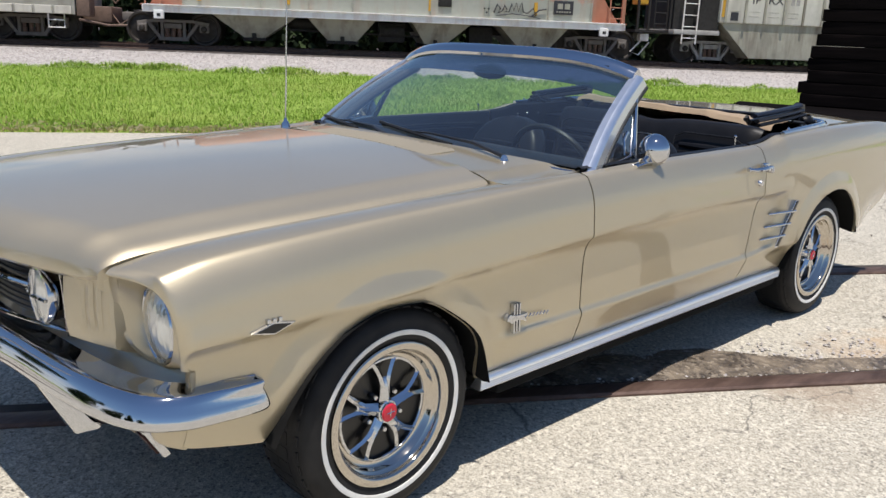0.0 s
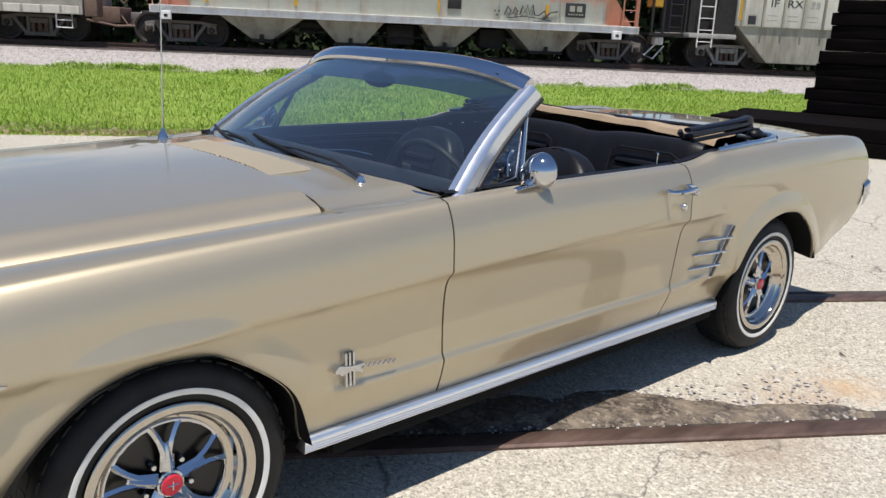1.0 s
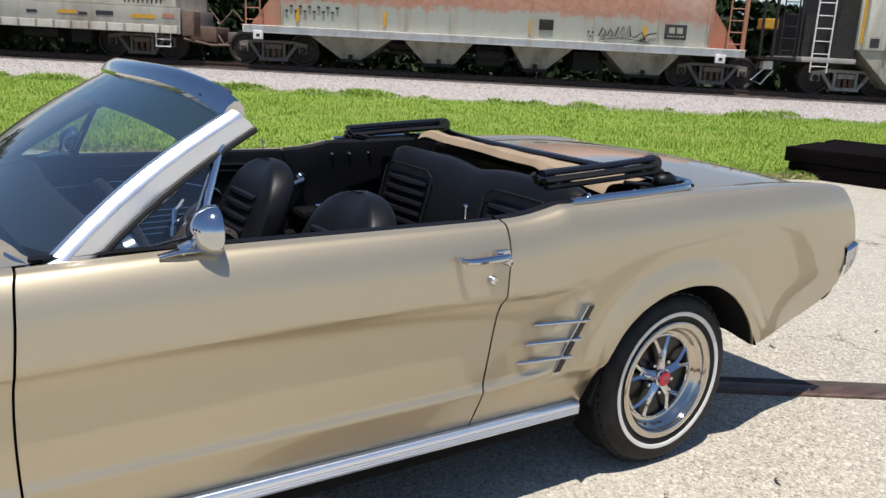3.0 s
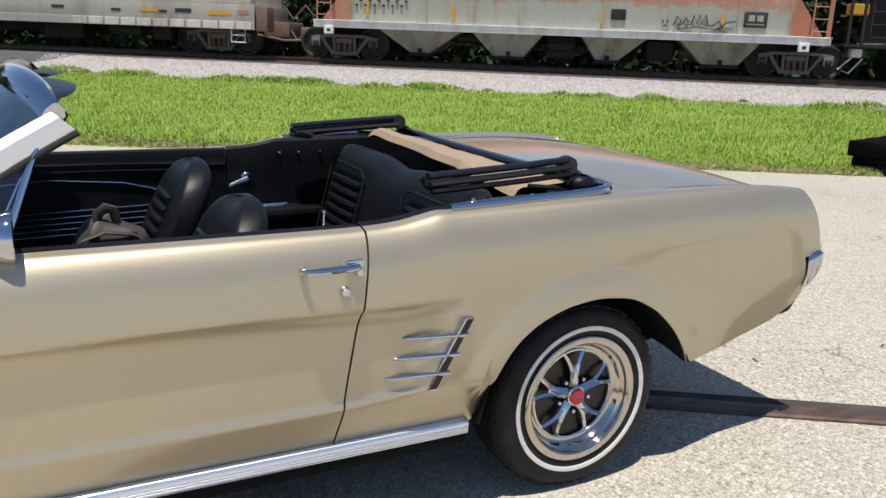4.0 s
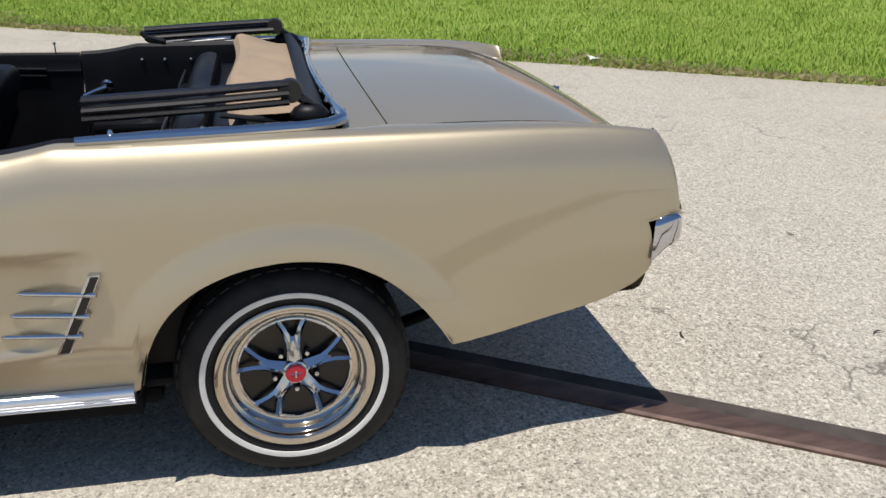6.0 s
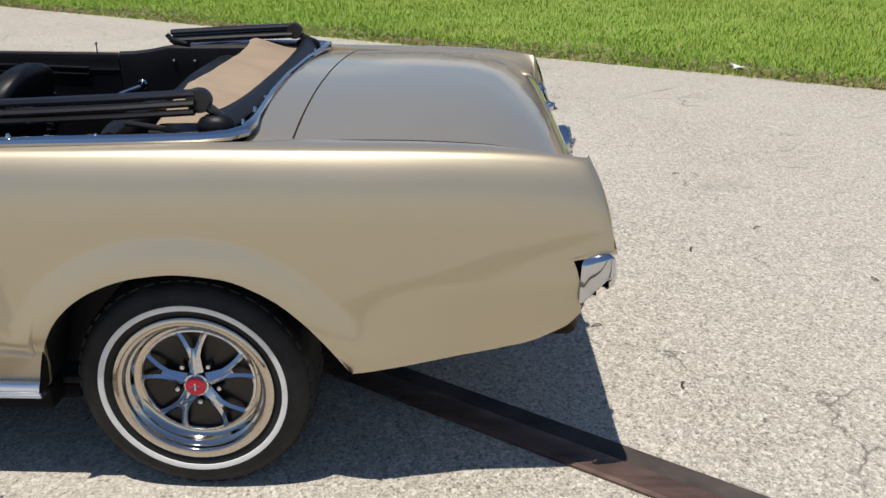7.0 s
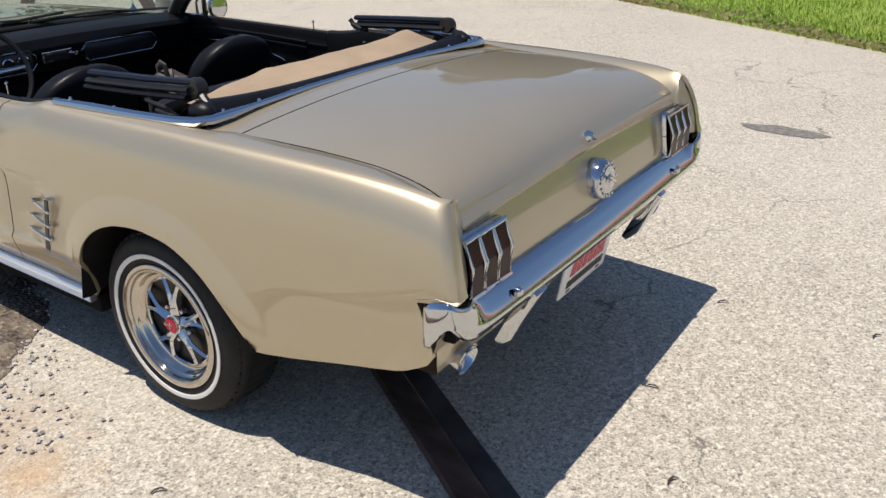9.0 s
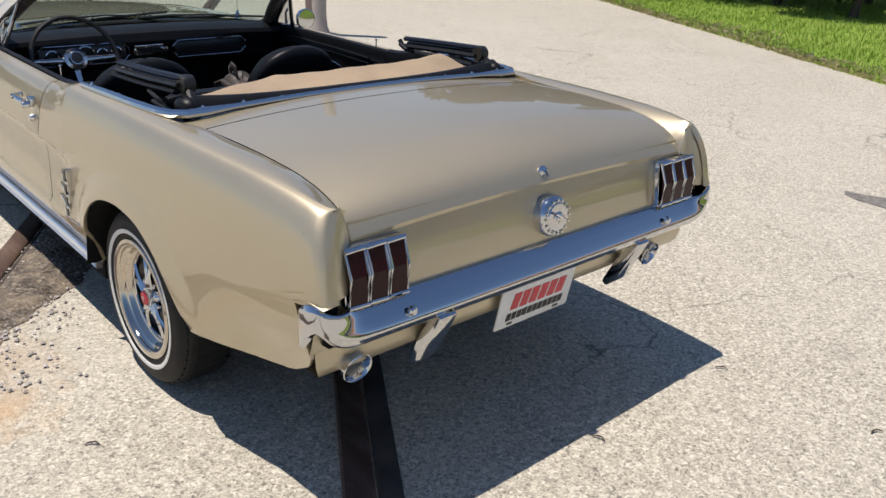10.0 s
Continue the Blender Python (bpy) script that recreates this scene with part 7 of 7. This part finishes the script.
YELLOW = simple("yellow_mark", (0.60, 0.33, 0.03), 0.6)
TAG_INK = simple("spray_ink", (0.03, 0.03, 0.035), 0.7)
TRAIN_M = Matrix.Translation(LINE_AT + Vector((0, 0, 0.6))) @ Matrix(((LINE_DIR.x, LINE_OFF.x, 0, 0), (LINE_DIR.y, LINE_OFF.y, 0, 0), (0, 0, 1, 0), (0, 0, 0, 1)))


def placed(ob, s):
    """Set a railway thing on the rails at s; its own x runs along them, y across, 0.71 at the middle."""
    ob.matrix_basis = TRAIN_M @ Matrix.Translation((s, 0, 0))
    return ob


def bogie(parent, sc, iron):
    """A freight truck with two axles, side frames, springs and caps, under parent."""
    top = part("bogie", box(sc - 0.20, sc + 0.20, 0.0, 1.42, 0.42, 0.62, 0.03), DARK_GEAR, parent, "iron freight-car bogie")
    def bar(p, q, h0, h1=None):
        n = Vector((p[1] - q[1], q[0] - p[0])).normalized() * 0.5
        a, b = n * h0, n * (h1 or h0)
        return [(sc + p[0] - a.x, p[1] - a.y), (sc + q[0] - b.x, q[1] - b.y), (sc + q[0] + b.x, q[1] + b.y), (sc + p[0] + a.x, p[1] + a.y)]

    for w in (-0.02, 1.44):
        chords = [bar((-0.60, 0.665), (0.60, 0.665), 0.085), bar((-0.42, 0.165), (0.42, 0.165), 0.10)]
        for e in (-1, 1):
            chords += [bar((e * 1.00, 0.575), (e * 0.58, 0.665), 0.13, 0.085), bar((e * 0.68, 0.60), (e * 0.38, 0.19), 0.10, 0.085), bar((e * 0.31, 0.20), (e * 0.31, 0.64), 0.085)]
        part("side_frame", join(*[slab(c, w - 0.065, w + 0.065, 0.012) for c in chords]), iron, top, smooth=False)
        part("bolster_end", box(sc - 0.25, sc + 0.25, w - 0.095, w + 0.05, 0.46, 0.60, 0.02), iron, top, smooth=False)
        for x in (-0.17, 0.0, 0.17):
            part("coil_spring", lathe([(0.055 + 0.012 * (k % 2), 0.22 + 0.024 * k) for k in range(11)], 12, "z", (sc + x, w - 0.02, 0)), RUST_DARK, top)
        for x in (-0.87, 0.87):
            part("bearing_adapter", box(sc + x - 0.13, sc + x + 0.13, w - 0.08, w + 0.07, 0.36, 0.58, 0.03), iron, top, smooth=False)
            part("bearing_cap", lathe([(0.0, -0.15), (0.06, -0.145), (0.085, -0.12), (0.095, -0.05), (0.11, 0.0)], 18, "y", (sc + x, w, 0.457)), WHEEL_IRON, top)
    for x in (-0.87, 0.87):
        for w in (0.05, 1.37):
            sgn = 1 if w < 0.7 else -1
            part("railway_wheel", lathe([(0.0, w - sgn * 0.03), (0.16, w - sgn * 0.035), (0.20, w), (0.36, w + sgn * 0.02), (0.40, w - sgn * 0.05), (0.455, w - sgn * 0.05), (0.455, w + sgn * 0.07), (0.48, w + sgn * 0.09), (0.0, w + sgn * 0.09)], 36, "y", (sc + x, 0, 0.457)), WHEEL_IRON, top)
        part("wheel_axle", tube([(sc + x, -0.05, 0.457), (sc + x, 1.47, 0.457)], 0.08, 10), WHEEL_IRON, top)
    return top


def ladder(parent, s, w, z0, z1, rungs, mat, width=0.42):
    lad = part("ladder", join(tube([(s, w, z0), (s, w, z1)], 0.022, 6), tube([(s + width, w, z0), (s + width, w, z1)], 0.022, 6)), mat, parent, "steel end ladder")
    for k in range(rungs):
        z = z0 + (z1 - z0) * (k + 0.5) / rungs
        part("rung", tube([(s, w, z), (s + width, w, z)], 0.014, 6), mat, lad)
    return lad


NEAR = -0.80
# middle covered hopper
hop = placed(empty("covered_hopper_car", "grey-green covered hopper car with rust-red upper side and white sill", "railway car", "freight train"), 0)
side = []
for i in range(60):
    s = 0.35 + 12.05 * i / 59
    side.append([(s, NEAR + 0.04 + y, z) for y, z in ((0.0, 1.10), (0.0, 1.45), (-0.02, 1.80), (-0.03, 2.2), (0.02, 2.7), (0.14, 3.1), (0.40, 3.4), (0.9, 3.55), (1.5, 3.58), (2.1, 3.55), (2.6, 3.4), (2.86, 3.1), (2.98, 2.7), (3.0, 1.8), (3.0, 1.1))])
n = len(side[0])
v, f = sheet(side)
body = part("hopper_body", (v, f + [tuple(range(n)), tuple(range(len(v) - n, len(v)))[::-1]]), HOPPER, hop, sharp=40)
for s in (0.42, 2.55, 3.9, 5.15, 7.45, 9.2, 11.0, 12.33):
    part("side_rib", box(s - 0.025, s + 0.025, NEAR - 0.012, NEAR + 0.05, 1.15, 2.6, 0.008), HOPPER, body)
part("side_sill", box(-0.70, 13.42, NEAR - 0.06, NEAR + 0.06, 0.90, 1.10, 0.02), SILL_WHITE, hop, "white side sill")
part("sill_lip", box(-0.66, 13.40, NEAR - 0.10, NEAR + 0.02, 1.085, 1.115, 0.008), SILL_WHITE, hop)
for s in (-0.25, 12.75):
    part("jacking_pad", join(box(s - 0.14, s + 0.14, NEAR - 0.09, NEAR + 0.02, 0.72, 0.96, 0.02)), SILL_WHITE, hop, smooth=False)
    part("pad_hole", box(s - 0.05, s + 0.05, NEAR - 0.096, NEAR - 0.085, 0.79, 0.87), DARK_GEAR, hop, smooth=False)
for s0, s1, b0, b1 in ((1.15, 3.55, 2.05, 2.60), (3.85, 5.85, 4.45, 5.30), (6.90, 8.70, 7.35, 7.95), (9.55, 11.70, 10.25, 11.20)):
    lowz, hz = 0.28, 0.92
    top_, bot = [(s0, NEAR + 0.15), (s1, NEAR + 0.15), (s1, 2.1), (s0, 2.1)], [(b0, NEAR + 0.45), (b1, NEAR + 0.45), (b1, 1.8), (b0, 1.8)]
    vv = [(x, y, hz) for x, y in top_] + [(x, y, lowz) for x, y in bot]
    bay = part("discharge_bay", (vv, [(0, 1, 5, 4)[::-1], (1, 2, 6, 5)[::-1], (2, 3, 7, 6)[::-1], (3, 0, 4, 7)[::-1], (4, 5, 6, 7)]), HOPPER_LOW, hop, "sloped hopper bay", smooth=False)
    part("gate", box(b0 - 0.05, b1 + 0.05, NEAR + 0.40, 1.85, 0.20, 0.29, 0.01), DARK_GEAR, bay, smooth=False)
    part("gate_bracket", box((b0 + b1) / 2 - 0.06, (b0 + b1) / 2 + 0.06, NEAR + 0.36, NEAR + 0.46, 0.24, 0.42, 0.01), DARK_GEAR, bay, smooth=False)
part("centre_sill", box(-1.2, 14.2, 0.50, 0.92, 0.62, 0.95, 0.02), DARK_GEAR, hop)
part("brake_gear", join(tube([(3.4, 0.0, 0.75), (4.1, 0.0, 0.72)], 0.16, 12), tube([(6.0, -0.1, 0.62), (6.7, -0.1, 0.62)], 0.20, 14), box(5.95, 6.75, -0.2, 0.3, 0.30, 0.85, 0.03), tube([(3.2, -0.3, 0.55), (7.2, -0.2, 0.5)], 0.03, 6), box(8.75, 9.5, 0.0, 0.6, 0.30, 0.85, 0.05)), DARK_GEAR, hop, "dark brake gear")
for outline in ([(-0.55, 1.12), (0.40, 1.12), (0.40, 2.4)], [(12.38, 1.12), (13.3, 1.12), (12.38, 2.4)]):
    part("slope_sheet", slab(outline, NEAR + 0.3, 1.9), RUSTED, hop, smooth=False)
for s in (-0.62, 12.92):
    ladder(hop, s, NEAR + 0.02, 1.10, 3.0, 6, RUSTED, 0.40)
for s in (0.33, 12.42, 13.36):
    part("end_post", box(s - 0.05, s + 0.05, NEAR + 0.02, NEAR + 0.14, 1.1, 3.1, 0.01), RUSTED, hop)
for s in (-0.75, 12.45):
    part("end_platform", box(s, s + 1.02, NEAR, 2.2, 1.09, 1.12), RUSTED, hop, smooth=False)
part("coupler", box(-1.55, -1.0, 0.58, 0.84, 0.62, 0.88, 0.05), BOGIE, hop, "iron coupler")
part("coupler", join(box(14.0, 14.5, 0.58, 0.84, 0.62, 0.88, 0.05), box(13.6, 14.2, 0.62, 0.80, 0.66, 0.84, 0.03)), BOGIE, hop, "iron coupler")
for s in (0.85, 3.32, 7.42, 10.6):
    part("yellow_stripe", box(s - 0.05, s + 0.05, NEAR - 0.006, NEAR + 0.03, 1.25, 1.62), YELLOW, body, smooth=False)
part("dark_panel", box(7.65, 8.05, NEAR - 0.014, NEAR + 0.03, 1.38, 1.66, 0.006), DARK_GEAR, body, "dark placard")
part("tag_board", box(11.15, 11.75, NEAR - 0.016, NEAR + 0.03, 1.30, 1.70, 0.006), TAG_INK, body, "black painted panel with pale squares")
for k in range(2):
    part("pale_square", box(11.26 + 0.22 * k, 11.42 + 0.22 * k, NEAR - 0.021, NEAR - 0.012, 1.46, 1.62), HOPPER_LOW, body, smooth=False)
for k in range(6):
    part("board_dash", box(11.23 + 0.08 * k, 11.28 + 0.08 * k, NEAR - 0.021, NEAR - 0.012, 1.36, 1.40), HOPPER_LOW, body, smooth=False)
scrawl = [(9.32, 1.28), (9.42, 1.52), (9.52, 1.40), (9.45, 1.28), (9.58, 1.34), (9.64, 1.50), (9.72, 1.38), (9.66, 1.32), (9.78, 1.32), (9.86, 1.56), (9.92, 1.36), (10.0, 1.58), (10.06, 1.34), (10.16, 1.60), (10.22, 1.32), (10.34, 1.30), (10.52, 1.44), (10.62, 1.24), (10.48, 1.22), (10.70, 1.40), (10.92, 1.44)]
part("paint_tag", tube([(a, NEAR - 0.012, b) for a, b in scrawl], 0.022, 6), TAG_INK, body, "black spray-painted scrawl")
part("tag_underline", tube([(9.40, NEAR - 0.012, 1.20), (9.9, NEAR - 0.012, 1.27), (10.4, NEAR - 0.012, 1.22), (10.75, NEAR - 0.012, 1.16)], 0.013, 6), TAG_INK, body)
for k, (a, b) in enumerate(((9.02, 1.36), (9.08, 1.25), (9.14, 1.36))):
    part("paint_dot", box(a, a + 0.045, NEAR - 0.014, NEAR + 0.02, b, b + 0.05), TAG_INK, body, smooth=False)
for k in range(6):
    part("number_bar", box(0.62 + 0.17 * k, 0.75 + 0.17 * k, NEAR - 0.012, NEAR + 0.04, 1.98, 2.20), SILL_WHITE, body, smooth=False)
for k in range(12):
    part("data_bar", box(0.50 + 0.13 * k, 0.58 + 0.13 * k, NEAR - 0.010, NEAR + 0.04, 1.52 + 0.13 * (k % 2), 1.57 + 0.13 * (k % 2)), TAG_INK, body, smooth=False)
bogie(hop, 0.0, BOGIE)
bogie(hop, 12.78, BOGIE)

# coil car ahead of it
coil = placed(empty("coil_car", "cream and grey coil car with boarded side", "railway car", "freight train"), 0)
part("coil_side", box(-16.5, -2.48, NEAR - 0.02, 2.2, 0.95, 1.45, 0.02), CAR_GREY, coil, "grey side beam")
part("coil_cover", box(-16.0, -2.62, NEAR + 0.05, 2.1, 1.45, 2.6, 0.06), CREAM, coil, "cream cover")
for k in range(11):
    s = -8.1 + 0.51 * k
    part("side_pocket", box(s, s + 0.44, NEAR - 0.10, NEAR - 0.01, 0.75, 0.96, 0.01), CREAM, coil, smooth=False)
part("lower_sill", box(-16.5, -2.48, NEAR - 0.05, NEAR + 0.10, 0.74, 0.97, 0.01), CAR_GREY, coil, smooth=False)
for s, w_, z, h, mat in ((-6.0, 0.55, 1.16, 0.10, YELLOW), (-3.9, 0.7, 1.13, 0.11, YELLOW), (-6.9, 0.30, 1.14, 0.08, TAG_INK), (-4.9, 0.5, 1.16, 0.12, TAG_INK), (-3.0, 0.35, 1.18, 0.10, RUSTED), (-8.8, 0.4, 1.18, 0.08, TAG_INK), (-5.4, 0.25, 1.14, 0.08, TAG_INK)):
    part("side_mark", box(s, s + w_, NEAR - 0.032, NEAR, z, z + h), mat, coil, smooth=False)
for k in range(10):
    part("lettering_bar", box(-7.6 + 0.20 * k, -7.46 + 0.20 * k, NEAR + 0.03, NEAR + 0.06, 1.62, 1.84), TAG_INK, coil, smooth=False)
for k in range(9):
    part("scrawl_stroke", tube([(-4.1 + 0.13 * k, NEAR + 0.04, 1.55), (-4.02 + 0.13 * k, NEAR + 0.04, 1.86), (-3.97 + 0.13 * k, NEAR + 0.04, 1.62)], 0.018, 6), TAG_INK, coil)
part("coil_undergear", join(box(-16, -2.0, 0.45, 0.95, 0.45, 0.85, 0.02), tube([(-7.2, -0.3, 0.62), (-6.2, -0.3, 0.62)], 0.18, 12), box(-5.9, -5.3, -0.3, 0.4, 0.35, 0.8, 0.04), box(-9.5, -8.2, -0.2, 0.5, 0.3, 0.8, 0.04)), DARK_GEAR, coil)
part("stirrup", tube([(-3.2, NEAR, 0.85), (-3.2, NEAR, 0.38), (-2.78, NEAR, 0.38), (-2.78, NEAR, 0.85)], 0.025, 6), SILL_WHITE, coil, "pale step stirrup")
part("stirrup_step", tube([(-3.2, NEAR, 0.58), (-2.78, NEAR, 0.58)], 0.02, 6), SILL_WHITE, coil)
part("end_gear", join(box(-2.5, -1.7, 0.0, 1.4, 0.55, 1.0, 0.05), tube([(-2.4, NEAR, 0.62), (-1.7, -0.5, 0.48), (-1.2, -0.4, 0.5)], 0.035, 8), tube([(-1.9, 0.0, 1.5), (-1.6, 0.1, 1.1), (-1.2, 0.0, 1.5), (-0.95, 0.1, 1.2)], 0.03, 6), tube([(-1.8, 0.2, 0.9), (-1.5, 0.1, 0.5), (-1.1, 0.2, 0.8)], 0.03, 6), box(-2.45, -2.1, NEAR, -0.2, 0.7, 1.4, 0.04)), RUST_DARK, coil, "rusty couplings and hoses")
bogie(coil, -3.9, BOGIE)
bogie(coil, -14.5, BOGIE)

# pale hopper behind
pale = placed(empty("pale_hopper_car", "pale cream covered hopper car with ribbed panels", "railway car", "freight train"), 0)
part("hopper_shell", box(16.45, 27.0, NEAR - 0.02, 2.2, 1.28, 3.6, 0.04), PALE, pale, "cream panelled side")
for k in range(16):
    s = 16.62 + 0.65 * k
    part("panel_rib", box(s - 0.035, s + 0.035, NEAR - 0.07, NEAR, 1.28, 3.4, 0.01), HOPPER_LOW, pale, smooth=False)
part("lower_sheet", join(slab([(16.5, 1.30), (22.0, 1.30), (21.2, 0.22), (17.6, 0.22)], NEAR + 0.05, 2.1, 0.02)), HOPPER_LOW, pale, "stained lower sheet", smooth=False)
part("pale_sill", box(15.0, 16.5, NEAR - 0.02, 2.1, 0.88, 1.02, 0.02), BOGIE_PALE, pale)
part("end_wall", slab([(15.75, 1.0), (16.5, 1.0), (16.5, 3.4), (16.1, 3.4)], NEAR + 0.1, 2.1), DARK_GEAR, pale, smooth=False)
ladder(pale, 15.28, NEAR, 0.60, 3.0, 7, SILL_WHITE, 0.46)
ladder(pale, 14.55, NEAR + 0.5, 1.0, 3.0, 6, DARK_GEAR, 0.40)
part("yellow_end_stripe", box(16.50, 16.62, NEAR - 0.04, NEAR, 1.45, 3.4), YELLOW, pale, smooth=False)
part("yellow_box", box(14.15, 14.6, 0.2, 0.7, 1.75, 2.05, 0.03), YELLOW, pale, "yellow box on the car end", smooth=False)
part("end_frame", join(*[box(s, s + 0.06, NEAR + 0.4, NEAR + 0.5, 0.95, 3.0) for s in (13.95, 14.3, 15.0)], box(13.9, 15.2, NEAR + 0.4, 1.8, 0.90, 0.98), box(15.1, 16.4, NEAR + 0.35, 1.9, 1.0, 2.2)), DARK_GEAR, pale, smooth=False)
part("knuckle", join(box(14.15, 14.45, -0.25, 0.05, 0.62, 0.86, 0.05), tube([(14.3, -0.1, 0.7), (13.9, -0.15, 0.3), (14.2, -0.1, 0.2), (14.5, -0.15, 0.6)], 0.025, 6)), SILL_WHITE, pale, "pale coupler knuckle")
plate_rot = Matrix(((1, 0, 0, 0), (0, 0, -1, 0), (0, 1, 0, 0), (0, 0, 0, 1)))
for word, s in (("IF", 17.595), ("RX", 18.245)):
    letters("car_mark", word, 0.32, Matrix.Translation((s, NEAR - 0.026, 1.98)) @ plate_rot, TAG_INK, pale, 0.004, 1.25)
for k in range(2):
    part("number_bar", box(18.76 + 0.17 * k, 18.88 + 0.17 * k, NEAR - 0.028, NEAR, 1.88, 2.08), BOGIE_PALE, pale, smooth=False)
for k in range(8):
    part("data_bar", box(16.75 + 0.65 * (k // 2), 17.10 + 0.65 * (k // 2), NEAR - 0.026, NEAR, 1.50 + 0.14 * (k % 2), 1.49 + 0.14 * (k % 2)), HOPPER_LOW, pale, smooth=False)
part("number_board", box(16.80, 17.05, NEAR - 0.028, NEAR, 1.35, 1.6), TAG_INK, pale, smooth=False)
bogie(pale, 16.62, BOGIE_PALE)
bogie(pale, 25.5, BOGIE_PALE)
